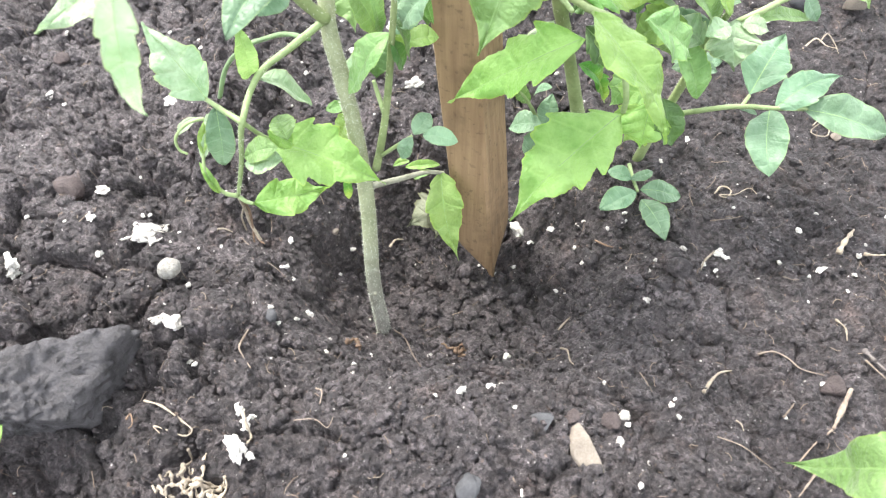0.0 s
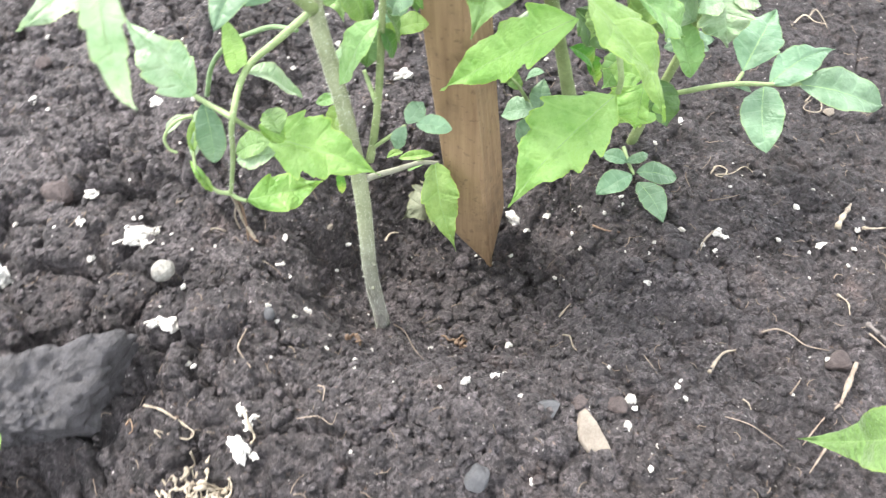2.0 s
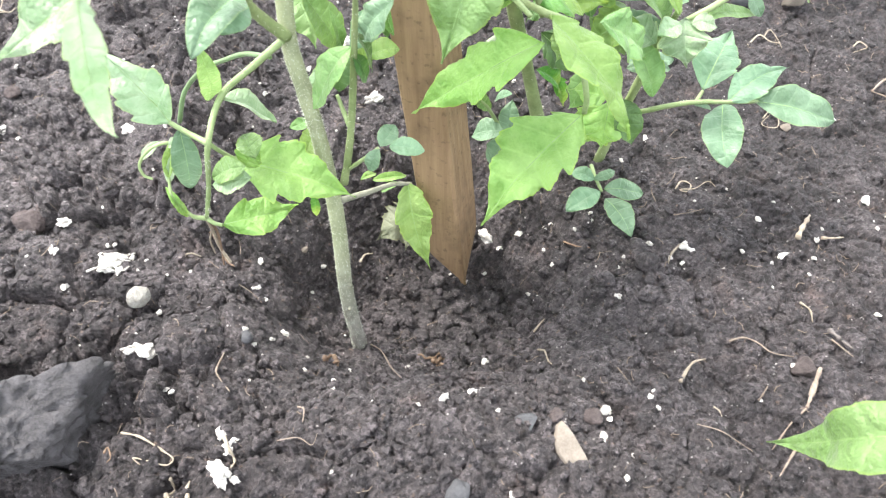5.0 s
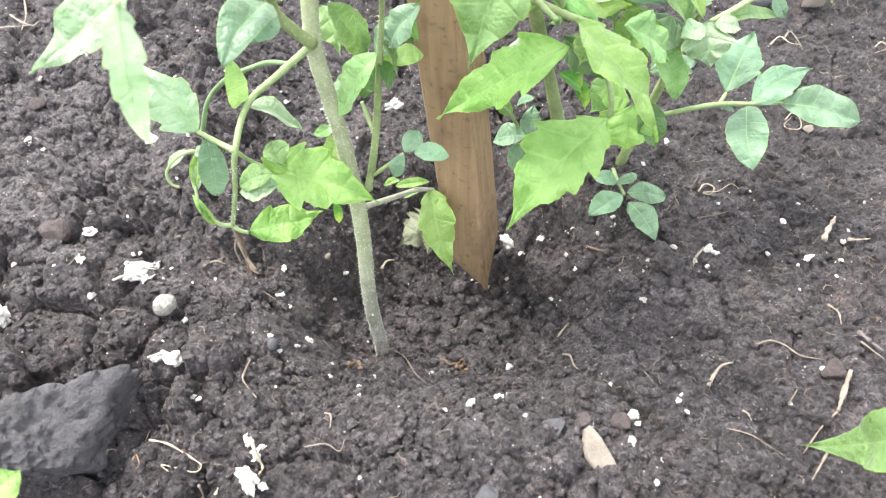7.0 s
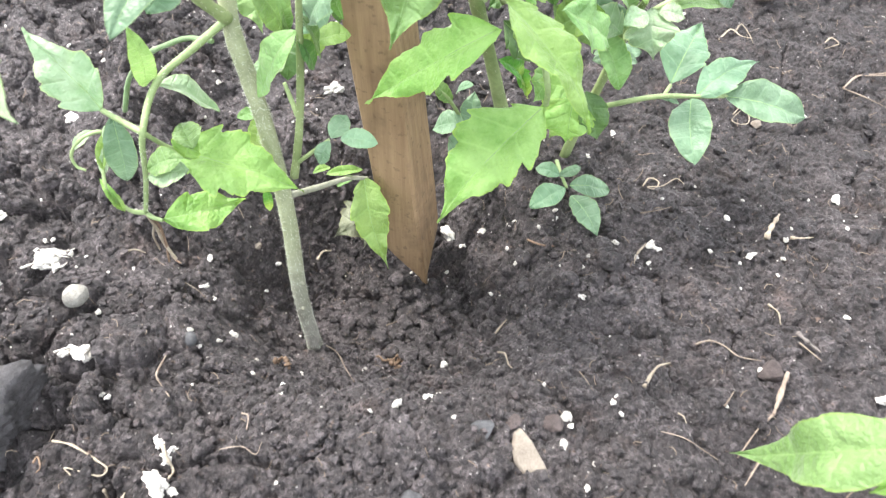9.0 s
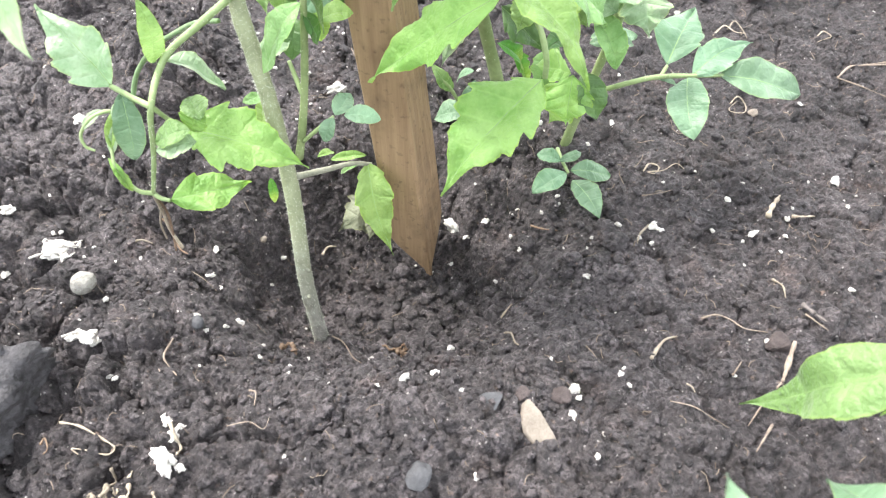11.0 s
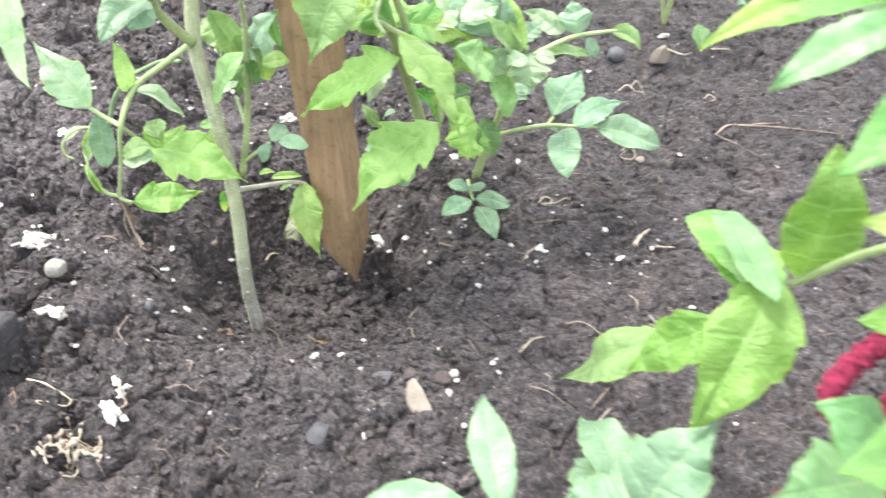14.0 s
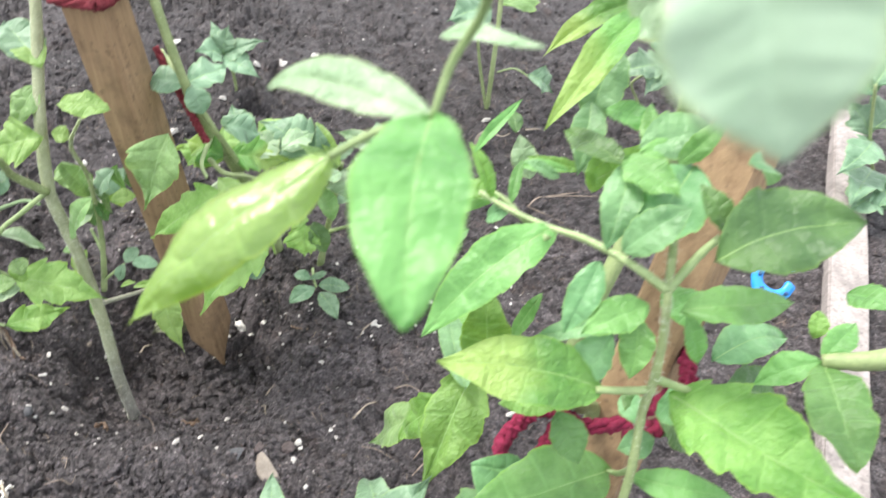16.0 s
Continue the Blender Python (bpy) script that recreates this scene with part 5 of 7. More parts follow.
leaf(older, (0.0893, 0.2610, 0.1300), (0.1152, 0.2702, 0.1000), 0.0201, (0.76, -0.35, 0.55), LEAF, teeth=0.15, lobes=5)
leaf(older, (0.1034, 0.2801, 0.0900), (0.0884, 0.2687, 0.0900), 0.0118, (0.13, -0.18, 0.97), LEAF_DARK, teeth=0.1)
leaf(older, (0.1192, 0.2980, 0.0750), (0.1471, 0.3044, 0.0700), 0.0105, (0.24, -0.30, 0.92), LEAF_BLUE, teeth=0.05)
leaf(older, (0.0693, 0.2909, 0.0800), (0.0865, 0.2991, 0.0500), 0.0095, (0.84, -0.38, 0.38), LEAF_SICK, teeth=0.2, fold=0.4)
leaf(older, (0.0790, 0.2975, 0.0700), (0.0889, 0.2997, 0.0450), 0.0077, (0.63, -0.76, 0.18), LEAF_SICK, teeth=0.2, fold=0.4)
stalk(older, [(0.0618, 0.3076, -0.0100), (0.0580, 0.3055, 0.0150), (0.0480, 0.3040, 0.0400), (0.0397, 0.3055, 0.0500)], 0.0014, 0.0009, STALK)
leaf(older, (0.0560, 0.2975, 0.0300), (0.0379, 0.3036, 0.0200), 0.0141, (-0.53, -0.24, 0.82), LEAF_BLUE, teeth=0.08)
leaf(older, (0.0577, 0.2955, 0.0250), (0.0494, 0.2984, 0.0000), 0.0137, (-0.81, -0.55, 0.21), LEAF_BLUE, teeth=0.08)
leaf(older, (0.0583, 0.2950, 0.0300), (0.0610, 0.3068, 0.0450), 0.0132, (-0.17, -0.76, 0.63), LEAF_BLUE, teeth=0.08)
leaf(older, (0.0611, 0.2933, 0.0200), (0.0671, 0.2886, 0.0000), 0.0150, (0.29, -0.91, 0.30), LEAF_BLUE, teeth=0.08)
leaf(older, (0.0480, 0.3040, 0.0400), (0.0367, 0.3095, 0.0550), 0.0098, (0.42, -0.71, 0.57), LEAF, teeth=0.1)
leaf(older, (0.0511, 0.3054, 0.0450), (0.0582, 0.2950, 0.0600), 0.0071, (-0.81, 0.22, 0.54), LEAF_BLUE, teeth=0.05)
leaf(older, (0.0741, 0.3377, 0.1000), (0.1170, 0.3472, 0.0900), 0.0243, (0.29, -0.38, 0.88), LEAF_SICK, teeth=0.12)
leaf(older, (0.0604, 0.3331, 0.1050), (0.0420, 0.3403, 0.0900), 0.0182, (-0.67, -0.33, 0.66), LEAF_BRIGHT, teeth=0.15)
leaf(older, (0.0473, 0.3281, 0.1050), (0.0773, 0.3498, 0.1000), 0.0203, (0.31, -0.22, 0.92), LEAF_BRIGHT, teeth=0.15)
leaf(young, (-0.0400, 0.2945, 0.2000), (-0.0611, 0.3238, 0.2100), 0.0256, (0.04, -0.29, 0.95), LEAF_BLUE, teeth=0.1)
leaf(young, (-0.0386, 0.2895, 0.2000), (-0.0559, 0.3266, 0.2000), 0.0200, (-0.05, -0.02, 1.00), LEAF_BRIGHT, teeth=0.1)
leaf(young, (-0.0434, 0.2863, 0.1900), (-0.0604, 0.2738, 0.1650), 0.0134, (-0.21, -0.81, 0.55), LEAF, teeth=0.12)
leaf(young, (-0.0411, 0.2565, 0.1750), (-0.0712, 0.2537, 0.1650), 0.0267, (-0.24, -0.46, 0.85), LEAF_BRIGHT, teeth=0.2)
leaf(young, (-0.0385, 0.2657, 0.1700), (-0.0289, 0.2659, 0.1650), 0.0131, (0.43, -0.41, 0.80), LEAF_BRIGHT, teeth=0.1)
leaf(older, (0.0839, 0.2894, 0.1200), (0.1085, 0.3039, 0.1200), 0.0154, (0.17, -0.29, 0.94), LEAF_BRIGHT, teeth=0.15)
leaf(older, (0.0927, 0.2916, 0.1100), (0.1124, 0.2863, 0.0900), 0.0143, (0.42, -0.69, 0.60), LEAF, teeth=0.15)
leaf(older, (0.0831, 0.2871, 0.1100), (0.0769, 0.2837, 0.0900), 0.0122, (-0.48, -0.83, 0.29), LEAF, teeth=0.15)
leaf(older, (0.0800, 0.3060, 0.1100), (0.0657, 0.3165, 0.0900), 0.0129, (-0.84, -0.19, 0.50), LEAF_DARK, teeth=0.15)
leaf(older, (0.0939, 0.2878, 0.1300), (0.1196, 0.3080, 0.1300), 0.0153, (0.18, -0.23, 0.96), LEAF_PALE, teeth=0.15)
leaf(older, (0.1070, 0.3123, 0.0600), (0.0967, 0.3131, 0.0300), 0.0154, (-0.70, -0.68, 0.22), LEAF, teeth=0.15)
leaf(older, (0.0779, 0.3568, 0.1050), (0.0977, 0.3467, 0.0900), 0.0211, (0.22, -0.65, 0.73), LEAF_BRIGHT, teeth=0.15)
leaf(older, (0.0544, 0.2888, 0.1250), (0.0236, 0.2966, 0.1300), 0.0229, (0.05, -0.39, 0.92), LEAF_BRIGHT, teeth=0.12)
leaf(older, (0.0606, 0.2790, 0.1600), (0.0827, 0.2784, 0.1500), 0.0193, (0.36, -0.44, 0.82), LEAF_BLUE, teeth=0.12)
leaf(older, (0.0700, 0.2735, 0.1500), (0.0643, 0.3007, 0.1600), 0.0180, (0.01, -0.34, 0.94), LEAF_BLUE, teeth=0.15)
leaf(older, (0.1173, 0.2888, 0.1200), (0.0804, 0.3219, 0.1300), 0.0291, (-0.06, -0.35, 0.94), LEAF_BLUE, teeth=0.15)
leaf(older, (0.0411, 0.2799, 0.1900), (0.0194, 0.2877, 0.1900), 0.0196, (-0.13, -0.37, 0.92), LEAF_BLUE, teeth=0.06, lobes=2)
leaf(older, (0.0417, 0.2811, 0.1900), (0.0644, 0.2973, 0.1900), 0.0204, (0.23, -0.32, 0.92), LEAF_BLUE, teeth=0.1)
leaf(older, (0.0428, 0.2786, 0.1900), (0.0490, 0.2700, 0.1750), 0.0178, (0.27, -0.78, 0.56), LEAF_BLUE, teeth=0.06)
stalk(older, [(0.0269, 0.3030, 0.2000), (0.0411, 0.2799, 0.1900), (0.0509, 0.2760, 0.1650), (0.0669, 0.2815, 0.1200)], 0.0016, 0.0020, STEM)
leaf(older, (0.0037, 0.2422, 0.2000), (-0.0249, 0.2500, 0.2000), 0.0156, (-0.10, -0.36, 0.93), LEAF_BRIGHT, teeth=0.1)
leaf(young, (-0.0203, 0.2988, 0.1000), (-0.0191, 0.2917, 0.0850), 0.0143, (0.17, -0.89, 0.43), LEAF_BRIGHT, teeth=0.1)
leaf(young, (-0.0460, 0.2890, 0.1300), (-0.0389, 0.2707, 0.1150), 0.0136, (0.18, -0.58, 0.79), LEAF, teeth=0.12)
leaf(young, (-0.0067, 0.2769, 0.1300), (-0.0231, 0.2688, 0.1150), 0.0140, (-0.29, -0.67, 0.68), LEAF_BLUE, teeth=0.08)
leaf(young, (-0.0286, 0.2660, 0.1100), (-0.0482, 0.2539, 0.1000), 0.0106, (-0.09, -0.54, 0.84), LEAF_PALE, teeth=0.1)
leaf(young, (-0.0061, 0.2839, 0.1300), (-0.0062, 0.2759, 0.1150), 0.0099, (-0.42, -0.80, 0.43), LEAF_DARK, teeth=0.1)
leaf(young, (-0.0261, 0.2671, 0.1150), (-0.0299, 0.2571, 0.1000), 0.0148, (-0.02, -0.83, 0.56), LEAF_DARK, teeth=0.1)
leaf(young, (-0.0685, 0.2133, 0.1000), (-0.0627, 0.2170, 0.1100), 0.0139, (-0.28, -0.84, 0.47), LEAF_BRIGHT, teeth=0.2)
leaf(young, (-0.0662, 0.2075, 0.1000), (-0.0836, 0.2083, 0.0950), 0.0140, (-0.28, -0.37, 0.89), LEAF_PALE, teeth=0.1)
leaf(older, (0.0554, 0.2834, 0.1300), (0.0315, 0.2932, 0.1400), 0.0224, (0.15, -0.50, 0.85), LEAF_SICK, teeth=0.15)
leaf(older, (0.0587, 0.2865, 0.1300), (0.0978, 0.2871, 0.1200), 0.0233, (0.23, -0.44, 0.87), LEAF_SICK, teeth=0.2, lobes=5)
leaf(older, (0.0703, 0.2858, 0.1250), (0.0949, 0.3070, 0.1300), 0.0215, (0.10, -0.34, 0.94), LEAF_PALE, teeth=0.2, lobes=5)
leaf(older, (0.1153, 0.2857, 0.1100), (0.0885, 0.2818, 0.1000), 0.0188, (-0.25, -0.45, 0.85), LEAF_BRIGHT, teeth=0.2)
leaf(older, (0.0547, 0.2991, 0.1000), (0.0400, 0.2864, 0.0700), 0.0127, (-0.31, -0.81, 0.50), LEAF_PALE, teeth=0.15, fold=0.3)
leaf(older, (0.0929, 0.2912, 0.1100), (0.0852, 0.3111, 0.1250), 0.0124, (0.03, -0.60, 0.80), LEAF_DARK, teeth=0.1)
leaf(older, (0.0726, 0.3078, 0.0900), (0.0946, 0.2956, 0.0700), 0.0184, (0.30, -0.63, 0.71), LEAF_DARK, teeth=0.15)

sprawling = plant_at(0.118, 0.318, on_ground(0.118, 0.318), "sprawling tomato plant with smooth blue-green leaflets", "tomato plant")
stalk(sprawling, [(0.1130, 0.3020, -0.0300), (0.1150, 0.3000, -0.0120), (0.1215, 0.2985, 0.0280), (0.1290, 0.2960, 0.0720), (0.1330, 0.2940, 0.0980), (0.1352, 0.2900, 0.1130)], 0.0036, 0.0015, STEM, "stem", fuzz=350)
stalk(sprawling, [(0.1200, 0.2974, 0.0360), (0.1313, 0.2874, 0.0500), (0.1509, 0.2797, 0.0620), (0.1692, 0.2745, 0.0660), (0.1898, 0.2758, 0.0640)], 0.0017, 0.0010, STALK, fuzz=100)
leaf(sprawling, (0.1663, 0.2731, 0.0660), (0.1609, 0.2375, 0.0560), 0.0192, (-0.28, -0.22, 0.93), LEAF_BLUE, teeth=0.05, lobes=2, bend=0.12)
stalk(sprawling, [(0.1539, 0.2783, 0.0630), (0.1585, 0.2838, 0.0660)], 0.0011, 0.0009, STALK)
leaf(sprawling, (0.1582, 0.2839, 0.0660), (0.1834, 0.3223, 0.0740), 0.0217, (-0.07, -0.16, 0.98), LEAF_BLUE, teeth=0.14, lobes=3)
leaf(sprawling, (0.1692, 0.2745, 0.0660), (0.2072, 0.2943, 0.0700), 0.0159, (0.01, -0.22, 0.98), LEAF_BLUE, teeth=0.14, lobes=3)
leaf(sprawling, (0.1838, 0.2759, 0.0640), (0.2264, 0.2645, 0.0580), 0.0205, (0.02, -0.40, 0.92), LEAF_BLUE, teeth=0.05, lobes=2, fold=0.2)
leaf(sprawling, (0.1530, 0.2786, 0.0620), (0.1636, 0.2777, 0.0580), 0.0039, (0.29, -0.42, 0.86), LEAF_BLUE, teeth=0.05)
leaf(sprawling, (0.1332, 0.2835, 0.1150), (0.1190, 0.3111, 0.1350), 0.0087, (0.00, -0.59, 0.81), LEAF_BRIGHT, teeth=0.06, fold=0.4)
leaf(sprawling, (0.1615, 0.3105, 0.1100), (0.1332, 0.3172, 0.1200), 0.0137, (0.18, -0.51, 0.84), LEAF_PALE, teeth=0.12)
leaf(sprawling, (0.1268, 0.2712, 0.0750), (0.1135, 0.2929, 0.1000), 0.0140, (0.10, -0.72, 0.68), LEAF, teeth=0.08, fold=0.3)
leaf(sprawling, (0.1246, 0.2823, 0.1000), (0.1077, 0.2916, 0.1100), 0.0160, (0.17, -0.56, 0.81), LEAF_PALE, teeth=0.15)
stalk(sprawling, [(0.1283, 0.2930, 0.0900), (0.1360, 0.2884, 0.1050), (0.1485, 0.2876, 0.1150), (0.1668, 0.2993, 0.1150), (0.1944, 0.3138, 0.1100), (0.2106, 0.3236, 0.1050)], 0.0018, 0.0011, STALK)
leaf(sprawling, (0.1368, 0.2854, 0.1120), (0.1384, 0.2690, 0.0950), 0.0205, (-0.14, -0.72, 0.68), LEAF_PALE, teeth=0.12)
leaf(sprawling, (0.1340, 0.2804, 0.1120), (0.1217, 0.2757, 0.1100), 0.0134, (-0.01, -0.36, 0.93), LEAF_PALE, teeth=0.1)
leaf(sprawling, (0.1387, 0.2816, 0.1120), (0.1518, 0.2796, 0.1100), 0.0112, (0.07, -0.45, 0.89), LEAF_PALE, teeth=0.1)
leaf(sprawling, (0.1399, 0.2846, 0.1100), (0.1810, 0.3005, 0.1000), 0.0078, (0.32, -0.26, 0.91), LEAF, teeth=0.05)
leaf(sprawling, (0.1676, 0.2998, 0.1150), (0.1633, 0.3154, 0.1300), 0.0171, (-0.13, -0.71, 0.70), LEAF_BLUE, teeth=0.12)
leaf(sprawling, (0.1741, 0.3027, 0.1120), (0.1831, 0.2993, 0.1000), 0.0096, (0.32, -0.82, 0.48), LEAF_BLUE, teeth=0.15)
leaf(sprawling, (0.1914, 0.3140, 0.1100), (0.2167, 0.3162, 0.0950), 0.0120, (0.48, -0.47, 0.74), LEAF, teeth=0.1, fold=0.4)
leaf(sprawling, (0.1285, 0.2936, 0.0950), (0.1050, 0.2801, 0.1400), 0.0135, (0.81, -0.52, 0.27), LEAF, teeth=0.1, fold=0.3)
leaf(sprawling, (0.1283, 0.2918, 0.1100), (0.1192, 0.3008, 0.1400), 0.0104, (0.09, -0.95, 0.31), LEAF_BLUE, teeth=0.1)
leaf(sprawling, (0.1329, 0.2936, 0.1120), (0.1481, 0.3067, 0.1200), 0.0108, (-0.13, -0.40, 0.91), LEAF_BLUE, teeth=0.3, lobes=5)
leaf(sprawling, (0.1106, 0.2926, 0.1000), (0.1024, 0.3044, 0.1100), 0.0158, (0.02, -0.64, 0.77), LEAF_PALE, teeth=0.12)
leaf(sprawling, (0.1056, 0.2983, 0.1000), (0.1301, 0.2889, 0.1050), 0.0133, (-0.32, -0.35, 0.88), LEAF_BLUE, teeth=0.1)
leaf(sprawling, (0.1177, 0.2939, 0.0750), (0.1435, 0.2973, 0.0700), 0.0095, (0.22, -0.37, 0.90), LEAF_BLUE, teeth=0.05, lobes=2)
leaf(sprawling, (0.1128, 0.2867, 0.0550), (0.1005, 0.2841, 0.0300), 0.0222, (-0.65, -0.65, 0.39), LEAF_BRIGHT, teeth=0.15)
leaf(sprawling, (0.1091, 0.2883, 0.0600), (0.0881, 0.2911, 0.0650), 0.0164, (0.15, -0.43, 0.89), LEAF_BRIGHT, teeth=0.15)
stalk(sprawling, [(0.1099, 0.2906, 0.0040), (0.1095, 0.2756, 0.0080), (0.1110, 0.2667, 0.0080)], 0.0012, 0.0009, STALK)
leaf(sprawling, (0.1100, 0.2668, 0.0080), (0.0890, 0.2570, 0.0040), 0.0129, (-0.06, -0.27, 0.96), LEAF_BLUE, teeth=0.04, lobes=2)
leaf(sprawling, (0.1122, 0.2679, 0.0080), (0.1374, 0.2693, 0.0000), 0.0127, (0.30, -0.30, 0.90), LEAF_BLUE, teeth=0.04, lobes=2)
leaf(sprawling, (0.1128, 0.2627, 0.0060), (0.1247, 0.2395, -0.0020), 0.0141, (-0.09, -0.37, 0.93), LEAF_BLUE, teeth=0.1, lobes=3)
leaf(sprawling, (0.1065, 0.2723, 0.0120), (0.1203, 0.2782, 0.0120), 0.0069, (0.09, -0.22, 0.97), LEAF_BLUE, teeth=0.04, lobes=2)
leaf(sprawling, (0.1071, 0.2722, 0.0120), (0.0946, 0.2790, 0.0120), 0.0102, (-0.16, -0.29, 0.94), LEAF_BLUE, teeth=0.04, lobes=2)

tall = plant_at(0.190, -0.050, on_ground(0.190, -0.050), "tall tomato plant with yellowing lower leaves tied to a stake", "tomato plant")
stalk(tall, [(0.1820, -0.0750, -0.0100), (0.1900, -0.0520, 0.1200), (0.1980, -0.0270, 0.2190), (0.2017, -0.0131, 0.2480), (0.2032, -0.0093, 0.2630), (0.2037, -0.0038, 0.2790), (0.2026, 0.0012, 0.2930), (0.2081, 0.0132, 0.2980), (0.2163, 0.0329, 0.3050)], 0.0017, 0.0012, STEM, "stem", fuzz=500)
stalk(tall, [(0.2026, 0.0012, 0.2930), (0.1941, 0.0098, 0.2960), (0.1857, 0.0245, 0.2930), (0.1757, 0.0352, 0.2900), (0.1672, 0.0475, 0.2870), (0.1609, 0.0602, 0.2840)], 0.0014, 0.0009, STALK, fuzz=80)
stalk(tall, [(0.2026, 0.0012, 0.2930), (0.2140, 0.0081, 0.3000), (0.2202, 0.0105, 0.3040)], 0.0015, 0.0012, STALK)
stalk(tall, [(0.2043, -0.0103, 0.2580), (0.1953, -0.0094, 0.2580), (0.1855, -0.0075, 0.2580)], 0.0014, 0.0012, STALK)
stalk(tall, [(0.2032, -0.0093, 0.2630), (0.2137, -0.0093, 0.2560), (0.2219, -0.0101, 0.2520)], 0.0015, 0.0012, STALK)
stalk(tall, [(0.1827, 0.0173, 0.2500), (0.1750, 0.0230, 0.2400), (0.1737, 0.0385, 0.2150), (0.1713, 0.0507, 0.1870)], 0.0014, 0.0012, STALK)
leaf(tall, (0.1892, -0.0067, 0.2560), (0.1375, 0.0100, 0.2590), 0.0228, (-0.03, -0.28, 0.96), LEAF_SICK, teeth=0.09, lobes=6, bend=0.08, label='yellowing leaf with a pale yellow tip')
leaf(tall, (0.1755, -0.0057, 0.2450), (0.1805, -0.0203, 0.2350), 0.0143, (-0.05, -0.58, 0.82), LEAF_DARK, teeth=0.09)
leaf(tall, (0.1789, 0.0338, 0.2910), (0.1334, 0.0171, 0.2629), 0.0173, (-0.37, -0.40, 0.84), LEAF_COOL, teeth=0.09, lobes=5, bend=0.1)
leaf(tall, (0.1680, 0.0500, 0.1780), (0.1778, 0.1245, 0.1390), 0.0207, (-0.11, 0.47, 0.88), LEAF_LIME, teeth=0.10, bend=0.02)
leaf(tall, (0.1520, 0.0660, 0.1350), (0.1294, 0.0911, 0.0668), 0.0182, (-0.93, 0.13, 0.35), LEAF, teeth=0.12, bend=0.04)
leaf(tall, (0.1700, 0.0560, 0.1850), (0.1400, 0.0180, 0.1480), 0.0224, (-0.34, -0.50, 0.79), LEAF_LIME, teeth=0.15, lobes=4)
leaf(tall, (0.1600, 0.0520, 0.1650), (0.1400, 0.0600, 0.1200), 0.0165, (-0.90, -0.22, 0.36), LEAF_LIME, teeth=0.15, lobes=4)
leaf(tall, (0.1225, -0.0160, 0.3720), (0.0938, 0.0169, 0.3579), 0.0091, (-0.62, -0.22, 0.75), LEAF_PALE, teeth=0.10)
leaf(tall, (0.1225, -0.0160, 0.3720), (0.1107, -0.0570, 0.3650), 0.0182, (-0.01, -0.16, 0.99), LEAF_COOL, teeth=0.06, bend=0.12, fold=0.05)
leaf(tall, (0.1047, -0.0100, 0.3600), (0.0622, -0.0182, 0.3261), 0.0165, (-0.34, -0.34, 0.88), LEAF_GLOSS, teeth=0.10, bend=0.08, fold=0.12, roll=0.25, label="glossy lime leaf curling at its edge")
stalk(tall, [(0.1225, -0.0160, 0.3720), (0.1256, -0.0141, 0.3820), (0.1287, -0.0172, 0.3920), (0.1270, -0.0272, 0.4050)], 0.0007, 0.0009, STALK)
stalk(tall, [(0.1225, -0.0160, 0.3720), (0.1140, -0.0120, 0.3670), (0.1047, -0.0100, 0.3600)], 0.0009, 0.0008, STALK)
leaf(tall, (0.1326, 0.0232, 0.3661), (0.1480, -0.0003, 0.3759), 0.0050, (-0.52, 0.01, 0.85), LEAF_PALE, teeth=0.09)
leaf(tall, (0.2298, 0.1070, 0.3250), (0.1856, 0.0733, 0.2990), 0.0128, (-0.22, -0.40, 0.89), LEAF_SICK, teeth=0.08, fold=0.3)
leaf(tall, (0.2333, 0.1155, 0.3250), (0.1958, 0.1112, 0.3050), 0.0102, (-0.38, -0.45, 0.81), LEAF_SICK, teeth=0.08, fold=0.3)
leaf(tall, (0.1685, 0.0613, 0.2800), (0.1296, 0.0794, 0.2500), 0.0118, (-0.66, -0.25, 0.71), LEAF_SICK, teeth=0.10, fold=0.25)
leaf(tall, (0.1542, 0.0465, 0.2800), (0.1311, 0.0459, 0.2620), 0.0093, (-0.55, -0.42, 0.72), LEAF_SHADE, teeth=0.09)
stalk(tall, [(0.1746, 0.0292, 0.2900), (0.1717, 0.0446, 0.2850), (0.1693, 0.0613, 0.2800), (0.1604, 0.0790, 0.2750)], 0.0012, 0.0009, STALK)
leaf(tall, (0.1604, 0.0790, 0.2750), (0.1397, 0.0858, 0.2800), 0.0087, (0.04, -0.51, 0.86), LEAF_COOL, teeth=0.09)
leaf(tall, (0.2339, 0.1257, 0.3000), (0.2214, 0.1087, 0.2700), 0.0191, (-0.43, -0.70, 0.57), LEAF_SHADE, teeth=0.10)
leaf(tall, (0.2111, 0.0571, 0.2950), (0.1982, 0.0838, 0.2900), 0.0107, (-0.40, -0.02, 0.92), LEAF_DARK, teeth=0.09)
leaf(tall, (0.2186, 0.0501, 0.3000), (0.2216, 0.0707, 0.3100), 0.0079, (-0.25, -0.39, 0.88), LEAF_COOL, teeth=0.09)
leaf(tall, (0.1937, 0.0691, 0.2800), (0.1808, 0.0741, 0.2850), 0.0062, (0.14, -0.50, 0.85), LEAF_SHADE, teeth=0.09)
leaf(tall, (0.2012, 0.0395, 0.3100), (0.1885, 0.0173, 0.2950), 0.0122, (-0.27, -0.43, 0.86), LEAF_SHADE, teeth=0.09)
leaf(tall, (0.1903, 0.0122, 0.3000), (0.2086, 0.0128, 0.3150), 0.0127, (-0.59, -0.34, 0.73), LEAF_SHADE, teeth=0.09)
leaf(tall, (0.2013, 0.0423, 0.3100), (0.2089, 0.0200, 0.3120), 0.0129, (-0.35, -0.04, 0.93), LEAF_COOL, teeth=0.09)
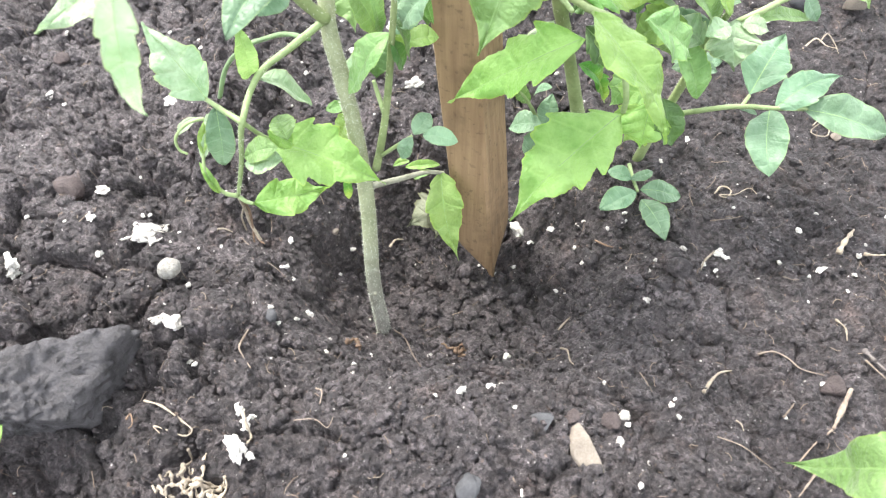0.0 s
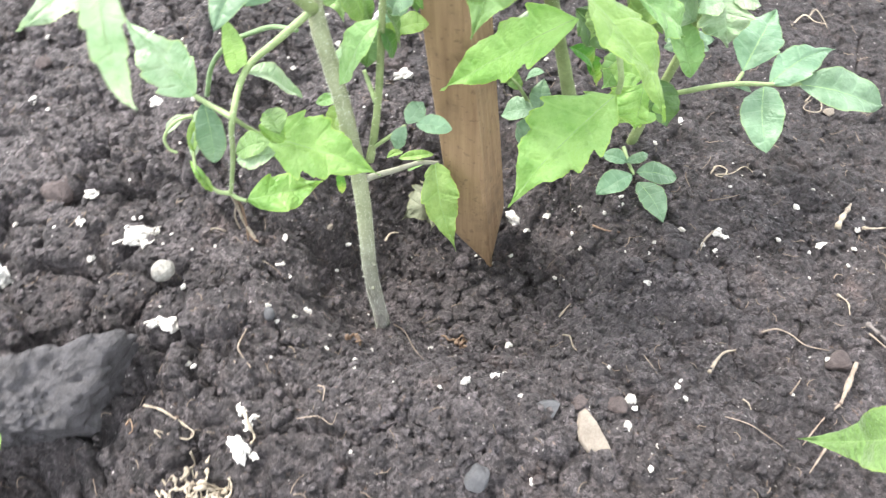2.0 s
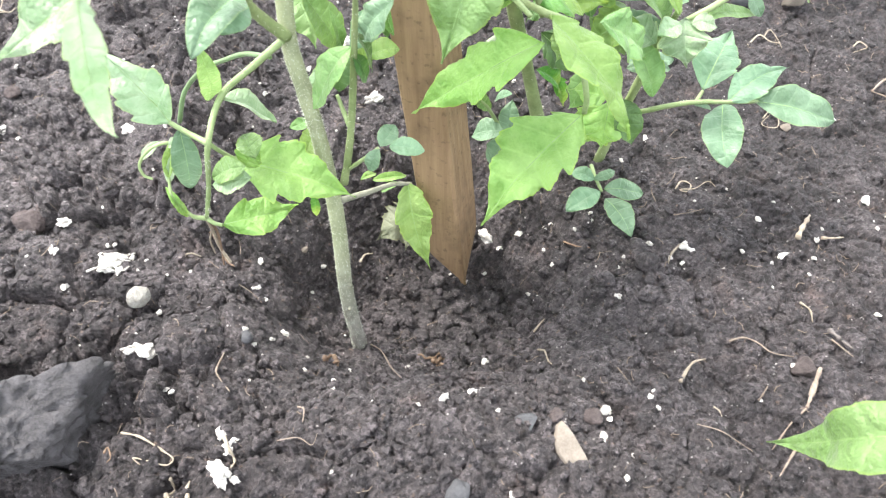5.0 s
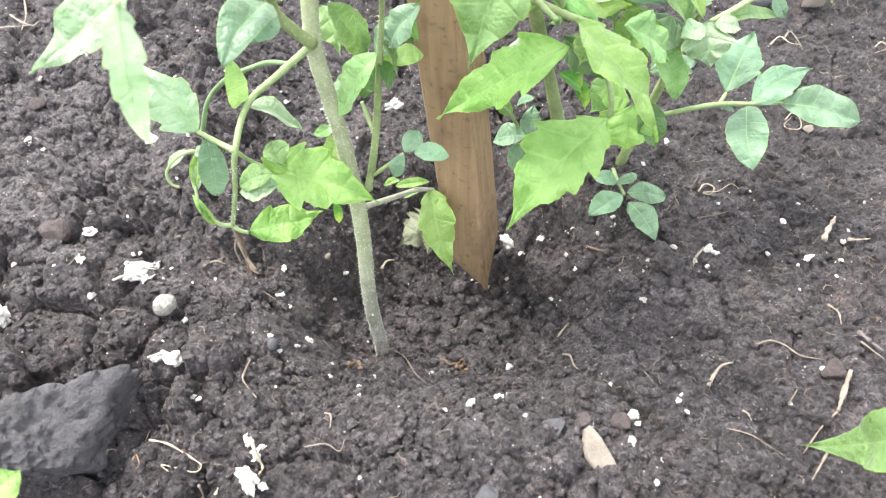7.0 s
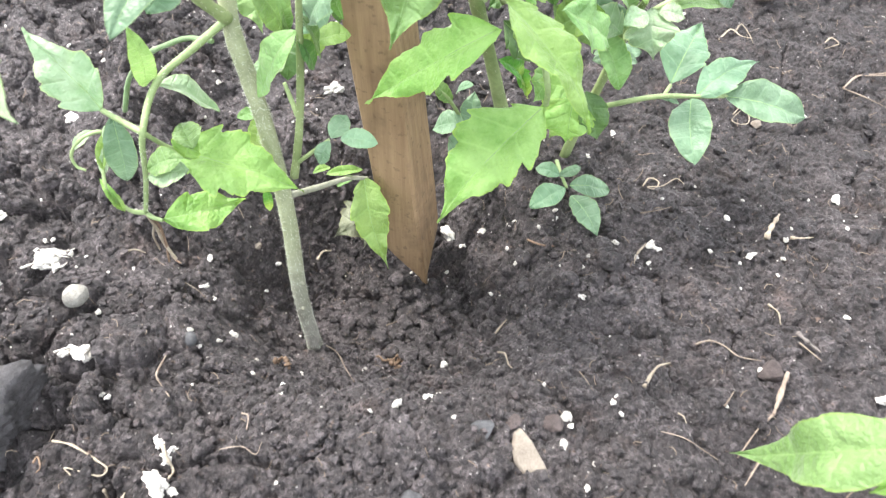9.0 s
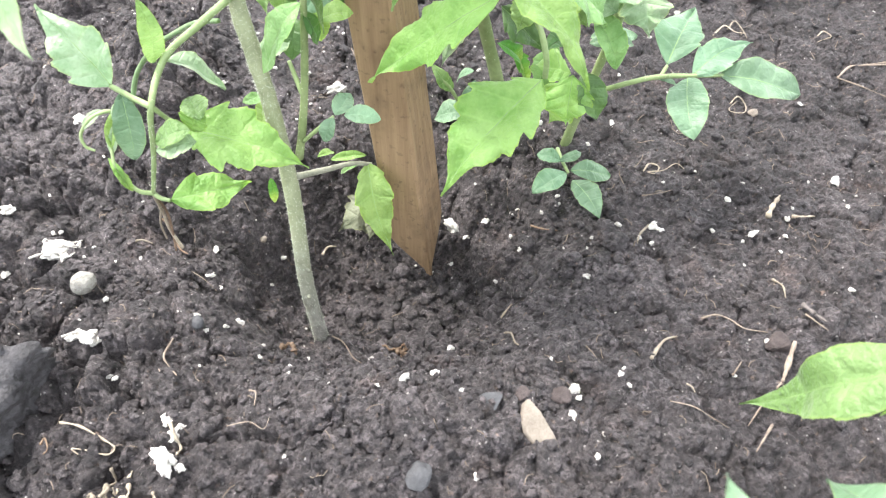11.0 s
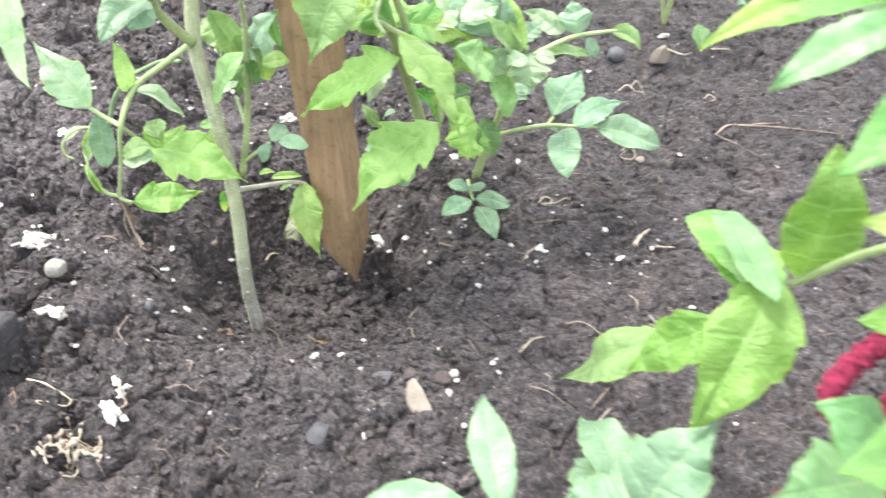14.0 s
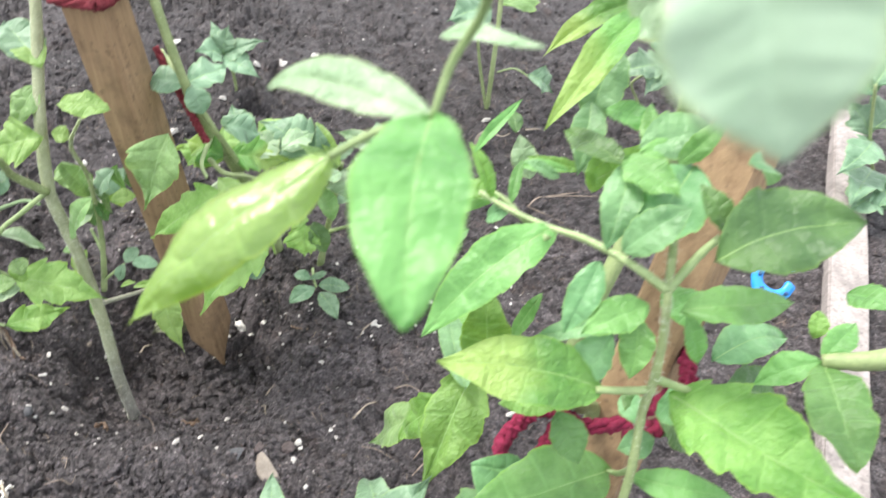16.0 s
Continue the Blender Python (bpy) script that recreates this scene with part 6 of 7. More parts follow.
leaf(tall, (0.2262, 0.0472, 0.3100), (0.2032, 0.0422, 0.3100), 0.0080, (0.06, -0.29, 0.96), LEAF_COOL, teeth=0.09)
leaf(tall, (0.2169, 0.0380, 0.3100), (0.2298, 0.0400, 0.3250), 0.0088, (-0.65, -0.44, 0.62), LEAF_COOL, teeth=0.09)
leaf(tall, (0.1871, 0.0163, 0.2920), (0.1747, 0.0037, 0.2740), 0.0102, (-0.45, -0.56, 0.70), LEAF_SHADE, teeth=0.09)
leaf(tall, (0.2000, 0.0029, 0.2850), (0.1784, 0.0001, 0.2780), 0.0115, (-0.26, -0.27, 0.93), LEAF_COOL, teeth=0.09)
leaf(tall, (0.1938, 0.0073, 0.2700), (0.1695, 0.0123, 0.2620), 0.0075, (-0.35, -0.23, 0.91), LEAF_SHADE, teeth=0.09)
leaf(tall, (0.1938, 0.0061, 0.2680), (0.1799, -0.0013, 0.2500), 0.0126, (-0.58, -0.48, 0.65), LEAF_SHADE, teeth=0.09)
leaf(tall, (0.1645, 0.0584, 0.2840), (0.1531, 0.0687, 0.2800), 0.0085, (-0.42, -0.12, 0.90), LEAF_LIME, teeth=0.10)
leaf(tall, (0.1691, 0.0495, 0.2850), (0.1629, 0.0553, 0.2750), 0.0090, (-0.85, 0.02, 0.53), LEAF_SHADE, teeth=0.09)
leaf(tall, (0.1685, 0.0491, 0.2880), (0.1755, 0.0637, 0.2950), 0.0045, (-0.16, -0.37, 0.92), LEAF_COOL, teeth=0.09)
leaf(tall, (0.1633, 0.0548, 0.2860), (0.1570, 0.0684, 0.3000), 0.0063, (0.00, -0.72, 0.70), LEAF_LIME, teeth=0.10, fold=0.4)
leaf(tall, (0.1575, 0.0622, 0.3000), (0.1768, 0.0770, 0.3100), 0.0039, (-0.16, -0.40, 0.90), LEAF_COOL, teeth=0.09, fold=0.4)
leaf(tall, (0.1726, 0.0499, 0.1900), (0.1706, 0.0637, 0.2320), 0.0209, (-0.31, -0.91, 0.28), LEAF_LIME, teeth=0.10)
leaf(tall, (0.1790, 0.0577, 0.1650), (0.1780, 0.1291, 0.1353), 0.0212, (-0.25, 0.37, 0.90), LEAF_LIME, teeth=0.10)
leaf(tall, (0.1838, 0.0399, 0.2500), (0.1775, 0.0430, 0.2200), 0.0062, (-0.87, -0.48, 0.14), LEAF_COOL, teeth=0.09)
leaf(tall, (0.1618, 0.0413, 0.1900), (0.1667, 0.0969, 0.1700), 0.0126, (-0.06, 0.34, 0.94), LEAF_SHADE, teeth=0.06)
leaf(tall, (0.2127, 0.0001, 0.3050), (0.2517, -0.0039, 0.3200), 0.0255, (-0.37, -0.26, 0.89), LEAF_DARK, teeth=0.10, lobes=5)
leaf(tall, (0.2220, 0.0095, 0.3060), (0.2155, 0.0227, 0.3150), 0.0097, (-0.14, -0.61, 0.78), LEAF_DARK, teeth=0.09)
leaf(tall, (0.2206, 0.0129, 0.3300), (0.2405, 0.0245, 0.3100), 0.0084, (0.68, 0.09, 0.73), LEAF_SHADE, teeth=0.09)
leaf(tall, (0.2067, -0.0028, 0.2880), (0.2418, -0.0061, 0.2900), 0.0125, (-0.08, -0.27, 0.96), LEAF_COOL, teeth=0.09)
leaf(tall, (0.2130, 0.0008, 0.2800), (0.2204, -0.0056, 0.2620), 0.0089, (0.12, -0.92, 0.38), LEAF_COOL, teeth=0.09)
leaf(tall, (0.2130, -0.0080, 0.2500), (0.2517, -0.0631, 0.2620), 0.0270, (-0.35, -0.02, 0.94), LEAF_LIME, teeth=0.17, lobes=6, bend=0.06)
leaf(tall, (0.2050, -0.0080, 0.2000), (0.1440, -0.0190, 0.2090), 0.0251, (0.17, -0.13, 0.98), LEAF_COOL, teeth=0.09, lobes=6, bend=0.08)
stalk(tall, [(0.2000, -0.0220, 0.2290), (0.2060, -0.0120, 0.2050), (0.2040, -0.0080, 0.2000)], 0.0012, 0.0010, STALK)
leaf(tall, (0.2023, -0.0217, 0.2220), (0.2327, -0.0364, 0.2250), 0.0115, (-0.18, -0.17, 0.97), LEAF_COOL, teeth=0.09)
leaf(tall, (0.2222, 0.0023, 0.2200), (0.2383, -0.0055, 0.2000), 0.0126, (0.42, -0.68, 0.60), LEAF_DARK, teeth=0.09)
leaf(tall, (0.2165, -0.0005, 0.2200), (0.2105, 0.0107, 0.2250), 0.0086, (-0.08, -0.44, 0.89), LEAF_DARK, teeth=0.09)
leaf(tall, (0.2281, 0.0051, 0.2200), (0.2343, 0.0071, 0.2250), 0.0088, (-0.53, -0.32, 0.79), LEAF_SHADE, teeth=0.09)
leaf(tall, (0.2268, 0.0037, 0.2000), (0.2473, 0.0031, 0.2000), 0.0075, (-0.01, -0.20, 0.98), LEAF_SHADE, teeth=0.09)
leaf(tall, (0.2530, 0.0077, 0.2200), (0.2870, 0.0076, 0.2000), 0.0218, (0.49, -0.27, 0.83), LEAF_DARK, teeth=0.10)
leaf(tall, (0.2478, 0.0146, 0.2300), (0.2915, 0.0269, 0.2200), 0.0167, (0.25, -0.10, 0.96), LEAF_SHADE, teeth=0.10)
leaf(tall, (0.2224, 0.0368, 0.3100), (0.1956, 0.0137, 0.2950), 0.0214, (-0.26, -0.30, 0.92), LEAF_SHADE, teeth=0.10)
leaf(tall, (0.2123, 0.0830, 0.3000), (0.2274, 0.0660, 0.3000), 0.0100, (-0.34, -0.30, 0.89), LEAF_COOL, teeth=0.09)
leaf(tall, (0.2073, 0.0470, 0.3100), (0.2326, 0.0449, 0.3150), 0.0161, (-0.21, -0.36, 0.91), LEAF_SHADE, teeth=0.09)
leaf(tall, (0.2051, 0.0181, 0.3000), (0.2221, 0.0249, 0.3050), 0.0082, (-0.17, -0.27, 0.95), LEAF_COOL, teeth=0.09)
leaf(tall, (0.2156, 0.1011, 0.2900), (0.2042, 0.0756, 0.2750), 0.0129, (-0.25, -0.41, 0.88), LEAF_SHADE, teeth=0.09)
leaf(tall, (0.1802, 0.0779, 0.2800), (0.1993, 0.0724, 0.2800), 0.0061, (-0.12, -0.40, 0.91), LEAF_COOL, teeth=0.09, fold=0.3)
leaf(tall, (0.1660, -0.0128, 0.1900), (0.1312, -0.0197, 0.1980), 0.0188, (0.24, -0.11, 0.96), LEAF_SHADE, teeth=0.15, lobes=3)
leaf(tall, (0.1660, -0.0128, 0.1900), (0.1527, 0.0008, 0.2040), 0.0126, (0.13, -0.65, 0.75), LEAF_SHADE, teeth=0.09, lobes=3)
leaf(tall, (0.1806, -0.0126, 0.1860), (0.1723, -0.0293, 0.1800), 0.0132, (-0.26, -0.21, 0.94), LEAF_SHADE, teeth=0.09)
leaf(tall, (0.1794, 0.0026, 0.1850), (0.1970, 0.0105, 0.1900), 0.0089, (-0.20, -0.18, 0.96), LEAF_SHADE, teeth=0.09)
leaf(tall, (0.1969, -0.0113, 0.1700), (0.2326, -0.0160, 0.1500), 0.0165, (0.43, -0.30, 0.85), LEAF_COOL, teeth=0.10)
stalk(tall, [(0.1660, -0.0128, 0.1900), (0.1741, -0.0114, 0.1880), (0.1869, -0.0115, 0.1900), (0.1943, -0.0137, 0.2000)], 0.0012, 0.0013, STALK)
stalk(tall, [(0.2987, -0.0102, 0.2568), (0.2896, -0.0059, 0.2501), (0.2794, -0.0000, 0.2440)], 0.0042, 0.0028, STEM)
leaf(tall, (0.2794, -0.0000, 0.2440), (0.2593, 0.0027, 0.2291), 0.0116, (-0.60, -0.17, 0.78), LEAF_COOL, teeth=0.09)
leaf(tall, (0.2796, 0.0007, 0.2446), (0.2963, 0.0098, 0.2510), 0.0117, (-0.27, -0.18, 0.95), LEAF_COOL, teeth=0.09)
leaf(tall, (0.2796, -0.0011, 0.2436), (0.2680, -0.0409, 0.2424), 0.0210, (-0.24, 0.04, 0.97), LEAF_COOL, teeth=0.06)
leaf(tall, (0.2846, 0.0117, 0.2411), (0.2877, 0.0189, 0.2487), 0.0080, (-0.46, -0.55, 0.70), LEAF_LIME, teeth=0.06)
stalk(tall, [(0.1900, -0.0200, 0.4000), (0.1620, -0.0550, 0.4350), (0.1328, -0.0694, 0.4293)], 0.0011, 0.0007, STALK)
leaf(tall, (0.1328, -0.0694, 0.4293), (0.1360, -0.0816, 0.4135), 0.0185, (-0.50, -0.60, 0.62), LEAF_MINT, teeth=0.08)
leaf(tall, (0.1890, 0.0081, 0.3881), (0.1867, 0.0353, 0.3624), 0.0209, (-0.99, -0.12, -0.04), LEAF_PALE, teeth=0.06)
leaf(tall, (0.3214, 0.0373, 0.2322), (0.3257, 0.0201, 0.2410), 0.0166, (-0.52, 0.28, 0.80), LEAF_COOL, teeth=0.09)
leaf(tall, (0.1772, 0.0022, 0.1881), (0.1547, 0.0045, 0.1972), 0.0119, (-0.30, -0.48, 0.82), LEAF_SHADE, teeth=0.08)
leaf(tall, (0.2114, 0.0103, 0.2229), (0.2141, -0.0045, 0.2225), 0.0112, (-0.30, -0.48, 0.82), LEAF_SHADE, teeth=0.08)
leaf(tall, (0.2230, -0.0028, 0.2095), (0.2088, -0.0026, 0.2054), 0.0125, (-0.30, -0.48, 0.82), LEAF_SHADE, teeth=0.08)
leaf(tall, (0.2190, 0.0003, 0.2301), (0.2243, -0.0151, 0.2404), 0.0152, (-0.30, -0.48, 0.82), LEAF_SHADE, teeth=0.08)
leaf(tall, (0.2071, -0.0273, 0.1984), (0.2012, -0.0488, 0.2053), 0.0184, (-0.30, -0.48, 0.82), LEAF_LIME, teeth=0.09)
leaf(tall, (0.2235, 0.1012, 0.2518), (0.2264, 0.1235, 0.2699), 0.0126, (-0.30, -0.48, 0.82), LEAF_PALE, teeth=0.09)
leaf(tall, (0.2048, 0.1177, 0.2375), (0.2001, 0.1305, 0.2536), 0.0118, (-0.30, -0.48, 0.82), LEAF_PALE, teeth=0.09)
leaf(tall, (0.2236, 0.0670, 0.2656), (0.2314, 0.0477, 0.2706), 0.0123, (-0.30, -0.48, 0.82), LEAF_SHADE, teeth=0.08)
leaf(tall, (0.2208, 0.1040, 0.2531), (0.1986, 0.1128, 0.2549), 0.0064, (-0.30, -0.48, 0.82), LEAF_LIME, teeth=0.09)
leaf(tall, (0.2169, 0.0851, 0.2627), (0.2377, 0.0724, 0.2941), 0.0111, (-0.30, -0.48, 0.82), LEAF_LIME, teeth=0.09)
leaf(tall, (0.2251, 0.0398, 0.2275), (0.1983, 0.0489, 0.2291), 0.0151, (-0.30, -0.48, 0.82), LEAF_SHADE, teeth=0.08)
leaf(tall, (0.2216, 0.0326, 0.2393), (0.2140, 0.0132, 0.2271), 0.0132, (-0.30, -0.48, 0.82), LEAF_COOL, teeth=0.09)
leaf(tall, (0.1922, 0.0179, 0.2137), (0.1680, 0.0217, 0.2085), 0.0116, (-0.30, -0.48, 0.82), LEAF_LIME, teeth=0.09)
leaf(tall, (0.2190, -0.0198, 0.2181), (0.2174, -0.0378, 0.2221), 0.0133, (-0.30, -0.48, 0.82), LEAF_COOL, teeth=0.09)
leaf(tall, (0.2101, -0.0382, 0.1898), (0.1943, -0.0499, 0.1880), 0.0158, (-0.30, -0.48, 0.82), LEAF_SHADE, teeth=0.08)
leaf(tall, (0.2347, 0.0398, 0.2460), (0.2378, 0.0173, 0.2462), 0.0144, (-0.30, -0.48, 0.82), LEAF_COOL, teeth=0.09)
leaf(tall, (0.2167, 0.0826, 0.2588), (0.2209, 0.0912, 0.2775), 0.0085, (-0.30, -0.48, 0.82), LEAF_LIME, teeth=0.09)

leaning = plant_at(0.210, 0.050, on_ground(0.210, 0.050), "tall leaning tomato plant with a thick pale stem beside a stake", "tomato plant")
stalk(leaning, [(0.2050, 0.0200, -0.0200), (0.2230, 0.0345, 0.1500), (0.2096, 0.0305, 0.1850), (0.1915, 0.0215, 0.2300), (0.2291, 0.0590, 0.3000), (0.2259, 0.0564, 0.3180), (0.2179, 0.0483, 0.3420), (0.2090, 0.0382, 0.3650), (0.1777, -0.0040, 0.4000)], 0.0036, 0.0028, STEM, "stem", fuzz=400)

sprout = plant_at(0.130, 0.000, on_ground(0.130, 0.000), "low tomato sprout with pale blue-green leaves", "tomato plant")
stalk(sprout, [(0.0717, -0.0037, 0.1530), (0.0795, -0.0036, 0.1540), (0.0893, -0.0058, 0.1500), (0.1027, -0.0046, 0.1300), (0.1265, 0.0028, 0.0900), (0.1350, -0.0200, -0.0100)], 0.0013, 0.0022, STALK, fuzz=60)
leaf(sprout, (0.0800, -0.0037, 0.1540), (0.0788, 0.0370, 0.1500), 0.0126, (-0.05, 0.10, 0.99), LEAF_BLUE, teeth=0.08, lobes=3)
leaf(sprout, (0.0725, -0.0038, 0.1530), (0.0363, 0.0041, 0.1420), 0.0173, (-0.31, -0.12, 0.94), LEAF_BLUE, teeth=0.08, lobes=3)
stalk(sprout, [(0.1230, -0.0005, 0.1400), (0.1302, 0.0013, 0.1100), (0.1350, -0.0200, -0.0100)], 0.0013, 0.0022, STALK)
leaf(sprout, (0.1232, 0.0025, 0.1400), (0.1216, 0.0464, 0.1123), 0.0173, (-0.17, 0.52, 0.84), LEAF_BLUE, teeth=0.1)
leaf(sprout, (0.1229, -0.0013, 0.1420), (0.1432, 0.0145, 0.1720), 0.0226, (-0.54, -0.53, 0.65), LEAF_BLUE, teeth=0.2, lobes=4)
leaf(sprout, (0.1221, -0.0004, 0.1400), (0.1011, 0.0087, 0.1280), 0.0174, (-0.50, -0.02, 0.86), LEAF_BLUE, teeth=0.15)
leaf(sprout, (0.1196, 0.0017, 0.1400), (0.1126, 0.0267, 0.1200), 0.0188, (-0.36, 0.52, 0.77), LEAF_BLUE, teeth=0.2, lobes=4)
leaf(sprout, (0.1170, -0.0020, 0.1400), (0.1029, -0.0027, 0.1300), 0.0160, (-0.56, -0.22, 0.80), LEAF_BLUE, teeth=0.1)
leaf(sprout, (0.0718, -0.0036, 0.1500), (0.0630, -0.0039, 0.1400), 0.0075, (-0.72, -0.28, 0.64), LEAF_BLUE, teeth=0.1)

neighbour = plant_at(-0.200, 0.000, on_ground(-0.200, 0.000), "tomato plant at the edge of the bed", "tomato plant")
stalk(neighbour, [(-0.2000, 0.0000, -0.0200), (-0.1850, 0.0200, 0.1000), (-0.1365, 0.0625, 0.1300)], 0.0030, 0.0014, STEM, "stem")
leaf(neighbour, (-0.1365, 0.0625, 0.1300), (-0.1293, 0.0809, 0.1200), 0.0118, (0.45, 0.28, 0.85), LEAF_BRIGHT, teeth=0.1)

farther = plant_at(0.313, 0.502, on_ground(0.313, 0.502), "small tomato plant further back in the bed", "tomato plant")
stalk(farther, [(0.3135, 0.5021, -0.0200), (0.3124, 0.5053, 0.0000), (0.3119, 0.5055, 0.0500), (0.3187, 0.5288, 0.1000), (0.3202, 0.5399, 0.1300)], 0.0028, 0.0024, STEM, "stem")
stalk(farther, [(0.3112, 0.5054, 0.0000), (0.3014, 0.5143, 0.0450), (0.2959, 0.5213, 0.0800)], 0.0018, 0.0014, STEM, "side_shoot")
stalk(farther, [(0.3145, 0.4968, 0.0500), (0.3310, 0.4940, 0.0550), (0.3450, 0.4873, 0.0500)], 0.0010, 0.0008, STALK)
leaf(farther, (0.3447, 0.4873, 0.0520), (0.3743, 0.4845, 0.0300), 0.0241, (0.44, -0.59, 0.68), LEAF_BLUE, teeth=0.15)
leaf(farther, (0.3281, 0.4471, 0.0100), (0.3275, 0.4723, 0.0200), 0.0154, (-0.15, -0.37, 0.92), LEAF_DARK, teeth=0.1)
leaf(farther, (0.3100, 0.5292, 0.1000), (0.2594, 0.5092, 0.1000), 0.0351, (0.14, -0.36, 0.92), LEAF_BLUE, teeth=0.15)
leaf(farther, (0.3218, 0.5403, 0.1000), (0.3739, 0.5625, 0.1000), 0.0372, (0.14, -0.34, 0.93), LEAF, teeth=0.15)

seedling = plant_at(0.052, 0.549, on_ground(0.052, 0.549), "small bluish tomato seedling further back", "tomato plant")
stalk(seedling, [(0.0523, 0.5494, -0.0200), (0.0523, 0.5546, 0.0000), (0.0502, 0.5557, 0.0300), (0.0437, 0.5582, 0.0450)], 0.0018, 0.0014, STEM, "stem")
leaf(seedling, (0.0437, 0.5550, 0.0450), (0.0343, 0.5810, 0.0700), 0.0136, (0.11, -0.67, 0.74), LEAF_BLUE, teeth=0.15)
leaf(seedling, (0.0437, 0.5550, 0.0450), (0.0523, 0.5688, 0.0700), 0.0208, (-0.15, -0.84, 0.52), LEAF_BLUE, teeth=0.15)
leaf(seedling, (0.0437, 0.5550, 0.0450), (0.0894, 0.5548, 0.0600), 0.0158, (-0.28, -0.47, 0.84), LEAF_BLUE, teeth=0.15)
leaf(seedling, (0.0437, 0.5550, 0.0450), (0.0789, 0.5249, 0.0350), 0.0217, (-0.06, -0.37, 0.93), LEAF_BLUE, teeth=0.15)
leaf(seedling, (0.0437, 0.5550, 0.0450), (0.0192, 0.5398, 0.0600), 0.0242, (0.60, -0.21, 0.77), LEAF_BLUE, teeth=0.15)
leaf(seedling, (0.0437, 0.5550, 0.0450), (0.0689, 0.5482, 0.0500), 0.0183, (-0.28, -0.38, 0.88), LEAF_BLUE, teeth=0.15)

back_plant = plant_at(0.481, 0.493, on_ground(0.481, 0.493), "leafy tomato plant further back beyond the stake", "tomato plant")
stalk(back_plant, [(0.4809, 0.4934, -0.0200), (0.4864, 0.5017, 0.0000), (0.4709, 0.4985, 0.0300), (0.5018, 0.4924, 0.0500), (0.5281, 0.4855, 0.0600)], 0.0018, 0.0012, STEM, "stem")
leaf(back_plant, (0.4995, 0.4948, 0.0500), (0.4334, 0.4917, 0.0500), 0.0318, (0.02, -0.39, 0.92), LEAF_BLUE, teeth=0.25)
leaf(back_plant, (0.5091, 0.5088, 0.0500), (0.5152, 0.5422, 0.0600), 0.0295, (-0.23, -0.24, 0.94), LEAF_BLUE, teeth=0.25)
leaf(back_plant, (0.5059, 0.4944, 0.0500), (0.4675, 0.4624, 0.0350), 0.0294, (-0.13, -0.29, 0.95), LEAF_BLUE, teeth=0.25)
leaf(back_plant, (0.5082, 0.4920, 0.0500), (0.5295, 0.4733, 0.0400), 0.0261, (-0.09, -0.55, 0.83), LEAF_BLUE, teeth=0.25)
leaf(back_plant, (0.5118, 0.4892, 0.0550), (0.5546, 0.5124, 0.0600), 0.0265, (0.02, -0.24, 0.97), LEAF_BLUE, teeth=0.25)

edge_plant = plant_at(0.677, 0.338, on_ground(0.677, 0.338), "tomato plant at the far edge of the bed", "tomato plant")
stalk(edge_plant, [(0.6766, 0.3378, -0.0200), (0.6855, 0.3457, 0.0000), (0.6416, 0.3378, 0.0600), (0.6168, 0.3440, 0.1200)], 0.0020, 0.0015, STEM, "stem")
leaf(edge_plant, (0.6445, 0.3375, 0.0600), (0.5884, 0.3050, 0.0500), 0.0306, (-0.09, -0.15, 0.98), LEAF_BLUE, teeth=0.25)
leaf(edge_plant, (0.6474, 0.3462, 0.0600), (0.6304, 0.3751, 0.0800), 0.0318, (-0.20, -0.63, 0.75), LEAF_BLUE, teeth=0.25)
leaf(edge_plant, (0.6419, 0.3422, 0.0700), (0.6844, 0.3612, 0.0800), 0.0385, (-0.14, -0.21, 0.97), LEAF_BLUE, teeth=0.25)
leaf(edge_plant, (0.6359, 0.3545, 0.1000), (0.6284, 0.3971, 0.1100), 0.0288, (-0.36, -0.27, 0.89), LEAF_BLUE, teeth=0.25)
leaf(edge_plant, (0.6326, 0.3582, 0.1100), (0.6796, 0.3975, 0.1200), 0.0293, (-0.11, -0.12, 0.99), LEAF_BLUE, teeth=0.25)
leaf(edge_plant, (0.6572, 0.3304, 0.0300), (0.5948, 0.2800, 0.0300), 0.0372, (-0.00, 0.00, 1.00), LEAF_BLUE, teeth=0.25)
leaf(edge_plant, (0.6436, 0.3064, 0.0300), (0.6511, 0.2736, 0.0300), 0.0375, (-0.40, -0.09, 0.91), LEAF_BLUE, teeth=0.25)
leaf(edge_plant, (0.6458, 0.3012, 0.0200), (0.6019, 0.2823, 0.0200), 0.0370, (0.05, -0.11, 0.99), LEAF_BLUE, teeth=0.25)

# ---- scattered granules and crumbs ----
for _ in range(170):
    gx_, gy_ = PICK.uniform(-0.33, 0.60), PICK.uniform(0.05, 0.85)
    granule(gx_, gy_, PICK.choice((0.0006, 0.0008, 0.0010, 0.0013, 0.0017)))


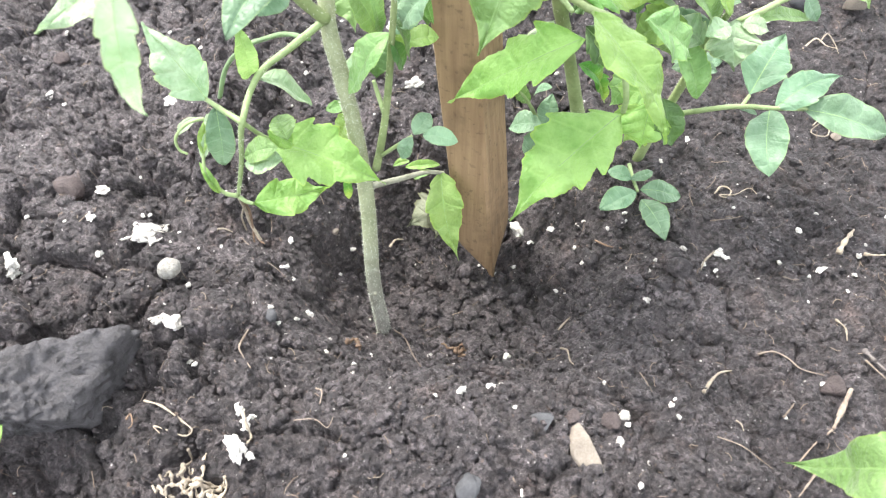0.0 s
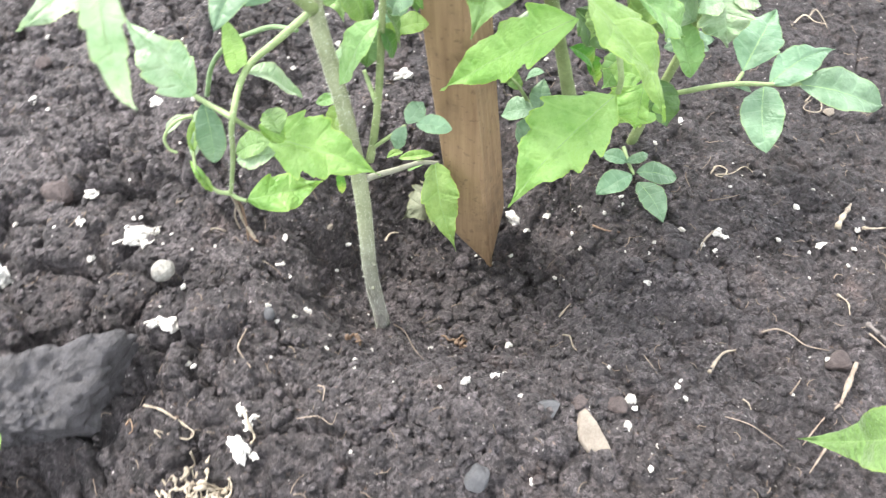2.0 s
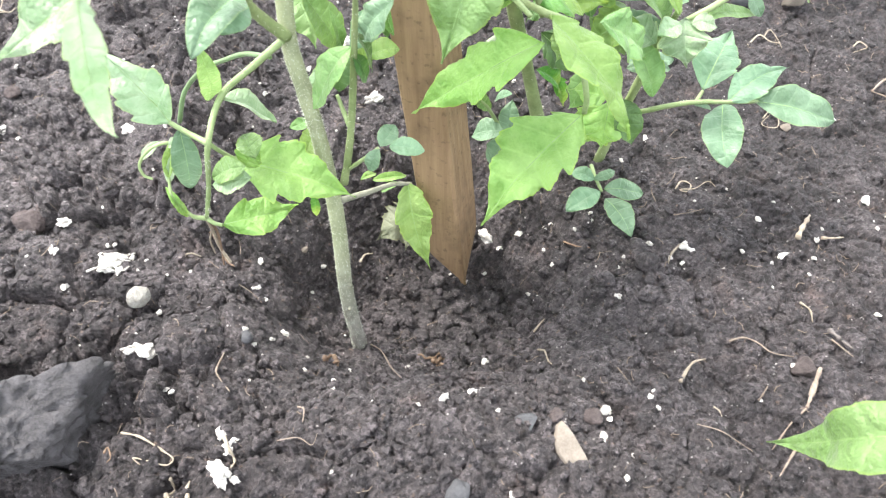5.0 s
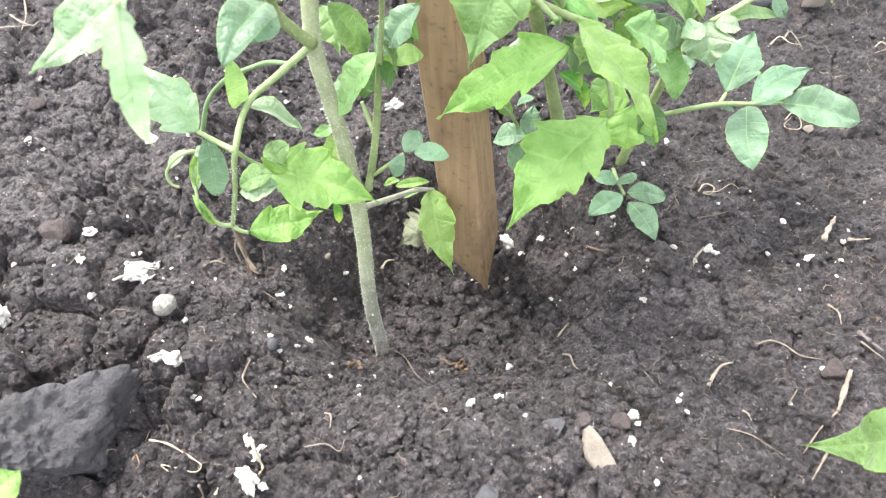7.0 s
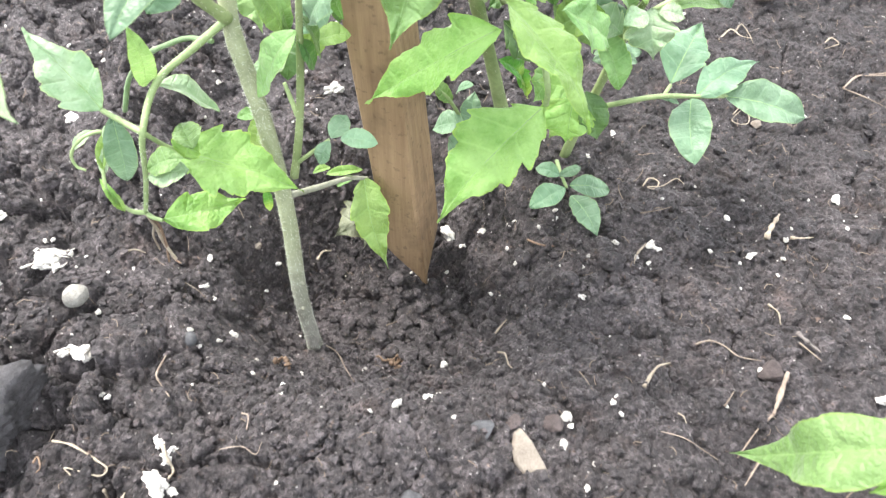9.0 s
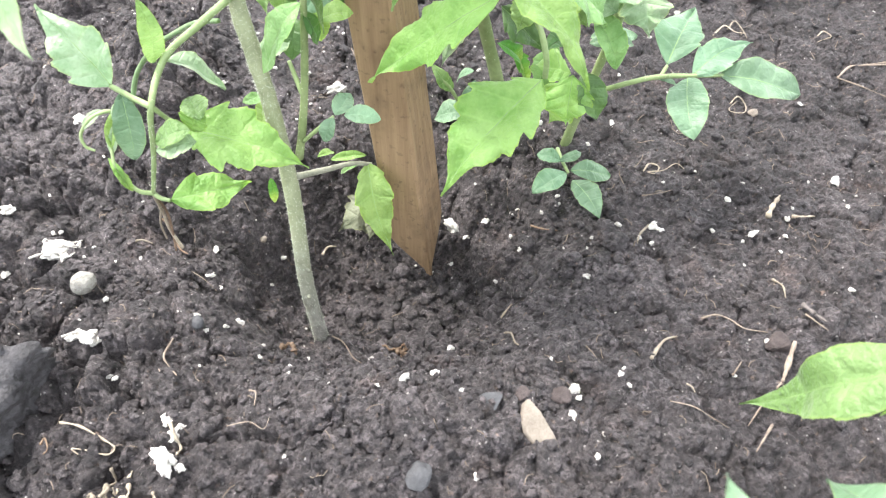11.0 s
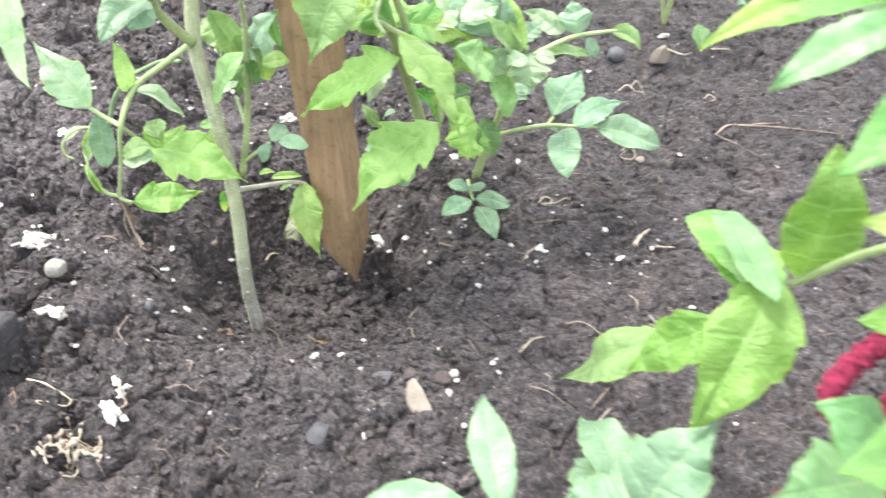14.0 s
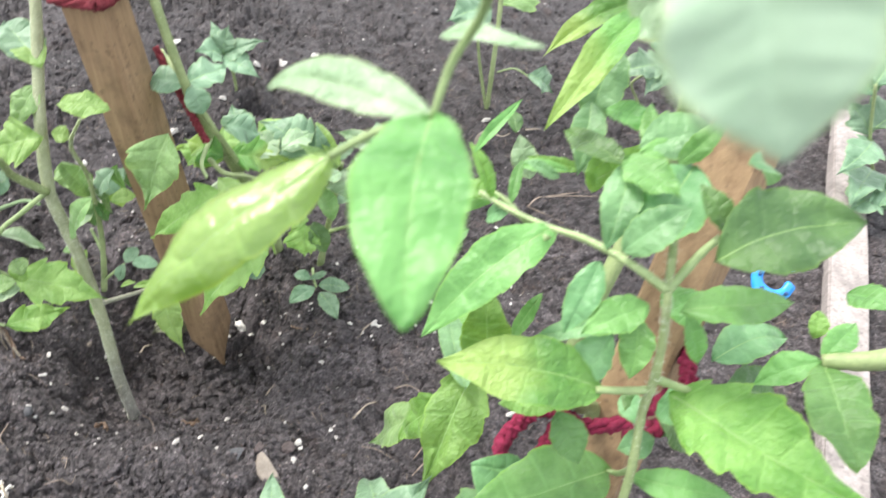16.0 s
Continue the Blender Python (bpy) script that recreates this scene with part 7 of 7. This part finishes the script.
def perlite_dust(clusters, seed):
    """Fine white grains strewn in loose clusters, too many to tell apart."""
    rng = np.random.default_rng(seed)
    me = GRANULES[1]
    base = np.zeros(len(me.vertices) * 3)
    me.vertices.foreach_get("co", base)
    tri = np.zeros(len(me.polygons) * 3, np.int32)
    me.polygons.foreach_get("vertices", tri)
    base, tri, co_all, tri_all = base.reshape(-1, 3), tri.reshape(-1, 3), [], []
    for cx, cy, sx, sy, many in clusters:
        for x, y in zip(rng.normal(cx, sx, many), rng.normal(cy, sy, many)):
            r, a = rng.choice((0.0006, 0.0008, 0.0011, 0.0015)), rng.uniform(0, 6.28)
            turn = np.array([[np.cos(a), -np.sin(a), 0], [np.sin(a), np.cos(a), 0], [0, 0, 1]])
            tri_all.append(tri + len(base) * len(co_all))
            co_all.append(base * r @ turn.T + (x, y, on_ground(x, y) + r * 0.4))
    return big_mesh("perlite_dust", np.concatenate(co_all), np.concatenate(tri_all), PERLITE_FINE)


CLUSTERS = ((-0.06, 0.42, 0.07, 0.08, 80), (0.16, 0.24, 0.07, 0.035, 34), (0.06, 0.265, 0.03, 0.02, 18), (-0.16, 0.24, 0.05, 0.05, 30), (0.2, 0.7, 0.15, 0.12, 60))
tagged(new("perlite_dust", perlite_dust(CLUSTERS, 6)), "fine white perlite grains strewn over the soil", "perlite", kind="stuff")


def crumbs(count, seed, least, span, power, wide, name):
    """Loose crumbs of earth strewn over the ground, thick in the hollow and on its rim, thin on the smooth side."""
    rng = np.random.default_rng(seed)
    kinds = []
    for k in range(8):
        me = blob("crumb", SOIL, 500 + k, 1 if least < 0.001 else 3, 0.8, 0.6, (1, 0.9, 0.75), 0.5, least > 0.001)
        v = np.zeros(len(me.vertices) * 3)
        me.vertices.foreach_get("co", v)
        t = np.zeros(len(me.polygons) * 3, np.int32)
        me.polygons.foreach_get("vertices", t)
        kinds.append((v.reshape(-1, 3), t.reshape(-1, 3)))
        bpy.data.meshes.remove(me)
    x, y = rng.uniform(-0.36, 0.75, count * 4), rng.uniform(0.05, 0.95, count * 4)
    hollow = np.exp(-(((x - (0.0 if wide == 1 else 0.05)) / (0.16 * wide)) ** 2 + ((y - 0.21) / (0.13 * wide)) ** 2))
    keep = rng.random(count * 4) < 0.22 * wide**4 + 0.78 * hollow + (wide == 1) * (0.15 * (x < 0.0) - 0.08 * (x > 0.12))
    x, y = x[keep][:count], y[keep][:count]
    r = least + span * rng.random(len(x)) ** power
    z = ground_height(x, y) + r * (0.15 if least < 0.001 else 0.55)
    all_v, all_f, at = [], [], 0
    for i in range(len(x)):
        v, f = kinds[i % 8]
        a, b = rng.uniform(0, 6.28), rng.uniform(-0.6, 0.6)
        ca, sa, cb, sb = np.cos(a), np.sin(a), np.cos(b), np.sin(b)
        m = np.array([[ca, -sa * cb, sa * sb], [sa, ca * cb, -ca * sb], [0, sb, cb]])
        all_v.append(v * r[i] @ m.T + (x[i], y[i], z[i]))
        all_f.append(f + at)
        at += len(v)
    return big_mesh(name, np.concatenate(all_v), np.concatenate(all_f), SOIL, False)


tagged(new("soil_crumbs", crumbs(34000, 4, 0.0006, 0.0030, 4, 1.0, "soil_crumbs")), "loose dark crumbs of earth strewn over the soil", "soil", kind="stuff")
for _ in range(150):
    px_, py_ = PICK.gauss(0.052, 0.034), PICK.gauss(0.214, 0.020)
    if py_ > 0.182 and math.hypot(px_ + 0.034, py_ - 0.2135) > 0.012 and math.hypot(px_ - 0.008, py_ - 0.186) > 0.014:
        clod(px_, py_, 0.0024 + 0.0040 * PICK.random() ** 1.5, 0.42, LUMPS)


def fibres(count, seed):
    """Hair-fine rootlets and straw dust lying on the soil."""
    rng = np.random.default_rng(seed)
    x, y, a = rng.uniform(-0.33, 0.5, count), rng.uniform(0.06, 0.6, count), rng.uniform(0, 6.3, count)
    size, r, bend = rng.uniform(0.003, 0.011, count), rng.uniform(0.0001, 0.00028, count), rng.uniform(-0.5, 0.5, count)
    rows = []
    for s in range(5):
        h = ground_height(x, y) + 0.0007
        side = np.stack([-np.sin(a) * r, np.cos(a) * r, 0 * r], 1)
        p = np.stack([x, y, h], 1)
        rows.append(np.stack([p + side, p - side, p + np.stack([0 * r, 0 * r, r * 1.6], 1)], 1))
        x, y, a = x + np.cos(a) * size / 4, y + np.sin(a) * size / 4, a + bend
    co = np.stack(rows, 1).reshape(-1, 3)
    k = (np.arange(count)[:, None] * 15 + np.arange(4)[None] * 3).reshape(-1, 1)
    return big_mesh("soil_fibres", co, np.concatenate([k + (0, 3, 5, 2), k + (2, 5, 4, 1)]), ROOT)


tagged(new("soil_fibres", fibres(1000, 9)), "hair-fine pale rootlets strewn over the soil", "roots", kind="stuff")
